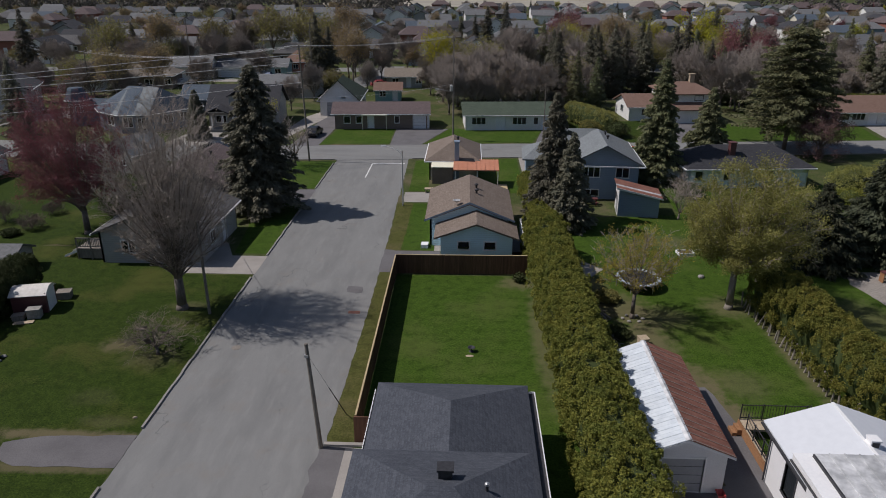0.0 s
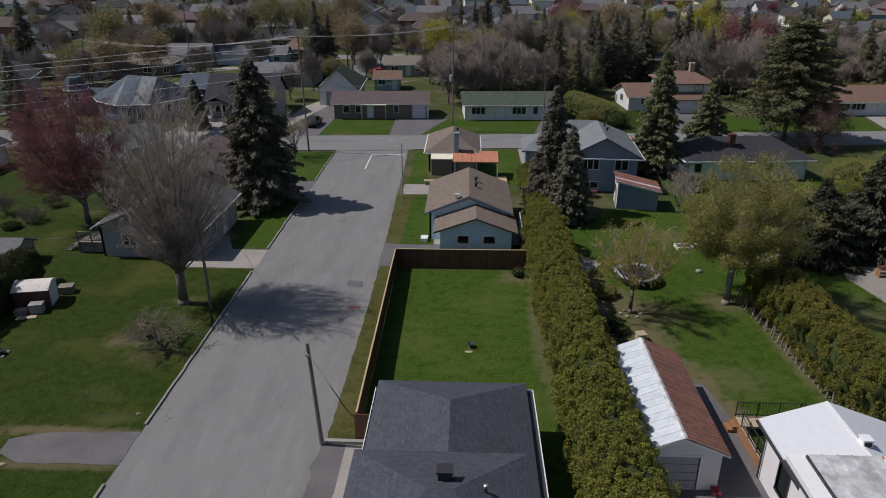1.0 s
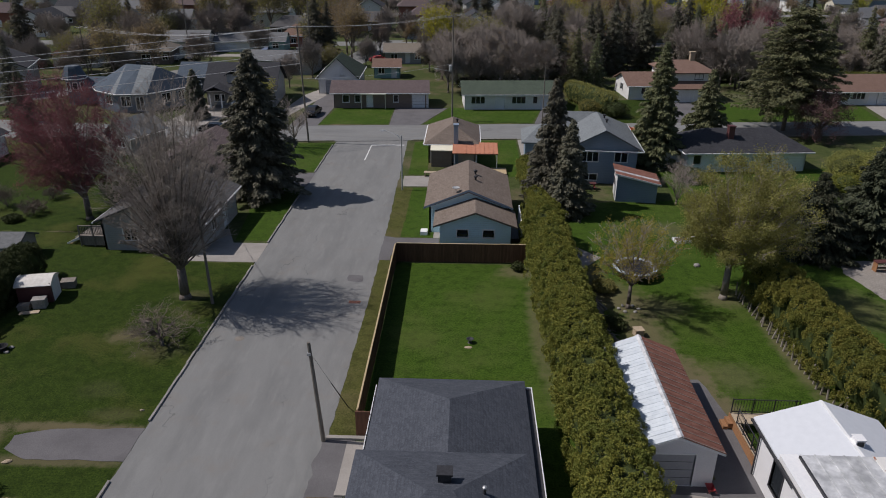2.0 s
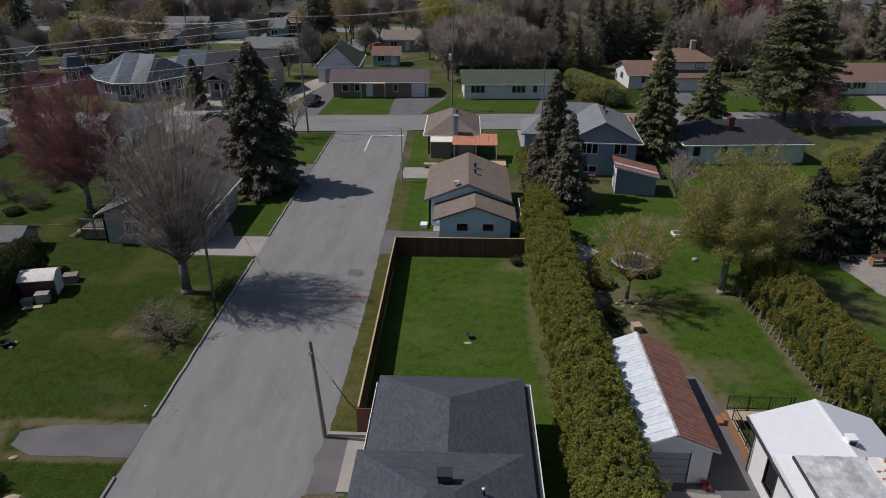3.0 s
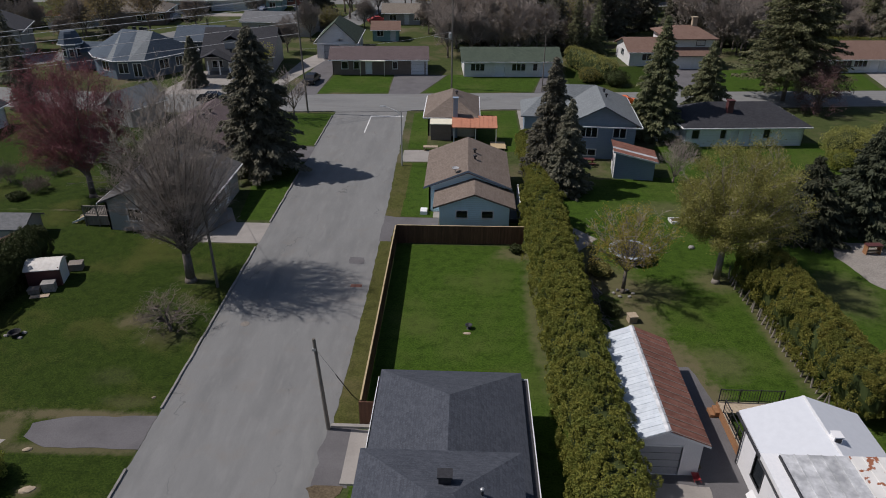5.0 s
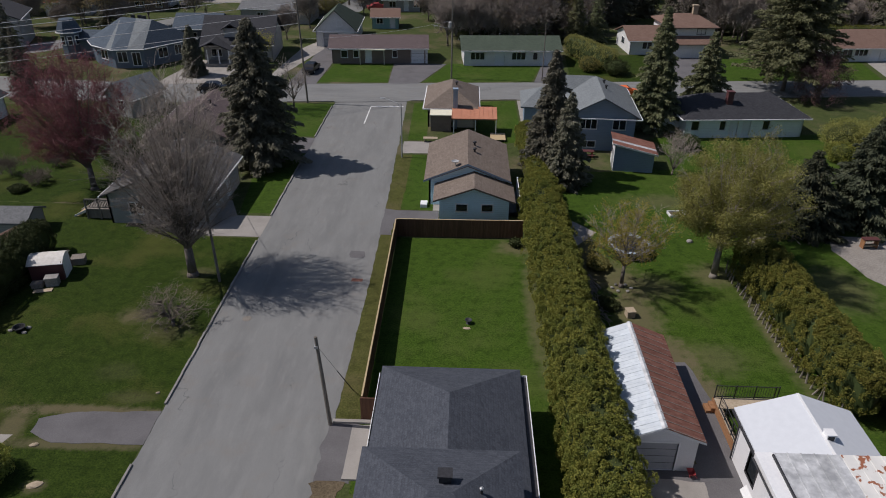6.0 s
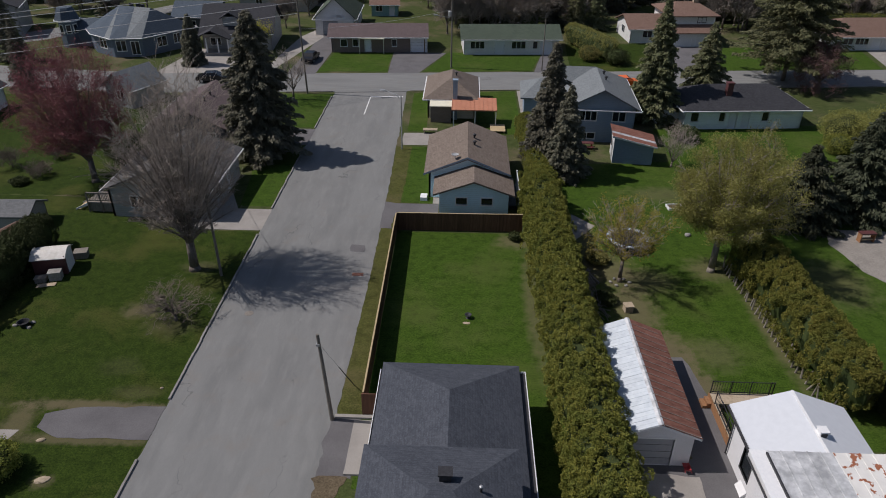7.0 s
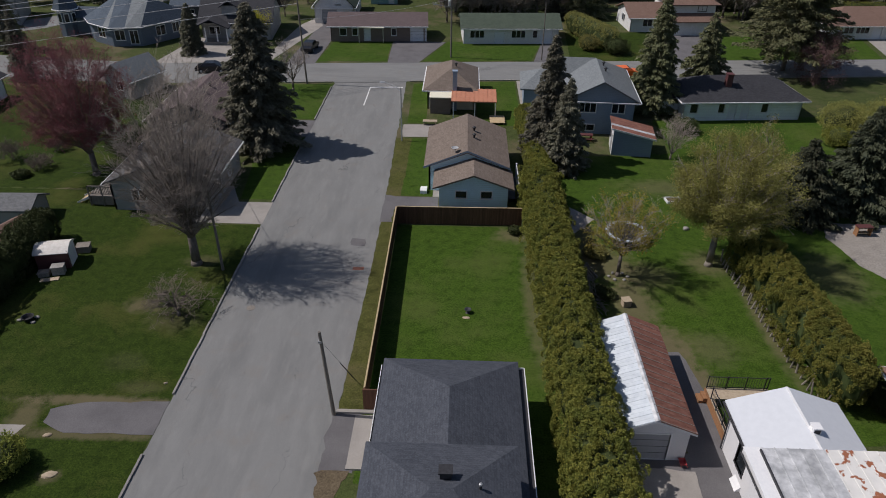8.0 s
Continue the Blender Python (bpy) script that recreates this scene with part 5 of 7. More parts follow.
fit_opening(split, (1.0, -5.0), (8.6, -5.0), "w", 4.6, 6.0, 3.7, 4.5, "trim_dark", "door_white")
part("chimney", Shape().box(5.9, 6.7, -1.0, -0.3, 4.9, 7.5).box(5.8, 6.8, -1.1, -0.2, 7.5, 7.7), "stone_tan", split)
house("house", "white bungalow with rust-brown hip roof and white garage door", (69.8, 126.5, 0), (18.0, 9.0), 2.5, 1.8, "x", 5, "siding_white", "shingle_rust", "trim_white", 0.7, (4, 4), [W("s", 3.2, 1.6), W("s", 5.6, 2.2), D("s", 8.2, 1.6), G("s", 12.5, 5.2)])
house("shed", "small white gabled shed among dark spruces", (36.2, 170.5, 0), (4.5, 6.0), 3.2, 3.0, "y", 3, "siding_white", "shingle_grey", "trim_white", 0.3, (0, 0), [], category="shed")

# left of the crossing: blue house with turret, porch house and neighbours
turret = thing("house", "large slate-blue house with angled bay and corner turret", "house")
EAVES = [(-62.2, 114.6), (-59.8, 111.1), (-55.3, 108.1), (-50.5, 108.9), (-44.7, 117.4), (-49.5, 122.2), (-61.0, 121.0)]
mid = Vector((-54.0, 115.2))
foot = [Vector(p) + (mid - Vector(p)).normalized() * 0.55 for p in EAVES]
shell = Shape()
runs = list(zip(foot, foot[1:] + foot[:1]))
for k, (p, q) in enumerate(runs):
    holes = {2: [(0.5, 1.9, 1.0, 2.5), (2.7, 3.9, 0.4, 2.4)], 3: [(2.6, 4.2, 1.1, 2.5), (5.6, 6.8, 1.1, 2.5)], 1: [(1.4, 3.2, 1.1, 2.5)]}.get(k, [])
    wall_run(shell, p, q, -0.1, 2.95, 0.18, holes)
    for u0, u1, v0, v1 in holes:
        fit_opening(turret, p, q, "w", u0, u1, v0, v1, "trim_white", "door_white")
part("wall", shell, "siding_navy", turret)
ring = [Vector((x, y, 3.0)) for x, y in EAVES]
R1, R2 = Vector((-56.3, 115.8, 6.5)), Vector((-50.6, 114.2, 6.5))


def facet(name, pts, mat, label=""):
    n = len(pts)
    return part(name, Shape().add([tuple(p) for p in pts] + [(p[0], p[1], p[2] - 0.14) for p in pts], [tuple(range(n)), tuple(range(2 * n - 1, n - 1, -1))] + [(i, i + n, (i + 1) % n + n, (i + 1) % n) for i in range(n)]), mat, turret, label)


# sunlit bay slopes are put into the colour: pale shingles beside blue ones
half_e, half_r = ring[2].lerp(ring[3], 0.5), R1.lerp(R2, 0.5)
facet("roof", [ring[2], half_e, half_r, R1], "shingle_blue")
facet("roof", [half_e, ring[3], R2, half_r], "shingle_light_grey", "bay roof slope coloured pale grey as if sunlit")
facet("roof", [ring[3], ring[4], R2], "shingle_blue")
facet("roof", [ring[1].lerp(ring[2], 0.72), ring[2], R1], "shingle_light_grey", "bay roof slope coloured pale grey as if sunlit")
facet("roof", [ring[1], ring[1].lerp(ring[2], 0.72), R1], "shingle_blue")
facet("roof", [ring[0], ring[1], R1], "shingle_blue")
facet("roof", [ring[4], ring[5], R1, R2], "shingle_blue")
facet("roof", [ring[5], ring[6], R1], "shingle_blue")
facet("roof", [ring[6], ring[0], R1], "shingle_blue")
for p, q in zip(ring, ring[1:] + ring[:1]):
    part("gutter", Shape().tube((p.x, p.y, 2.95), (q.x, q.y, 2.95), 0.08, 0.08, 6), "trim_white", turret)
for x, y in ((-54.6, 116.4), (-52.4, 115.6), (-53.4, 116.2)):
    part("roof_vent", Shape().box(x - 0.25, x + 0.25, y - 0.25, y + 0.25, 5.9, 6.75), "metal_dark", turret)
TX, TY = -65.2, 115.2
part("turret_wall", Shape().lathe([(1.5, -0.1), (1.5, 4.3)], 8, (TX, TY, 0)), "siding_navy", turret)
part("turret_roof", Shape().lathe([(2.0, 4.25), (1.95, 4.4), (1.35, 5.9), (1.15, 6.2), (0.3, 6.3)], 8, (TX, TY, 0)), "shingle_blue", turret)
part("turret_band", Shape().lathe([(2.1, 4.15), (2.1, 4.3), (1.5, 4.35)], 8, (TX, TY, 0)), "trim_white", turret)
for k in range(3):
    a = math.radians(-110 + 45 * k)
    win = part("window", Shape().box(-0.42, 0.42, -0.05, 0.05, 2.2, 3.7), "trim_white", turret)
    win.matrix_basis = pose(TX + 1.42 * math.cos(a), TY + 1.42 * math.sin(a), 0, 0, 0, math.degrees(a) + 90)
    part("pane", Shape().box(-0.3, 0.3, -0.07, 0.07, 2.32, 3.58), "window_glass", win)
part("turret_link", Shape().box(-64.2, -60.6, 115.0, 118.5, -0.1, 2.9), "siding_navy", turret)
part("link_roof", roof_shape(-65.0, -60.0, 114.6, 119.0, 2.9, 4.2, "x"), "shingle_blue", turret)
porchh = house("house", "grey-brown house with gabled porch and dark roof", (-37.6, 119.2, 0), (11.0, 10.6), 3.0, 3.3, "x", 5, "siding_grey", "shingle_charcoal", "trim_white", 0.5, (0, 0), [W("s", 2.0, 1.6), D("s", 4.5), G("s", 7.6, 2.6)])
part("porch_roof", roof_shape(-6.4, -0.6, -8.2, -4.6, 2.6, 3.9, "y"), "shingle_charcoal", porchh)
for x in (-6.0, -4.4, -2.6, -1.0):
    part("porch_post", Shape().tube((x, -7.8, 0.3), (x, -7.8, 2.6), 0.12, 0.1, 8), "trim_white", porchh)
part("porch_floor", Shape().box(-6.2, -0.8, -8.1, -5.4, 0, 0.4), "concrete", porchh)
part("dormer", Shape().box(-2.2, 0.2, -4.4, -2.0, 3.8, 5.2), "siding_grey", porchh)
part("dormer_roof", roof_shape(-2.5, 0.5, -4.8, -1.4, 5.1, 6.0, "y"), "shingle_charcoal", porchh)
house("house", "dark house with blue-grey shingled roof", (-47.8, 128.4, 0), (7.6, 6.6), 3.0, 1.8, "x", 3, "siding_dark", "shingle_blue", "trim_white", 0.5, (0, 0), [W("s", 3), W("s", 6)])
house("garage", "long grey garage building", (-38.5, 148.5, 0), (14, 8), 2.8, 1.3, "x", -3, "siding_grey", "shingle_grey", "trim_white", 0.4, (0, 0), [W("s", 4), D("s", 8), W("s", 11)], category="garage")
house("house", "brick bungalow with tan shingled roof", (-72.5, 158.5, 0), (13, 9), 2.9, 1.8, "x", 8, "brick_brown", "shingle_tan", "trim_white", 0.5, (3, 3), [W("s", 3), W("s", 8, 1.8), W("s", 12)], vents=2)
house("house", "bungalow with red metal roof", (-84, 153, 0), (9, 8), 2.8, 1.9, "x", 8, "siding_white", "tile_orange", "trim_white", 0.5, (2.5, 2.5), [W("s", 3), W("s", 6)])
house("house", "white house with grey roof", (-68.5, 173, 0), (12, 9), 3.2, 1.8, "x", 5, "siding_white", "shingle_grey", "trim_white", 0.5, (0, 0), [W("s", 3), W("s", 7), G("s", 10.5)])
house("house", "brown brick house with hip roof", (-43.5, 187.5, 0), (9, 8), 2.9, 2.2, "x", 5, "brick_red", "shingle_rust", "trim_white", 0.5, (3, 3), [W("s", 3), W("s", 6)])
house("garage", "white double garage with grey roof", (-57.5, 177.5, 0), (9, 7), 2.6, 1.5, "x", 5, "siding_white", "shingle_grey", "trim_white", 0.4, (0, 0), [G("s", 3.0, 4.5)], category="garage")
house("house", "two-storey grey house at the side street", (-83, 123.5, 0), (10, 10), 5.0, 2.2, "y", 20, "siding_grey", "shingle_charcoal", "trim_white", 0.5, (0, 0), [W("s", 3, 1.2, 1, 2.2), W("s", 7, 1.2, 1, 2.2), W("s", 3, 1.2, 3.4, 4.6), W("s", 7, 1.2, 3.4, 4.6), W("e", 6, 1.4, 3.4, 4.6)])
house("house", "pale blue bungalow with grey roof and white garage door", (-49.0, 177.2, 0), (8.5, 7), 2.7, 1.5, "x", 4, "siding_teal", "shingle_grey", "trim_white", 0.4, (0, 0), [G("s", 2.4, 2.6), W("s", 6.2, 1.4)])
house("house", "white house with dark hip roof among the side streets", (-88.5, 178, 0), (11, 9), 3.0, 2.0, "x", 8, "siding_white", "shingle_charcoal", "trim_white", 0.5, (3, 3), [W("s", 3, 1.4), W("s", 7.5, 1.4)])
house("outbuilding", "small outbuilding with pale blue-grey roof", (-43.3, 88.4, 0), (4.4, 5.4), 2.6, 1.7, "y", -25, "siding_grey", "shingle_light_grey", "trim_white", 0.4, (0, 0), [W("s", 2.5)], category="shed")

# ---- fence round the back lawn ----
fence = thing("fence", "brown-stained board fence with pale top edge", "fence")
board = Shape().box(-0.010, 0.010, -0.079, 0.079, 0.03, 1.74).mesh("board", "wood_fence")
rail = Shape().box(-0.03, 0.03, 0, 2.36, -0.045, 0.045).mesh("rail", "wood_fence")
cap = Shape().box(-0.05, 0.05, 0, 2.38, 0, 0.04).mesh("cap", "wood_raw")
post = Shape().box(-0.05, 0.05, -0.05, 0.05, -0.05, 1.74).mesh("post", "wood_fence")


def fence_run(x0, y0, x1, y1, bays):
    turn = math.degrees(math.atan2(y1 - y0, x1 - x0)) - 90
    u = Vector((x1 - x0, y1 - y0, 0)) / bays
    k = u.length / 2.38
    for i in range(bays + 1):
        p = part("post", post, "", fence)
        p.matrix_basis = pose(x0 + u.x * i, y0 + u.y * i, 0, 0, 0, turn)
    for i in range(bays):
        sag = random.uniform(-0.02, 0.02)
        for z in (0.35, 1.5):
            r = part("rail", rail, "", fence)
            r.matrix_basis = pose(x0 + u.x * i, y0 + u.y * i, z, 0, 0, turn) @ Matrix.Diagonal((1, k, 1, 1)) @ Matrix.Translation((-0.04, 0, 0))
        c = part("cap", cap, "", fence)
        c.matrix_basis = pose(x0 + u.x * i, y0 + u.y * i, 1.745 + sag, 0, 0, turn) @ Matrix.Diagonal((1, k, 1, 1))
        n = int(u.length / 0.145)
        for j in range(n):
            b = part("board", board, "", fence)
            f = (j + 0.5) / n
            b.matrix_basis = pose(x0 + u.x * (i + f), y0 + u.y * (i + f), sag + random.uniform(-0.006, 0.006), 0, 0, turn) @ Matrix.Translation((0.02 + 0.022 * (j % 2), 0, 0))


fence_run(-5.75, 31.7, -5.9, 54.9, 9)
fence_run(-5.8, 54.95, 5.3, 55.1, 5)
single("fence_end", Shape().box(-5.85, -4.75, 31.55, 31.62, 0.05, 1.76), "wood_fence", "short brown board panel closing the fence", "fence")

# ---- garage with white and rusty roof ----
gar = thing("garage", "white garage with ribbed metal roof, rusty on one slope", "garage", (10.9, 33.0, 0))
gw = Shape()
wall_run(gw, (-2.0, -4.6), (2.05, -4.6), -0.1, 2.35, 0.16, [(0.55, 3.0, 0.02, 2.05)])
gw.box(-2.0, -1.84, -4.44, 4.6, -0.1, 2.35).box(1.89, 2.05, -4.44, 4.6, -0.1, 2.35).box(-1.84, 1.89, 4.44, 4.6, -0.1, 2.35)
for y in (-4.6, 4.44):
    gw.add([(-2.0, y, 2.35), (2.05, y, 2.35), (0.0, y, 3.2), (-2.0, y + 0.16, 2.35), (2.05, y + 0.16, 2.35), (0.0, y + 0.16, 3.2)], [(0, 1, 2), (5, 4, 3), (0, 2, 5, 3), (1, 4, 5, 2)])
part("wall", gw, "stucco_white", gar)
fit_opening(gar, (-2.0, -4.6), (2.05, -4.6), "g", 0.55, 3.0, 0.02, 2.05, "trim_white", "door_grey")


def ribbed(width, run, drop, sign):
    """One sheet of ribbed roofing: width along y, falling by drop over run."""
    s = Shape()
    prof = [(0, 0), (0.02, 0.028), (0.06, 0.028), (0.08, 0.0), (width * 0.5, 0), (width * 0.5 + 0.015, 0.012), (width * 0.5 + 0.04, 0.012), (width * 0.5 + 0.055, 0), (width, 0)]
    v = []
    for x, z in ((0, 0), (sign * run, -drop)):
        v += [(x, y, z + h) for y, h in prof] + [(x, y, z + h - 0.02) for y, h in prof]
    n = len(prof)
    f = []
    for i in range(n - 1):
        f += [(i, i + 1, 2 * n + i + 1, 2 * n + i), (n + i + 1, n + i, 3 * n + i, 3 * n + i + 1), (i, n + i, n + i + 1, i + 1), (2 * n + i, 2 * n + i + 1, 3 * n + i + 1, 3 * n + i)]
    return s.add(v, f)


NSH = 16
SW = 9.7 / NSH
white_sheet = ribbed(SW, 2.35, 0.98, -1).mesh("roof_sheet", "metal_white")
rust_sheet = ribbed(SW, 2.35, 0.98, 1).mesh("roof_sheet", "metal_rust")
for i in range(NSH):
    for me, dx in ((white_sheet, -0.02), (rust_sheet, 0.02)):
        o = part("roof_sheet", me, "", gar, "weathered white roof sheet" if me is white_sheet else "rusty red-brown roof sheet")
        o.matrix_basis = pose(dx, -4.85 + SW * i, 3.33 + random.uniform(0, 0.006), random.uniform(-0.2, 0.2), 0, 0)
rib = Shape().add([(0.03, -0.02, 0.03), (2.33, -0.02, -0.945), (2.33, 0.035, -0.945), (0.03, 0.035, 0.03), (0.03, -0.02, 0.0), (2.33, -0.02, -0.975), (2.33, 0.035, -0.975), (0.03, 0.035, 0.0)], [(0, 1, 2, 3), (0, 4, 5, 1), (1, 5, 6, 2), (2, 6, 7, 3)]).mesh("seam", "wood_grey")
for i in range(NSH):
    o = part("seam", rib, "", gar)
    o.matrix_basis = pose(0.02, -4.81 + SW * i, 3.335)
part("ridge_cap", Shape().add([(-0.16, -4.88, 3.30), (0, -4.88, 3.38), (0.16, -4.88, 3.30), (-0.16, 4.88, 3.30), (0, 4.88, 3.38), (0.16, 4.88, 3.30)], [(0, 1, 4, 3), (1, 2, 5, 4)]), "metal_galv", gar)
for s in (-1, 1):
    part("barge_board", Shape().add([(0, -4.86, 3.28), (s * 2.36, -4.86, 2.32), (s * 2.36, -4.86, 2.2), (0, -4.86, 3.14), (0, -4.80, 3.28), (s * 2.36, -4.80, 2.32), (s * 2.36, -4.80, 2.2), (0, -4.80, 3.14)], [(0, 1, 2, 3), (7, 6, 5, 4), (2, 6, 7, 3), (0, 4, 5, 1), (1, 5, 6, 2)]), "trim_white", gar)
part("wall_lamp", Shape().lathe([(0.06, 0), (0.1, 0.1), (0.04, 0.18)], 8, (2.3, -4.75, 2.2)), "trim_white", gar)
tool = thing("wheelbarrow", "small red wheelbarrow by the garage wall", "wheelbarrow", (12.75, 28.05, 0))
tool.scale = (0.62, 0.62, 0.62)
part("tray", Shape().add([(-0.2, -0.3, 0.3), (0.2, -0.3, 0.3), (0.2, 0.2, 0.3), (-0.2, 0.2, 0.3), (-0.33, -0.45, 0.6), (0.33, -0.45, 0.6), (0.33, 0.38, 0.6), (-0.33, 0.38, 0.6)], [(0, 1, 2, 3), (0, 4, 5, 1), (1, 5, 6, 2), (2, 6, 7, 3), (3, 7, 4, 0)]), "paint_red", tool)
part("wheel", Shape().tube((-0.05, 0.5, 0.18), (0.05, 0.5, 0.18), 0.18, 0.18, 12), "rubber", tool)
for s in (-1, 1):
    part("handle", Shape().tube((s * 0.12, 0.5, 0.18), (s * 0.3, -0.8, 0.6), 0.02, 0.02, 6), "paint_red", tool)
    part("leg", Shape().tube((s * 0.2, -0.2, 0.34), (s * 0.22, -0.25, 0.0), 0.02, 0.02, 6), "metal_dark", tool)

# ---- white-roofed house and the taller metal-roofed block ----
wh = thing("house", "white stucco house with white membrane gable roof", "house", (18.2, 26.0, 0))
ww = Shape()
wall_run(ww, (-2.75, 3.6), (-2.75, -4.0), -0.1, 3.2, 0.2, [(1.9, 3.0, 0.9, 2.6)])
ww.box(-2.55, 2.95, 3.4, 3.6, -0.1, 3.2).box(2.75, 2.95, -4.0, 3.4, -0.1, 3.2)
ww.add([(-2.75, 3.6, 3.2), (2.95, 3.6, 3.2), (0.05, 3.6, 4.2), (-2.75, 3.4, 3.2), (2.95, 3.4, 3.2), (0.05, 3.4, 4.2)], [(0, 1, 2), (5, 4, 3), (0, 2, 5, 3), (1, 4, 5, 2)])
part("wall", ww, "stucco_white", wh)
roof_w = part("roof", roof_shape(-3.1, 3.2, -4.6, 4.0, 3.28, 4.42, "y"), "membrane", wh, "bright white roof membrane")
part("ridge_seam", Shape().box(-0.02, 0.12, -4.6, 4.0, 4.40, 4.432), "trim_white", roof_w)
hood = part("roof_hood", Shape().box(0.12, 0.54, 0.6, 1.05, 4.1, 4.62).box(0.09, 0.57, 0.57, 1.08, 4.62, 4.67), "trim_white", roof_w)
part("hood_mouth", Shape().box(0.17, 0.49, 0.585, 0.605, 4.3, 4.56), "metal_dark", hood)
part("vent_pipe", Shape().tube((2.05, -1.2, 3.5), (2.05, -1.2, 4.05), 0.05, 0.05, 8), "metal_dark", roof_w)
part("gutter", Shape().box(-3.22, -3.1, -4.6, 4.0, 3.1, 3.2), "trim_dark", wh)
part("downpipe", Shape().tube((-2.85, 3.4, 3.1), (-2.85, 3.4, 0.1), 0.05, 0.05, 8), "trim_dark", wh)
fit_opening(wh, (-2.75, 3.6), (-2.75, -4.0), "w", 1.9, 3.0, 0.9, 2.6, "trim_dark", "door_grey")
part("basement_hatch", Shape().add([(-3.05, 0.3, 0), (-2.76, 0.3, 0), (-2.76, 0.3, 0.4), (-3.05, 1.2, 0), (-2.76, 1.2, 0), (-2.76, 1.2, 0.4)], [(0, 1, 2), (5, 4, 3), (0, 2, 5, 3)]), "trim_white", wh)
blk = thing("building", "white stucco block with patched metal roof", "building", (21.0, 19.4, 0))
part("wall", Shape().box(-6.75, 12, -9, 4.35, -0.1, 5.3), "stucco_white", blk)
rf = part("roof_deck", Shape().box(-7.3, 12.5, -9.5, 4.9, 5.3, 5.62), "stucco_white", blk)
part("roof_edge", Shape().box(-7.33, -6.55, -9.5, 4.93, 5.62, 5.66), "trim_white", rf, "white painted roof edge")
part("edge_flashing", Shape().box(-6.62, -6.54, -9.5, 4.7, 5.66, 5.78), "trim_dark", rf)
part("eave_pipe", Shape().tube((-7.4, -9.5, 5.4), (-7.4, 4.8, 5.4), 0.05, 0.05, 6), "trim_dark", rf)
galv = Shape().box(0.01, 0.6, 0, 14.2, 0, 0.03).box(-0.02, 0.03, 0, 14.2, 0, 0.075).mesh("roof_sheet", "metal_galv")
m, nt, bsdf = nodes_of("metal_peeling")
pos = nt.nodes.new("ShaderNodeNewGeometry").outputs["Position"]
flake = ramp(nt, mathn(nt, "ADD", mathn(nt, "MULTIPLY", noise_of(nt, pos, 1.6, 2), 0.8), mathn(nt, "MULTIPLY", noise_of(nt, pos, 9, 4), 0.2)), 0.555, 0.575)
col = mixc(nt, ramp(nt, noise_of(nt, pos, 1.2, 6), 0.35, 0.7), (0.62, 0.61, 0.58), (0.74, 0.72, 0.68))
col = mixc(nt, flake, col, (0.30, 0.11, 0.055))
nt.links.new(col, bsdf.inputs["Base Color"])
bsdf.inputs["Roughness"].default_value = 0.65
MATS["metal_peeling"] = m
peel = Shape().box(0.01, 0.6, 0, 14.2, 0, 0.03).box(-0.02, 0.03, 0, 14.2, 0, 0.06).mesh("roof_sheet", "metal_peeling")
for i in range(30):
    o = part("roof_sheet", galv if i < 5 else peel, "", rf, "grey galvanised roof sheet" if i < 5 else "peeling white roof sheet with rust spots")
    o.matrix_basis = pose(-6.5 + 0.61 * i, -9.35, 5.665 + 0.004 * (i % 3))
part("wall_lamp", Shape().lathe([(0.05, 0), (0.1, 0.08), (0.03, 0.16)], 8, (-6.85, 2.4, 4.2)), "trim_white", blk)

# deck with dark railing behind the white house
dk = thing("deck", "orange-stained wooden deck with black metal railing", "deck", (16.4, 30.6, 0))
part("platform", Shape().box(-0.75, 3.2, 2.3, 3.3, 0.5, 0.62).box(-0.75, -0.5, -1.2, 2.3, 0.5, 0.62), "stone_tan", dk)
part("skirt", Shape().box(-0.79, -0.73, -1.2, 3.3, 0.05, 0.62), "wood_orange", dk)
for k in range(2):
    part("step", Shape().box(-1.05 - 0.26 * k, -0.80 - 0.26 * k, 2.5, 3.2, 0.1 if k == 0 else 0.0, 0.42 - 0.2 * k), "wood_orange", dk)


def railing(owner, pts, z, mat="metal_dark"):
    for (x0, y0), (x1, y1) in zip(pts, pts[1:]):
        ln = math.hypot(x1 - x0, y1 - y0)
        for h in (0.12, 0.95):
            part("rail", Shape().tube((x0, y0, z + h), (x1, y1, z + h), 0.028, 0.028, 6), mat, owner)
        for i in range(int(ln / 1.2) + 2):
            f = min(1.0, i * 1.2 / ln)
            part("post", Shape().tube((x0 + (x1 - x0) * f, y0 + (y1 - y0) * f, z - 0.1), (x0 + (x1 - x0) * f, y0 + (y1 - y0) * f, z + 1.02), 0.035, 0.035, 6), mat, owner)
        for i in range(1, int(ln / 0.16)):
            f = i * 0.16 / ln
            part("baluster", Shape().tube((x0 + (x1 - x0) * f, y0 + (y1 - y0) * f, z + 0.12), (x0 + (x1 - x0) * f, y0 + (y1 - y0) * f, z + 0.95), 0.012, 0.012, 4), mat, owner)


railing(dk, [(-0.7, -1.1), (-0.7, 2.3)], 0.62)
railing(dk, [(-0.7, 3.25), (3.1, 3.25)], 0.62)

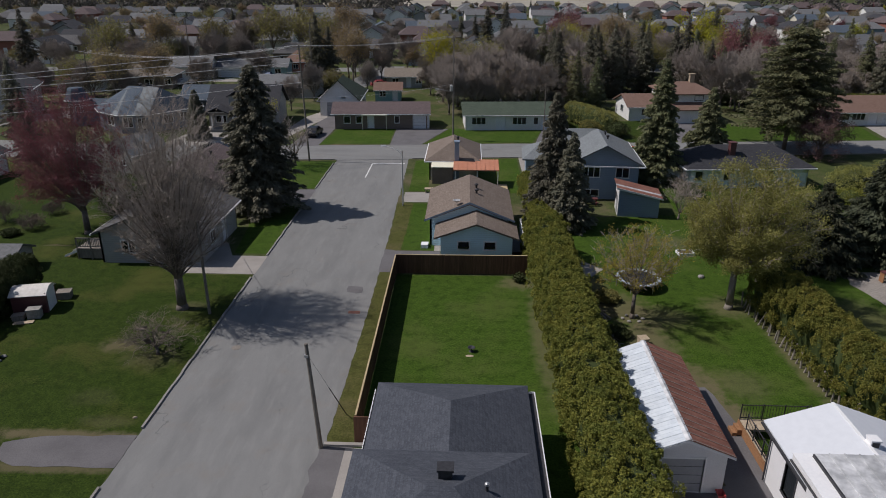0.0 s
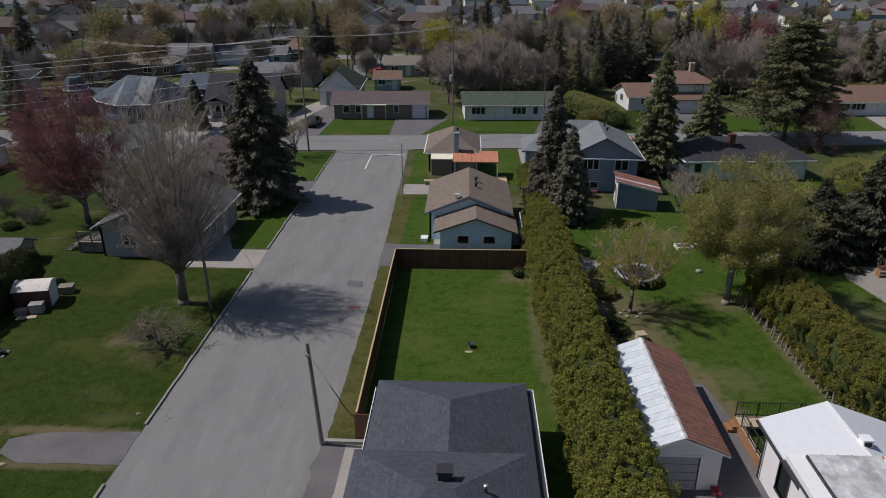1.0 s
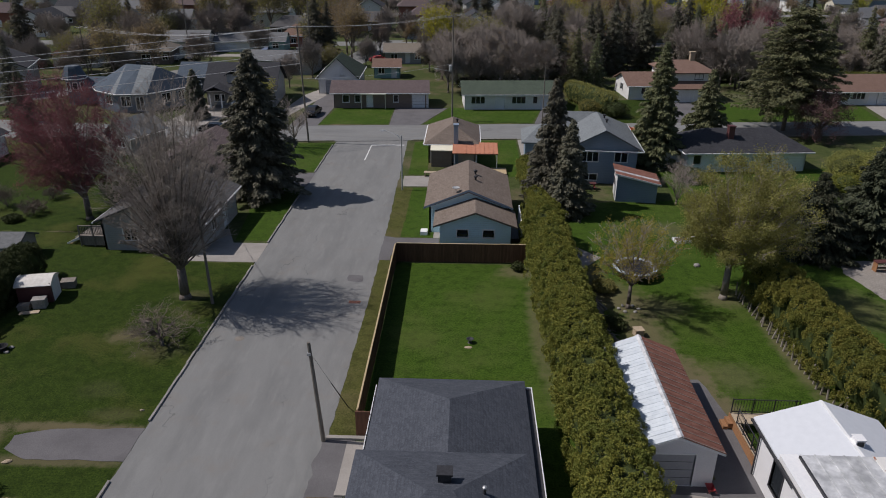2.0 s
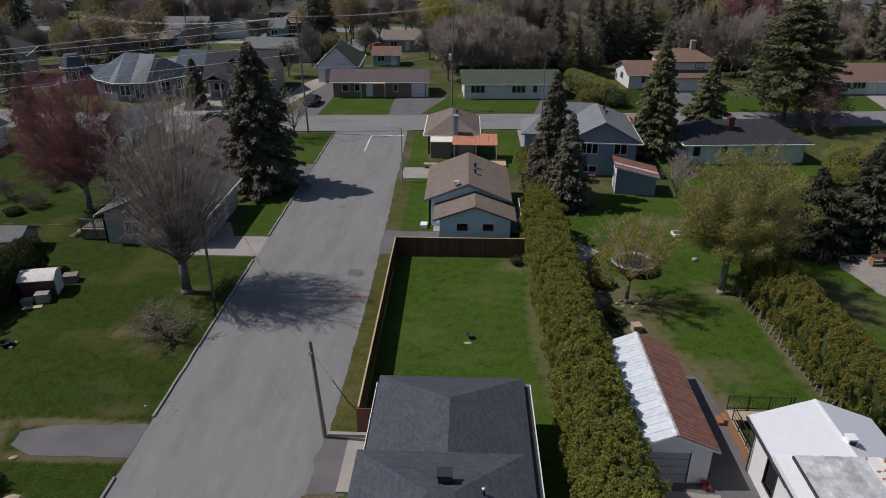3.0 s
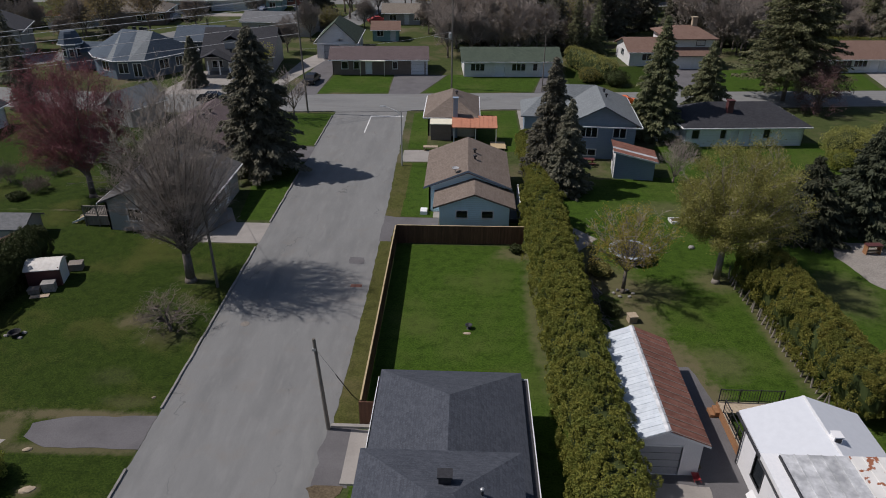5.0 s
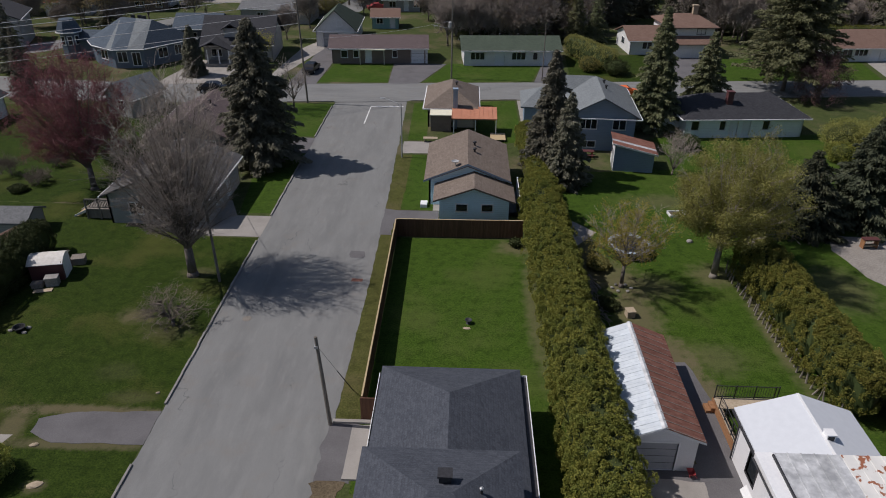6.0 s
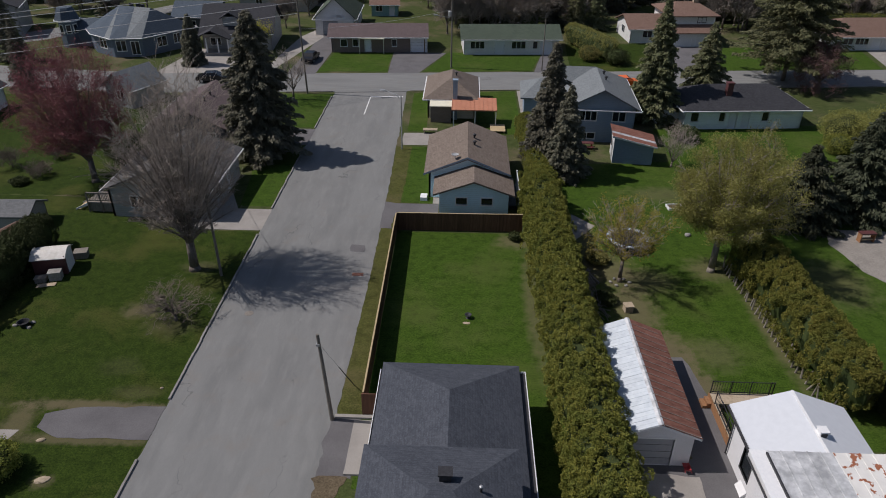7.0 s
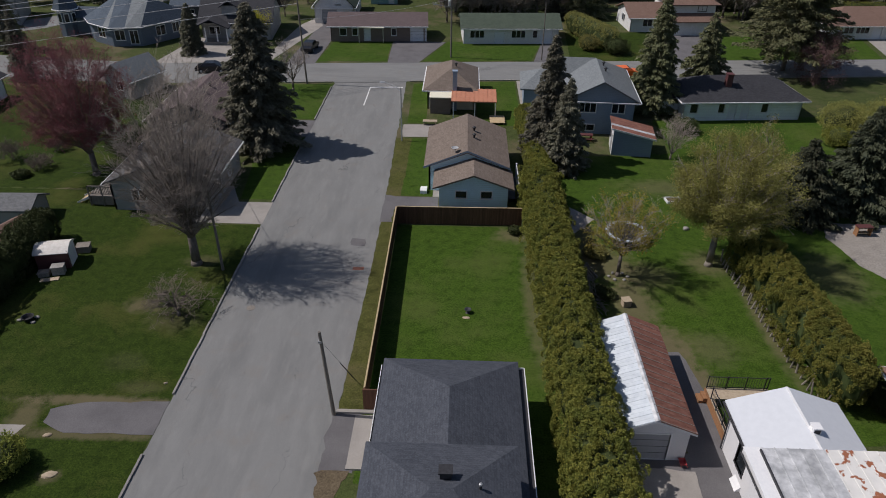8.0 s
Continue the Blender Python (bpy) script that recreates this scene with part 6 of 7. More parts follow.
# ---- poles, wires, street lamp ----
def utility_pole(label, x, y, height, lean=(0, 0), arm=None, r=0.13):
    p = thing("utility_pole", label, "pole", (x, y, 0))
    part("shaft", Shape().tube((0, 0, -0.2), (lean[0], lean[1], height), r, r * 0.7, 10), "wood_pole", p)
    if arm:
        a = math.radians(arm)
        for h in (0.25,):
            part("crossarm", Shape().tube((lean[0] - 1.1 * math.cos(a), lean[1] - 1.1 * math.sin(a), height - h), (lean[0] + 1.1 * math.cos(a), lean[1] + 1.1 * math.sin(a), height - h), 0.06, 0.06, 6), "wood_pole", p)
        for k in (-1, 0, 1):
            part("insulator", Shape().lathe([(0.05, 0), (0.07, 0.08), (0.03, 0.2)], 8, (lean[0] + k * math.cos(a), lean[1] + k * math.sin(a), height - 0.2)), "stone_grey", p)
    return p


stub = utility_pole("short leaning wooden pole at the parking pad", -7.62, 31.15, 6.35, (-0.42, 0.1), r=0.13)
part("bracket", Shape().box(-0.52, -0.32, -0.04, 0.2, 5.6, 5.75), "metal_pole", stub)
part("guy_wire", Shape().tube((-0.38, 0.1, 5.7), (0.86, 3.15, 0.0), 0.007, 0.007, 4), "metal_dark", stub)
part("guy_guard", Shape().tube((0.27, 1.7, 2.7), (0.86, 3.15, 0.0), 0.028, 0.03, 6), "metal_dark", stub)
utility_pole("wooden service pole beside the bare maple", -19.2, 46.7, 7.6, (-0.15, 0.1), r=0.12)
utility_pole("tall wooden utility pole at the crossing", -21.6, 92.9, 15.4, (-0.4, 0), 20)
tall = utility_pole("tall wooden utility pole across the street", -2.2, 106.6, 15.6, (0.0, 0), 10)
part("transformer", Shape().lathe([(0.22, 0), (0.26, 0.06), (0.26, 0.75), (0.1, 0.85)], 12, (-0.3, 0.0, 7.6)), "metal_pole", tall)
part("street_light_arm", Shape().tube((0, 0, 7.4), (-2.2, -0.5, 7.9), 0.04, 0.03, 6).box(-2.7, -2.1, -0.62, -0.4, 7.85, 7.98), "metal_pole", tall)
utility_pole("wooden utility pole beside the side street", -75.6, 139.0, 9.8, (0, 0), 60)
utility_pole("wooden utility pole between the houses", -66, 168, 14, (0, 0), 20)
utility_pole("slim pole before the green-roofed bungalow", 11.6, 106.0, 8.5, (0, 0), r=0.09)
utility_pole("wooden utility pole among the far houses", -33.5, 152, 14.5, (0, 0), 15)
lampp = thing("street_lamp", "grey metal street lamp at the roadside", "street lamp", (-7.0, 73.8, 0))
part("shaft", Shape().tube((0, 0, -0.1), (0, 0.1, 6.2), 0.09, 0.06, 8), "metal_pole", lampp)
part("arm", Shape().path([(0, 0.1, 5.7), (-0.5, 0.3, 6.2), (-1.8, 0.8, 6.5)], 0.035, 6), "metal_pole", lampp)
part("lamp_head", Shape().add([(-2.4, 0.9, 6.42), (-1.75, 0.7, 6.45), (-1.75, 0.95, 6.45), (-2.4, 1.12, 6.42), (-2.35, 0.95, 6.56), (-1.8, 0.75, 6.58), (-1.8, 0.9, 6.58), (-2.35, 1.05, 6.56)], [(3, 2, 1, 0), (4, 5, 6, 7), (0, 1, 5, 4), (1, 2, 6, 5), (2, 3, 7, 6), (3, 0, 4, 7)]), "metal_pole", lampp)


def wire(a, b, sag, r=0.014, n=12):
    a, b = Vector(a), Vector(b)
    pts = [a.lerp(b, i / n) - Vector((0, 0, sag * 4 * (i / n) * (1 - i / n))) for i in range(n + 1)]
    single("overhead_wire", Shape().path(pts, r, 4), "wire_metal", "thin pale overhead wire between poles", "wire", group="overhead wires")


wire((-19.3, 46.8, 7.5), (-23.4, 60, 3.0), 0.25, 0.02)
for k in (-1, 0, 1):
    wire((-75.6 + 0.5 * k, 139 + 0.9 * k, 9.7), (-22 + 0.9 * k, 92.9 + 0.3 * k, 15.3), 1.4)
    wire((-22 + 0.9 * k, 92.9 + 0.3 * k, 15.3), (-2.2 + k, 106.6 + 0.2 * k, 15.5), 0.5)
for a, b in ((11.2, 15.3), (12.0, 14.2), (11.2, 13.2), (10.0, 12.0), (8.4, 10.6)):
    wire((-110, 40, a), (-22, 92.9, b), 0.5, 0.028, 24)
utility_pole("wooden utility pole beyond the wide lawn", -110, 40, 12.5, (0, 0), 30)
wire((-22, 92.9, 8.6), (-2.2, 106.6, 8.6), 0.5, 0.014)

# ---- garden things ----
shed = thing("garden_shed", "maroon metal garden shed with white arched roof", "shed", (-32.7, 47.1, 0), 12)
part("wall", Shape().box(-1.35, 1.05, -1.0, 1.0, -0.05, 1.5).box(1.05, 1.1, -1.0, 1.0, -0.05, 1.62), "siding_maroon", shed)
arch = [(-1.12 + 2.24 * i / 8, 1.5 + 0.42 * math.sin(math.pi * i / 8)) for i in range(9)]
part("roof", Shape().add([(x, y, z) for x in (-1.45, 1.2) for y, z in arch] + [(x, y, z - 0.05) for x in (-1.45, 1.2) for y, z in arch], [(i, i + 9, i + 10, i + 1) for i in range(8)] + [(18 + i, 19 + i, 28 + i, 27 + i) for i in range(8)] + [(i, i + 1, i + 19, i + 18) for i in range(8)] + [(9 + i, 27 + i, 28 + i, 10 + i) for i in range(8)]), "metal_worn", shed)
part("gable", Shape().add([(1.08, y, z - 0.03) for y, z in arch] + [(1.12, y, z - 0.03) for y, z in arch], [tuple(range(9)), tuple(range(17, 8, -1))]), "trim_white", shed)
part("door", Shape().box(1.1, 1.14, -0.75, -0.01, 0.02, 1.48).box(1.1, 1.14, 0.01, 0.75, 0.02, 1.48), "door_white", shed, "white double shed door")
for x, y, w, d, h, m, l in ((-32.0, 45.6, 0.9, 0.7, 0.75, "stone_grey", "grey storage box beside the shed"), (-33.0, 45.2, 0.8, 0.6, 0.4, "wood_grey", "weathered wooden crate beside the shed"), (-31.6, 49.0, 1.0, 0.8, 0.6, "wood_grey", "stack of old boards beside the shed"), (-32.3, 44.6, 1.3, 0.4, 0.08, "stone_tan", "flat pale board lying in the grass")):
    single("storage_box", Shape().box(-w / 2, w / 2, -d / 2, d / 2, 0, h * 0.85).box(-w / 2 - 0.04, w / 2 + 0.04, -d / 2 - 0.04, d / 2 + 0.04, h * 0.85, h), m, l, "box", (x, y, 0), 15)
house("garden_shed", "small shed with red-brown roof and pale blue walls", (-37.5, 48.9, 0), (2.8, 3.0), 1.7, 0.7, "y", -20, "siding_teal", "shingle_rust", "trim_white", 0.25, (0, 0), [], gutters=False, category="shed")
house("garden_shed", "low shed with blue-grey roof behind the hedge", (-40.4, 54.4, 0), (4.6, 3.0), 1.5, 0.7, "x", 2, "siding_grey", "shingle_grey", "trim_white", 0.25, (0, 0), [], gutters=False, category="shed")
fp = thing("fire_pit", "blackened fire pit with stones on the lawn", "fire pit", (-31.2, 39.5, 0))
part("bowl", Shape().lathe([(0.25, 0), (0.42, 0.3), (0.45, 0.34), (0.38, 0.34), (0.2, 0.1)], 12), "plastic_black", fp)
for i in range(4):
    part("stone", Shape().lump((0.6 * math.cos(i * 1.3 - 0.6), 0.5 * math.sin(i * 1.3 - 0.6), 0.06), (0.22, 0.15, 0.09), i, 8, 4), "stone_grey", fp)
for x, y, s in ((-22.6, 25.9, 1.0), (-24.2, 28.75, 0.6), (-18.9, 33.4, 0.3)):
    single("garden_stone", Shape().lump((0, 0, 0.03), (0.45 * s, 0.25 * s, 0.09), int(y), 9, 5), "stone_tan", "flat tan stone lying in the lawn", "stone", (x, y, 0), 20)
lt = thing("garden_ornament", "small dark metal bird bath on the lawn", "bird bath", (0.55, 41.9, 0))
lt.scale = (0.75, 0.75, 0.7)
part("bowl", Shape().lathe([(0.08, 0.28), (0.34, 0.42), (0.36, 0.46), (0.3, 0.46), (0.1, 0.36)], 14), "metal_dark", lt)
part("foot", Shape().lathe([(0.24, 0), (0.2, 0.04), (0.06, 0.1), (0.06, 0.3)], 12), "metal_dark", lt)
single("stone_plate", Shape().lump((0.05, -0.75, 0.02), (0.3, 0.16, 0.04), 3, 8, 4), "stone_tan", "flat stone set in the lawn", "stone", (0.4, 42.0, 0))
bush("shrub", "low dark shrub at the fence", (4.6, 53.6, 0), (0.55, 0.5, 0.4), 21, "leaf_dark", 500, 0.09)

# trampoline
tr = thing("trampoline", "round trampoline with pale blue pad", "trampoline", (14.3, 53.2, 0))
part("mat", Shape().lathe([(1.5, 0.78), (1.5, 0.8)], 24), "plastic_black", tr)
n = 28
ring_v = [(r * math.cos(2 * math.pi * i / n), r * math.sin(2 * math.pi * i / n), z) for r, z in ((1.48, 0.80), (1.82, 0.84), (1.84, 0.78), (1.48, 0.76)) for i in range(n)]
part("pad", Shape().add(ring_v, [(k * n + i, k * n + (i + 1) % n, ((k + 1) % 4) * n + (i + 1) % n, ((k + 1) % 4) * n + i) for k in range(4) for i in range(n)]), "pad_blue", tr, "pale blue-grey padded ring")
for i in range(6):
    a = math.pi * i / 3
    part("leg", Shape().tube((1.75 * math.cos(a), 1.75 * math.sin(a), 0.8), (1.75 * math.cos(a), 1.75 * math.sin(a), 0), 0.03, 0.03, 6), "metal_pole", tr)

# lean-to garden shed with rusty roof
ls = thing("garden_shed", "slate-blue lean-to shed with rusty sheet roof", "shed", (18.4, 72.6, 0), -6)
part("wall", Shape().add([(-2.1, -1.6, 0), (2.1, -1.6, 0), (2.1, 1.6, 0), (-2.1, 1.6, 0), (-2.1, -1.6, 3.1), (2.1, -1.6, 2.2), (2.1, 1.6, 2.2), (-2.1, 1.6, 3.1)], [(3, 2, 1, 0), (4, 5, 6, 7), (0, 1, 5, 4), (1, 2, 6, 5), (2, 3, 7, 6), (3, 0, 4, 7)]), "siding_slate_blue", ls)
for i in range(7):
    y = -1.95 + 0.56 * i
    part("roof_sheet", Shape().add([(-2.4, y, 3.22), (2.4, y, 2.2), (2.4, y + 0.55, 2.2), (-2.4, y + 0.55, 3.22), (-2.4, y, 3.16), (2.4, y, 2.14), (2.4, y + 0.55, 2.14), (-2.4, y + 0.55, 3.16)], [(0, 1, 2, 3), (7, 6, 5, 4), (0, 4, 5, 1), (1, 5, 6, 2), (2, 6, 7, 3), (3, 7, 4, 0)]), "metal_galv" if i == 2 else "metal_rust", ls)
part("fascia", Shape().add([(-2.42, -2.0, 3.24), (2.42, -2.0, 2.22), (2.42, -2.0, 2.05), (-2.42, -2.0, 3.05), (-2.42, -1.96, 3.24), (2.42, -1.96, 2.22), (2.42, -1.96, 2.05), (-2.42, -1.96, 3.05)], [(0, 1, 2, 3), (7, 6, 5, 4), (2, 6, 7, 3), (0, 4, 5, 1)]), "trim_white", ls)
part("side_cladding", Shape().box(-2.125, -2.1, -1.6, 1.6, 0.02, 3.0), "siding_white", ls)
part("door", Shape().box(-2.17, -2.125, -0.9, 0.1, 0.05, 2.1), "door_grey", ls)
part("window", Shape().box(-2.16, -2.125, 0.5, 1.3, 1.2, 2.0), "trim_dark", ls)

# small things behind the hedge and on the lawn
sb = thing("sandbox", "small white wooden planting frame", "planter", (20.3, 60.6, 0), 6)
for x0, x1, y0, y1 in ((-0.75, 0.75, -0.5, -0.42), (-0.75, 0.75, 0.42, 0.5), (-0.75, -0.67, -0.42, 0.42), (0.67, 0.75, -0.42, 0.42)):
    part("board", Shape().box(x0, x1, y0, y1, 0, 0.25), "trim_white", sb)
part("soil", Shape().box(-0.67, 0.67, -0.42, 0.42, 0, 0.15), "dry_bed", sb)
single("garden_stone", Shape().lump((0, 0, 0.1), (0.3, 0.25, 0.16), 5, 9, 5), "stone_grey", "pale stone on the garden lawn", "stone", (20.1, 55.2, 0))
single("garden_stone", Shape().lump((0, 0, 0.05), (0.3, 0.2, 0.1), 6, 9, 5), "trim_white", "white paving stone on the garden lawn", "stone", (21.7, 61.5, 0))
single("tarp_cover", Shape().lump((0, 0, 0.6), (1.3, 0.9, 0.95), 12, 14, 8, 0.2), "tarp_dark", "dark tarpaulin over stored goods", "tarpaulin", (10.0, 39.3, 0), smooth=True)
single("tarp_cover", Shape().lump((0, 0, 0.45), (0.9, 0.75, 0.75), 13, 14, 8, 0.2), "tarp_dark", "dark tarpaulin over stored goods", "tarpaulin", (11.9, 39.2, 0), smooth=True)
single("storage_box", Shape().box(-0.3, 0.3, -0.3, 0.3, 0, 0.5).box(-0.34, 0.34, -0.34, 0.34, 0.5, 0.56), "stone_tan", "small box standing on the lawn", "box", (12.5, 43.4, 0), 10)
for i in range(6):
    single("timber", Shape().box(-0.06, 0.06, -1.3, 1.3, 0, 0.1), "wood_grey", "weathered timber piled beside the hedge", "timber", (10.1 + 0.14 * (i % 3), 47.6 + 0.1 * i, 0.1 * (i // 3)), 8 * (i - 2), group="timber pile")
for i in range(6):
    a = i * 1.05
    single("garden_stone", Shape().lump((0, 0, 0.08), (0.17, 0.13, 0.09), 30 + i, 8, 4), "stone_grey", "pale stone ringing the tree's foot", "stone", (12.62 + 0.75 * math.cos(a), 47.2 + 0.55 * math.sin(a), 0), 40 * i, group="stones round the tree")
heap = thing("brush_heap", "heap of grey cut branches beside the hedge", "brushwood", (10.1, 45.4, 0), 4)
pick = random.Random(9)
for i in range(90):
    x, y = pick.uniform(-0.45, 0.45), pick.uniform(-3.2, 3.2)
    a, ln = pick.uniform(0, math.pi), pick.uniform(0.6, 1.7)
    z = pick.uniform(0.05, 0.75) * (1 - abs(x) * 1.2)
    part("branch", Shape().tube((x - 0.3 * ln * math.cos(a), y - 0.5 * ln * math.sin(a), max(z + pick.uniform(-0.15, 0.15), 0.03)), (x + 0.3 * ln * math.cos(a), y + 0.5 * ln * math.sin(a), max(z + pick.uniform(-0.15, 0.15), 0.03)), 0.03, 0.018, 4), "wood_grey", heap)
pb = thing("picnic_table", "dark red-brown garden table behind the slate-blue house", "table", (13.8, 75.2, 0))
part("tabletop", Shape().box(-0.9, 0.9, -0.35, 0.35, 0.68, 0.74), "siding_maroon", pb)
for s in (-1, 1):
    part("bench", Shape().box(-0.9, 0.9, s * 0.7 - 0.13, s * 0.7 + 0.13, 0.4, 0.45), "siding_maroon", pb)
    part("leg", Shape().box(s * 0.7 - 0.04, s * 0.7 + 0.04, -0.75, 0.75, 0.32, 0.4).box(s * 0.7 - 0.04, s * 0.7 + 0.04, -0.3, 0.3, 0, 0.68), "paint_red", pb)
bn = thing("garden_swing", "wooden garden seat with maroon canopy on gravel", "bench", (35.6, 55.0, 0), 5)
bn.scale = (0.62, 0.62, 0.62)
part("canopy", Shape().box(-1.1, 1.1, -0.5, 0.5, 1.35, 1.5), "siding_maroon", bn)
for x in (-1.0, 1.0):
    part("leg", Shape().box(x - 0.05, x + 0.05, -0.45, 0.45, 0, 1.35), "wood_orange", bn)
part("seat", Shape().box(-0.95, 0.95, -0.3, 0.3, 0.42, 0.5), "wood_raw", bn)
house("house", "brick bungalow with brown hip roof behind the hedge", (31.6, 29.0, 0), (10, 9), 2.7, 1.8, "x", 0, "brick_red", "shingle_rust", "trim_white", 0.6, (3, 3), [W("w", 4)])


def car(label, x, y, turn, paint, group="parked cars"):
    c = thing("car", label, "car", (x, y, 0.02), turn, group)
    prof = [(-2.2, 0.35), (-2.25, 0.75), (-2.1, 0.92), (-1.45, 1.0), (-0.95, 1.42), (0.45, 1.45), (1.15, 1.02), (2.0, 0.86), (2.2, 0.7), (2.22, 0.35)]
    nn = len(prof)
    v = []
    for yy, kk in ((-0.86, 0), (0.86, 0)):
        v += [(px, yy * (0.82 if pz > 1.1 else 1.0), pz) for px, pz in prof]
    part("body", Shape().add(v, [tuple(range(nn)), tuple(range(2 * nn - 1, nn - 1, -1))] + [(i, i + nn, (i + 1) % nn + nn, (i + 1) % nn) for i in range(nn)]), paint, c)
    part("windscreen", Shape().add([(0.5, -0.66, 1.43), (1.12, -0.76, 1.06), (1.12, 0.76, 1.06), (0.5, 0.66, 1.43), (0.53, -0.66, 1.46), (1.15, -0.76, 1.09), (1.15, 0.76, 1.09), (0.53, 0.66, 1.46)], [(4, 5, 6, 7), (0, 1, 5, 4), (2, 3, 7, 6), (1, 2, 6, 5), (3, 0, 4, 7)]), "window_glass", c)
    for s in (-1, 1):
        part("side_window", Shape().add([(-1.2, s * 0.83, 1.05), (0.95, s * 0.83, 1.05), (0.4, s * 0.735, 1.38), (-0.85, s * 0.735, 1.38)], [(0, 1, 2, 3)]), "window_glass", c)
        for px in (-1.4, 1.4):
            wl = part("wheel", Shape().tube((px, s * 0.66, 0.32), (px, s * 0.88, 0.32), 0.32, 0.32, 14), "rubber", c)
            part("rim", Shape().tube((px, s * 0.86, 0.32), (px, s * 0.895, 0.32), 0.2, 0.19, 12), "metal_pole", wl)
    return c


car("bright orange car parked by the cross street", 22.6, 98.9, 8, "paint_orange")
car("black car parked on the concrete forecourt", -36.0, 97.2, 5, "paint_black")
car("dark car parked beside the lane", -24.3, 109.0, 85, "paint_black")
for x, y, t, p, l in ((-66, 160.5, 85, "paint_silver", "silver car parked before the white house"), (-62.5, 160.5, 88, "paint_black", "black car parked before the white house"), (-20, 161, 20, "paint_red", "red car parked on a driveway"), (-49, 174, 80, "paint_blue", "blue car parked on a driveway")):
    car(l, x, y, t, p)

# ---- hedges ----
hedge("hedge", "tall yellow-green cedar hedge along the lawn", ((7.45, 19.5), (7.0, 61.5)), 3.1, 4.1, 3, per_metre=7200)
hedge("hedge", "narrow clipped cedar hedge beyond the fence", ((7.6, 61.0), (7.3, 81.0)), 2.0, 2.3, 4, per_metre=3000)
hedge("hedge", "thick cedar hedge with bare pale stems", ((24.1, 32.2), (23.0, 50.5)), 2.9, 3.5, 5, per_metre=6800, stems=1)
hedge("hedge", "dark clipped hedge beside the shed", ((-35.4, 51.5), (-35.6, 35.5)), 2.5, 2.9, 6, "leaf_dark", 3600)
hedge("hedge", "ragged olive hedge row beside the lawn", ((17.6, 124.0), (23.4, 111.0)), 2.7, 3.3, 8, "leaf_olive", 1500)
hedge("hedge", "clipped hedge behind the white bungalow", ((64, 134), (92, 136)), 2.5, 3.2, 7, "leaf_cedar", 500)

# ---- trees near the street ----
fan_tree("bare_maple", "large leafless maple with dense grey twigs", (-21.6, 47.5, 0), 11, 15.7, (4.7, 4.7, 7.0), 2.6, 0.36, 96, 21, low=0.6, thin=0.0135, fine=2)
fan_tree("red_maple", "maple with dark red spring buds", (-37.2, 63.4, 0), 12, 14.0, (5.7, 5.5, 6.4), 2.4, 0.3, 78, 24, "bark", "twig_red", "bud_red", 70000, 0.06, 0.2, (-0.6, 0), low=0.55, clumps=5000)
broad_tree("shrub_tree", "low spreading leafless shrub tree", (-20.6, 40.6, 0), 13, 2.6, 5.8, "bark", "twig_brown", limbs=8, levels=5, spread=1.2, trunk_r=0.1, fork=0.14, upward=0.08, thin=0.005, kids=(3, 4))
fan_tree("apple_tree", "small yellow-green tree beside the trampoline", (12.6, 47.4, 0), 14, 7.2, (3.5, 3.4, 2.7), 2.0, 0.15, 34, 12, "bark", "twig_grey", "leaf_gold", 9000, 0.065, 0.2, low=0.3, clumps=420)
fan_tree("garden_tree", "tall garden tree with yellow-green spring leaves", (20.4, 49.3, 0), 25, 11.2, (4.8, 4.7, 4.6), 3.0, 0.26, 46, 14, "bark_pale", "twig_grey", "leaf_spring", 90000, 0.068, 0.27, (0.6, 0.4), low=0.55, clumps=1100)
broad_tree("garden_tree", "small tree with sparse olive leaves", (24.6, 54.5, 0), 16, 9.5, 7.5, "bark", "twig_grey", "leaf_spring", 20000, 0.07, 0.28, clumps=420, limbs=5, levels=5, spread=0.55, trunk_r=0.2)
spruce("spruce", "tall dark spruce beside the street", (-22.1, 71.4, 0), 31, 15.6, 8.4, "needle_dark", 1.35, 0.10, shape=0.62)
spruce("spruce", "narrow spruce beside the hedge", (8.9, 70.2, 0), 32, 13.3, 6.2, "needle_dark", 1.3, 0.04, shape=0.75)
spruce("spruce", "spruce beside the lean-to shed", (10.4, 67.3, 0), 33, 9.8, 5.4, "needle_dark", 1.2, 0.04, shape=0.75)
spruce("spruce", "tall spruce between two houses", (23.4, 85.2, 0), 34, 15.0, 7.4, "needle_green", 1.25, 0.05)
spruce("spruce", "spruce at the cross street", (31.8, 92.5, 0), 35, 10.8, 7.2, "needle_green", 1.1, 0.08)
spruce("pine", "large spreading pine at the cross street", (46.8, 103.2, 0), 36, 17.6, 15.5, "needle_green", 0.95, 0.16, shape=0.45, droop=-0.05)
spruce("spruce", "broad dark spruce at the gravel terrace", (31.0, 58.5, 0), 37, 7.6, 8.5, "needle_deep", 1.2, 0.02)
spruce("spruce", "broad dark spruce at the gravel terrace", (37.0, 60.5, 0), 38, 10.0, 9.0, "needle_deep", 1.2, 0.02)
spruce("spruce", "low dark spruce behind the garden tree", (26.8, 60.5, 0), 39, 6.5, 7.0, "needle_deep", 1.2, 0.02)
spruce("cypress", "clipped dark columnar cedar at the forecourt", (-41.6, 105.6, 0), 40, 7.4, 3.2, "needle_dark", 2.4, 0.01, shape=0.6, droop=0.02)
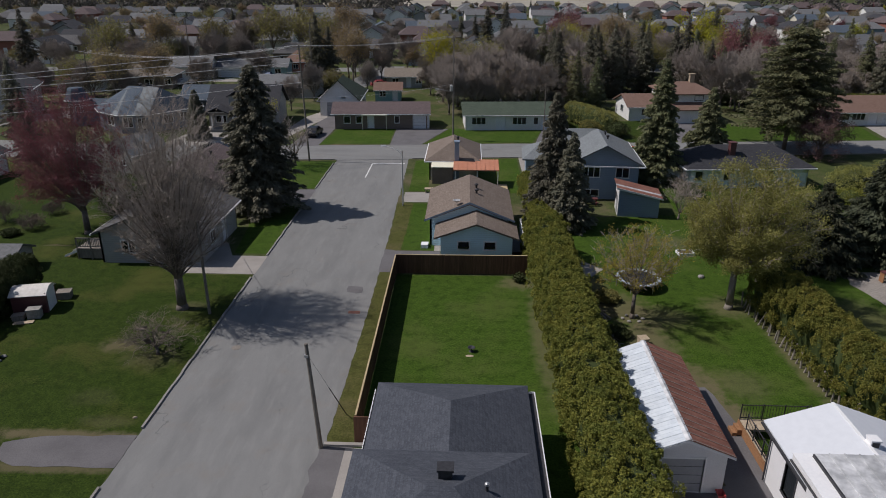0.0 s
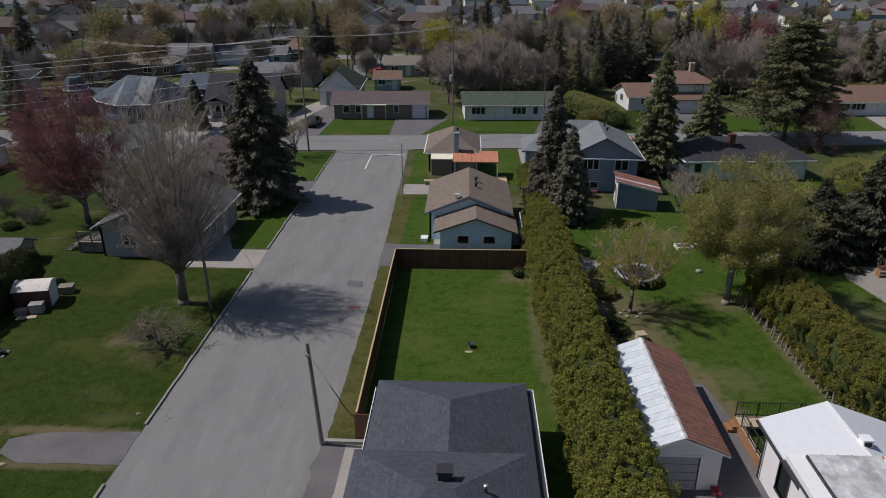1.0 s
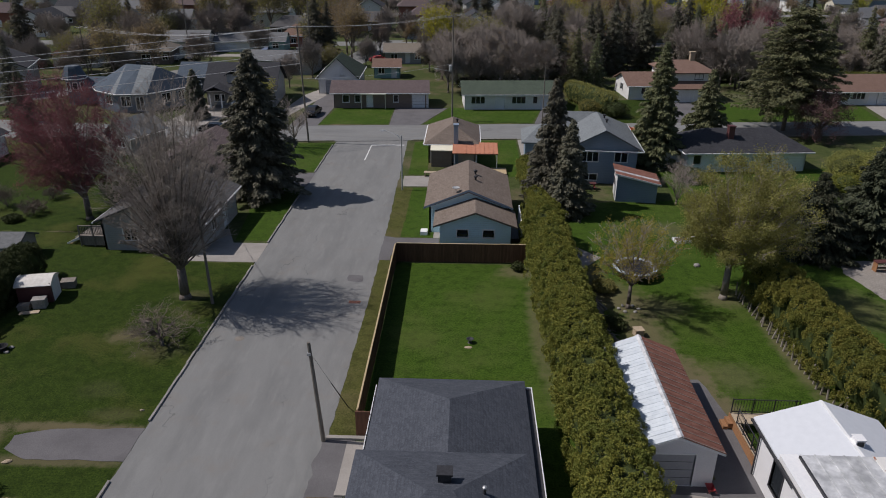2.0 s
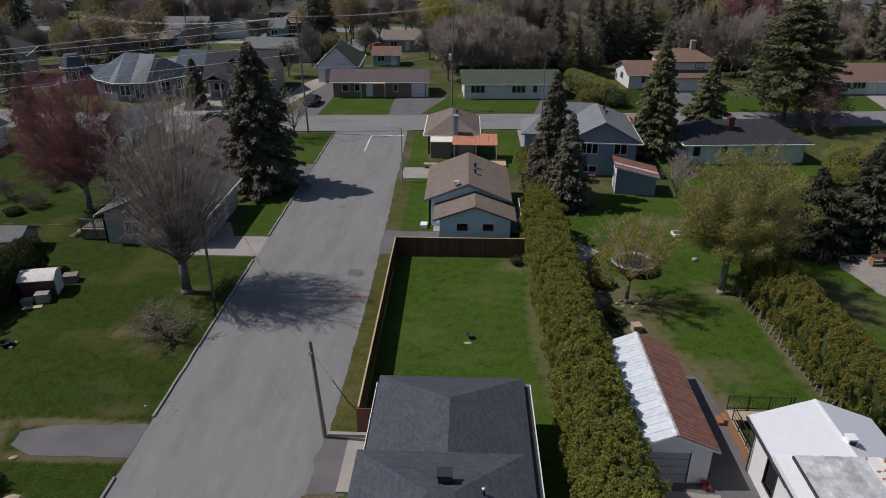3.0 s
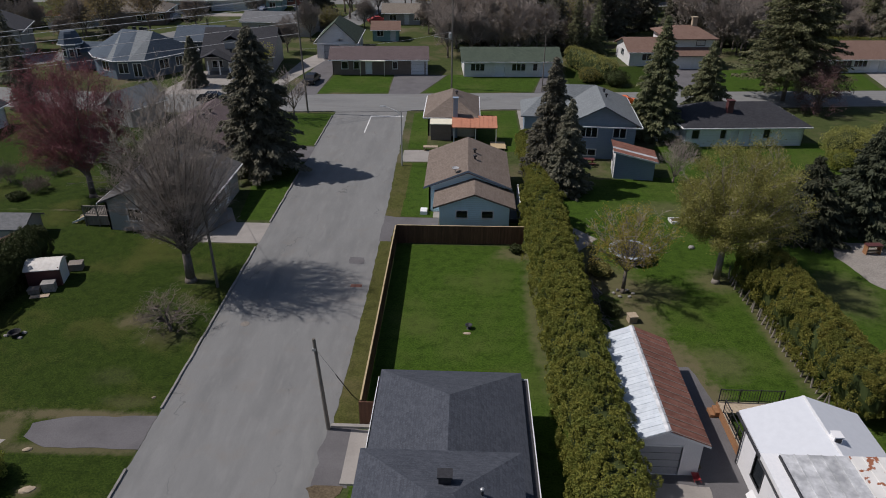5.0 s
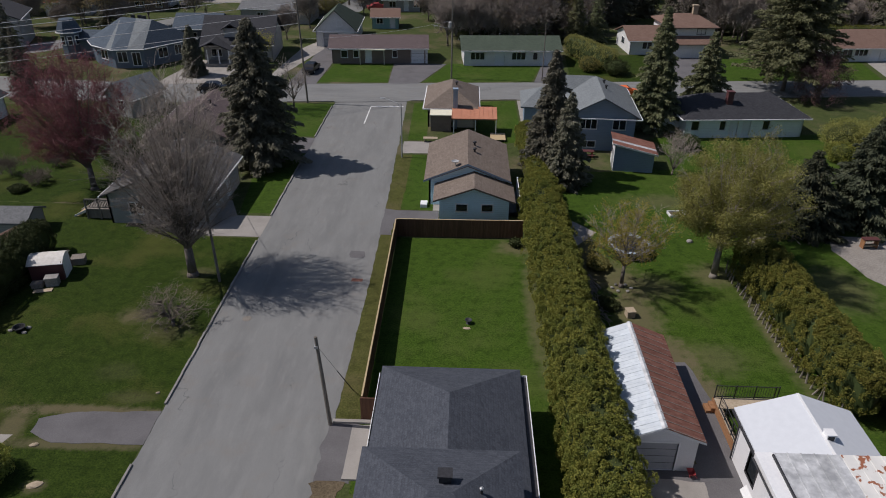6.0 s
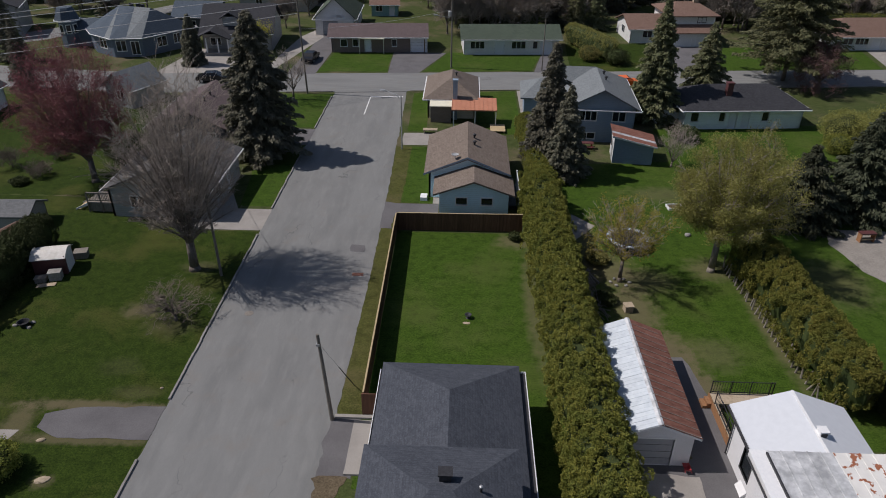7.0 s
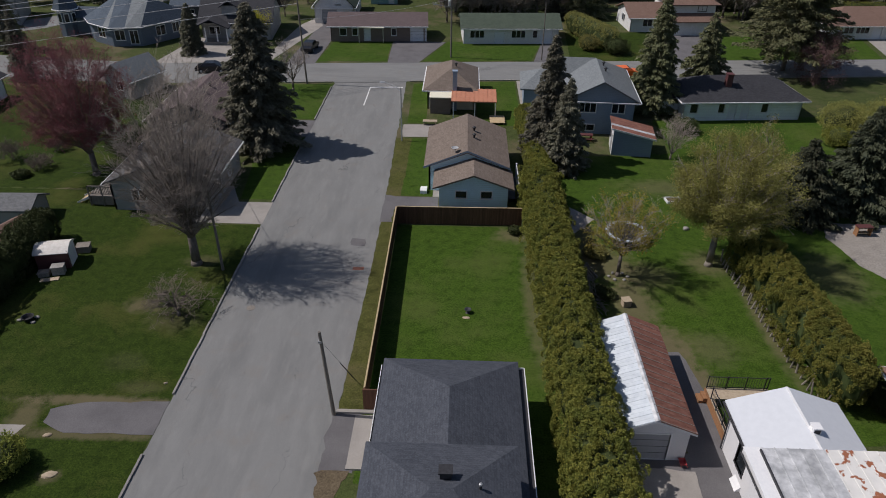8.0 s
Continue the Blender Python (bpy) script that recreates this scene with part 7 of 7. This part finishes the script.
for x, y, h, w, sd in ((-43.5, 64.5, 1.8, 3.0, 81), (-47.5, 66.5, 2.2, 3.4, 82), (-44.0, 69.0, 1.6, 2.6, 83)):
    broad_tree("garden_shrub", "low leafless brown garden shrub", (x, y, 0), sd, h, w, "bark", "twig_brown", limbs=7, levels=4, spread=0.9, trunk_r=0.05, fork=0.1, upward=0.2, thin=0.01, group="bare garden shrubs")
broad_tree("roadside_tree", "small leafless tree beside the tall pole", (-22.9, 90.2, 0), 17, 6.6, 5.4, "bark", "twig_grey", limbs=6, levels=4, spread=0.7, trunk_r=0.14, upward=0.3)
broad_tree("purple_tree", "bushy tree with purple-brown spring twigs", (49.6, 97.8, 0), 18, 6.8, 8.5, "bark", "twig_red", "leaf_plum", 14000, 0.09, 0.3, clumps=600, limbs=7, levels=5, spread=0.9, trunk_r=0.2, upward=0.2)
broad_tree("garden_tree", "leafless thicket tree beside the lean-to shed", (22.4, 70.5, 0), 19, 4.8, 4.6, "bark", "twig_grey", limbs=7, levels=5, spread=0.7, trunk_r=0.1, fork=0.12)
# the bush at x -27.6 stays out of view, added for its shadow
for i, (x, y, r, h, lf, lb) in enumerate(((44.2, 78.5, 2.8, 3.6, "leaf_spring", "rounded yellow-green shrub behind the bungalow"), (47.6, 74.5, 4.0, 5.4, "leaf_spring", "rounded yellow-green shrub behind the bungalow"), (42.5, 75.5, 1.8, 2.0, "leaf_cedar", "rounded green shrub at the lawn's edge"), (44, 68, 3.0, 3.4, "leaf_cedar", "large green shrub behind the spruces"), (26.0, 78.5, 1.6, 1.5, "leaf_dark", "dark shrub beside the bungalow"), (21.8, 90.5, 1.8, 2.2, "leaf_spring", "yellow-green shrub beside the house"), (10.9, 72.0, 1.2, 1.1, "leaf_dark", "dark shrub at the spruce's foot"), (-25.4, 26.2, 1.5, 1.8, "leaf_cedar", "rounded clipped bush on the front lawn"), (-27.6, 24.6, 1.9, 3.0, "leaf_dark", "unseen dark bush added to shade the front lawn"), (19.6, 112.0, 1.7, 2.2, "leaf_spring", "yellow-green shrub beside the lawn"), (23.6, 110.4, 2.0, 2.2, "leaf_dark", "dark shrub beside the lawn"), (11.3, 50.4, 1.0, 0.7, "leaf_olive", "low scrubby shrub beside the hedge"), (11.0, 44.5, 0.9, 0.6, "leaf_dark", "low scrubby shrub beside the hedge"), (-44.5, 62.5, 0.9, 0.6, "leaf_dark", "low dark garden shrub"), (-36.5, 69.5, 2.4, 2.6, "leaf_dark", "dark shrub behind the red maple"), (27.0, 33.5, 1.6, 1.5, "leaf_dark", "dark shrub beside the brick bungalow"))):
    bush("shrub", lb, (x, y, 0), (r, r, h * 0.55), 50 + i, lf, int(1800 + 900 * r * h), 0.08)

# ---- the town beyond ----
town = random.Random(77)
protos = []
FAR = [("siding_white", "shingle_grey", "x", (11, 8), "white house with grey roof among the far streets"), ("brick_brown", "shingle_smoke", "x", (13, 9), "brown brick house with grey roof among the far streets"), ("siding_grey", "shingle_charcoal", "y", (9, 11), "grey house with charcoal roof among the far streets"), ("brick_red", "shingle_maroon", "x", (12, 8), "red brick house with maroon roof among the far streets"), ("siding_cream", "shingle_blue", "y", (9, 10), "cream house with blue-grey roof among the far streets"), ("siding_slate_blue", "shingle_grey", "x", (12, 9), "slate-blue house with grey roof among the far streets"), ("siding_white", "shingle_charcoal", "y", (8, 12), "white gabled house with dark roof among the far streets")]
for k, (wl, rf_, ax, sz, lb) in enumerate(FAR):
    hip = (0, 0) if k % 2 == 0 or ax == "y" else (3.0, 3.0)
    protos.append(house("house", lb, (0, 900 + 30 * k, 0), sz, 2.9 + (0.0 if k % 3 else 1.6), 2.3, ax, 0, wl, rf_, "trim_white", 0.5, hip, [W("s", 2.2, 1.05), W("s", sz[0] - 2.2, 1.05), D("s", sz[0] / 2), W("w", 3, 1.05), W("e", 3, 1.05)], group="far houses", gutters=False))
TAKEN = [(-49, 177, 8), (-88, 178, 9), (-68, 173, 11), (-57, 177, 8), (-48, 128, 8), (-14, 118, 13), (7, 119, 13), (-23, 131, 10), (-15, 143, 7), (-13, 165, 9), (33, 128, 12), (71, 127, 14), (36, 170, 8), (-56, 124, 14), (-41, 118, 11), (-52, 138, 9), (-38, 148, 11), (-70, 156, 11), (-84, 153, 9), (-66, 165, 11), (-43, 187, 8), (-51, 180, 8), (-86, 124, 11), (-25, 115, 6)]
first = [True] * len(protos)


def put_house(k, x, y, turn):
    m = pose(x, y, 0, 0, 0, turn)
    if first[k]:
        first[k] = False
        protos[k].matrix_basis = m
    else:
        copy_thing(protos[k], m)
    TAKEN.append((x, y, 8))


for x, y, k, t in ((23, 318, 5, 10), (27, 240, 5, 40), (34, 252, 6, -20), (134, 362, 0, 15), (119, 230, 0, 25), (-106, 213, 6, 30), (-96, 218, 4, 10), (62, 246, 3, 0), (98, 150, 3, 8), (-112, 165, 2, 10), (-128, 140, 1, 15), (-30, 222, 1, 5), (-12, 226, 3, 4), (84, 206, 2, 10)):
    put_house(k, x, y, t)
for row, y in enumerate((210, 232, 256, 290, 312, 334, 378, 402, 428, 455, 484, 512)):
    x = -0.62 * y + town.uniform(0, 12)
    while x < 0.72 * y:
        px, py = x, y + 0.045 * x + town.uniform(-4, 4)
        if y > 445 and px < -40:
            x += 18
            continue
        dense = 0.95 if (px < 40 or y > 330) else 0.5
        if town.random() < dense and all((px - a) ** 2 + (py - b) ** 2 > (r + 6) ** 2 for a, b, r in TAKEN):
            put_house(town.randrange(len(protos)), px, py, 3 + 180 * town.randint(0, 1) + town.choice((0, 0, 90)) + town.uniform(-6, 6))
        x += town.uniform(14, 21)

# tree patterns, then copies among the houses
pat = [
    spruce("spruce", "dark spruce among the houses", (38.5, 158, 0), 61, 14.5, 6.5, "needle_dark", 0.85, 0.05, group="far trees"),
    spruce("spruce", "green spruce among the houses", (42.5, 151, 0), 62, 12.5, 6.0, "needle_green", 0.8, 0.05, group="far trees"),
    broad_tree("bare_tree", "leafless grey tree among the houses", (4, 140, 0), 63, 10.5, 8.5, "bark", "twig_grey", limbs=7, levels=4, thin=0.022, spread=0.55, trunk_r=0.2, kids=(5, 6), low=4, group="far trees"),
    broad_tree("brown_tree", "leafless brownish tree among the houses", (-2, 136, 0), 64, 9.5, 9.0, "bark", "twig_grey", "leaf_bronze", 900, 0.14, 0.5, limbs=7, levels=4, thin=0.022, spread=0.6, trunk_r=0.2, kids=(5, 6), low=4, group="far trees"),
    broad_tree("yellow_tree", "tree with bright yellow-green spring leaves", (-7.3, 163, 0), 65, 12.0, 9.5, "bark", "twig_grey", "leaf_yellow", 4500, 0.2, 0.6, limbs=7, levels=4, thin=0.022, spread=0.55, trunk_r=0.22, group="far trees"),
    broad_tree("olive_tree", "tree with young olive-green leaves", (3, 156, 0), 66, 11.0, 9.5, "bark", "twig_grey", "leaf_olive", 4000, 0.2, 0.6, limbs=7, levels=4, thin=0.022, spread=0.6, trunk_r=0.22, group="far trees"),
    broad_tree("bronze_tree", "tree with bronze-brown spring leaves", (-29, 172, 0), 67, 13.0, 9.5, "bark", "twig_grey", "leaf_bronze", 4500, 0.2, 0.6, limbs=7, levels=4, thin=0.022, spread=0.5, trunk_r=0.22, group="far trees"),
    broad_tree("red_tree", "maple with dark red spring buds", (57, 157, 0), 68, 14.5, 11.5, "bark", "twig_red", "bud_red", 4500, 0.18, 0.6, limbs=7, levels=4, thin=0.022, spread=0.55, trunk_r=0.25, group="far trees"),
]


def put_tree(k, x, y, s):
    o = copy_thing(pat[k], pose(x, y, 0, 0, 0, town.uniform(0, 360)))
    o.scale = (s * town.uniform(0.9, 1.1), s * town.uniform(0.9, 1.1), s)
    return o


for k, x, y, s in ((0, -33, 155, 1.15), (0, -30.5, 156.5, 0.95), (1, 20, 132, 0.9), (0, 17, 137, 1.0), (1, 24, 134, 0.8), (0, 30, 150, 1.05), (0, 33, 153, 0.95), (0, 44, 148, 1.15), (1, 47, 152, 1.1), (1, 50, 143, 0.9), (2, 9, 134, 0.9), (2, 1, 131, 0.8), (3, 13, 133, 0.9), (2, -5, 141, 0.85), (3, 7, 145, 1.0), (5, -3, 168, 0.9), (4, 60, 190, 1.25), (4, 63, 184, 1.0), (7, 63, 163, 0.9), (2, 54, 140, 1.1), (2, 58, 136, 1.0), (0, 6, 243, 1.0), (0, 12, 240, 1.1), (0, 2, 247, 0.8), (5, 20, 142, 0.8), (0, 58, 128, 0.8), (1, 55, 133, 0.9), (0, 66, 142, 1.0), (1, 72, 146, 1.0), (0, 80, 140, 1.05), (2, 84, 148, 1.0), (0, 88, 138, 1.1), (1, 94, 132, 1.0), (6, -27, 166, 0.9), (0, -70, 106, 0.85), (1, -66, 102, 0.6), (0, -94, 150, 1.2), (0, -102, 140, 1.3), (0, -99, 133, 1.1), (2, -64, 178, 1.0), (5, -90, 178, 1.2), (6, -82, 190, 1.1), (5, -50, 215, 1.3), (5, -58, 212, 1.3), (5, -42, 210, 1.2), (6, -35, 213, 1.2), (3, -66, 216, 1.2), (5, -73, 208, 1.1), (2, -28, 176, 1.0), (2, -21, 172, 0.7), (3, -8, 172, 0.9), (2, -4, 176, 0.9), (2, 68, 100, 0.7), (5, 72, 96, 0.8), (1, 60, 70, 1.0), (0, 55, 62, 1.0), (1, 64, 88, 0.9), (4, -33, 112.5, 0.42), (7, -84, 82, 0.9), (0, -60, 92, 0.7), (2, -47, 161, 0.8), (3, -57, 150, 0.75), (2, -31, 141, 0.7), (5, -36, 168, 0.8), (2, -60, 186, 0.9), (3, -76, 141, 0.8), (2, -79, 170, 0.9), (1, -47, 129, 0.5), (2, -33, 130, 0.6), (5, -28, 147, 0.5), (3, -8, 150, 0.6), (2, -22, 154, 0.6)):
    put_tree(k, x, y, s)
for k, xa, xb, ya, yb, n, sa, sb in ((2, -6, 16, 127, 142, 9, 0.7, 1.0), (3, -4, 18, 130, 150, 8, 0.7, 1.0), (0, 18, 32, 140, 165, 5, 0.7, 1.0), (3, 17, 32, 134, 160, 6, 0.6, 0.9), (2, 46, 62, 128, 146, 9, 0.7, 1.05), (0, 38, 50, 142, 168, 4, 0.8, 1.1), (1, 52, 100, 138, 170, 10, 0.7, 1.0), (2, 60, 105, 136, 160, 8, 0.7, 1.0), (3, 60, 110, 140, 180, 12, 0.7, 1.0), (5, 26, 60, 165, 200, 10, 0.7, 1.0)):
    for i in range(n):
        x, y = town.uniform(xa, xb), town.uniform(ya, yb)
        if all((x - a) ** 2 + (y - b) ** 2 > (r * 0.72) ** 2 for a, b, r in TAKEN):
            put_tree(k, x, y, town.uniform(sa, sb))
count = 0
while count < 600:
    y = 140 + 400 * town.random() ** 0.8
    x = town.uniform(-0.68, 0.76) * y
    if any((x - a) ** 2 + (y - b) ** 2 < (r * 0.75) ** 2 for a, b, r in TAKEN) or (y < 200 and -80 < x < 0):
        continue
    right = x > 10
    k = town.choice((0, 1, 2, 2, 3, 3, 5, 6, 2, 4, 7) if right else (0, 2, 2, 3, 3, 5, 6, 2, 3))
    if k in (4, 7) and town.random() < 0.6:
        k = 3
    put_tree(k, x, y, town.uniform(0.6, 1.05) * (1.1 if right and y < 230 else 0.62))
    count += 1

more = 0
while more < 34:
    x, y = town.uniform(-115, -8), town.uniform(124, 206)
    if x < -0.62 * y - 12 or any((x - a) ** 2 + (y - b) ** 2 < (r * 0.85 + 1) ** 2 for a, b, r in TAKEN) or (-60 < x < -18 and y < 200):
        continue
    put_tree(town.choice((2, 2, 3, 3, 5, 0, 6, 2)), x, y, town.uniform(0.45, 0.85))
    more += 1

# the wood on the horizon: one mass of small crowns, haze put into its dull colour
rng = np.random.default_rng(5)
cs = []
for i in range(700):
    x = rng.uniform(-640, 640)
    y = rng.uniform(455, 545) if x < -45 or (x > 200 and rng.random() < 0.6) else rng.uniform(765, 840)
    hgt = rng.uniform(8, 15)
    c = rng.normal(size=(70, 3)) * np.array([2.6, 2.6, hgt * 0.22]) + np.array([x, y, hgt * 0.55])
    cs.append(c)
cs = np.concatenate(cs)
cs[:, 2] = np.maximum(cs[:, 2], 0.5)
tagged(new("far_wood", quads_mesh("far_wood", leaf_quads(cs, 1.1, rng), "leaf_wood_haze")), "brownish leafless wood along the horizon, dulled for haze", "wood", kind="stuff")
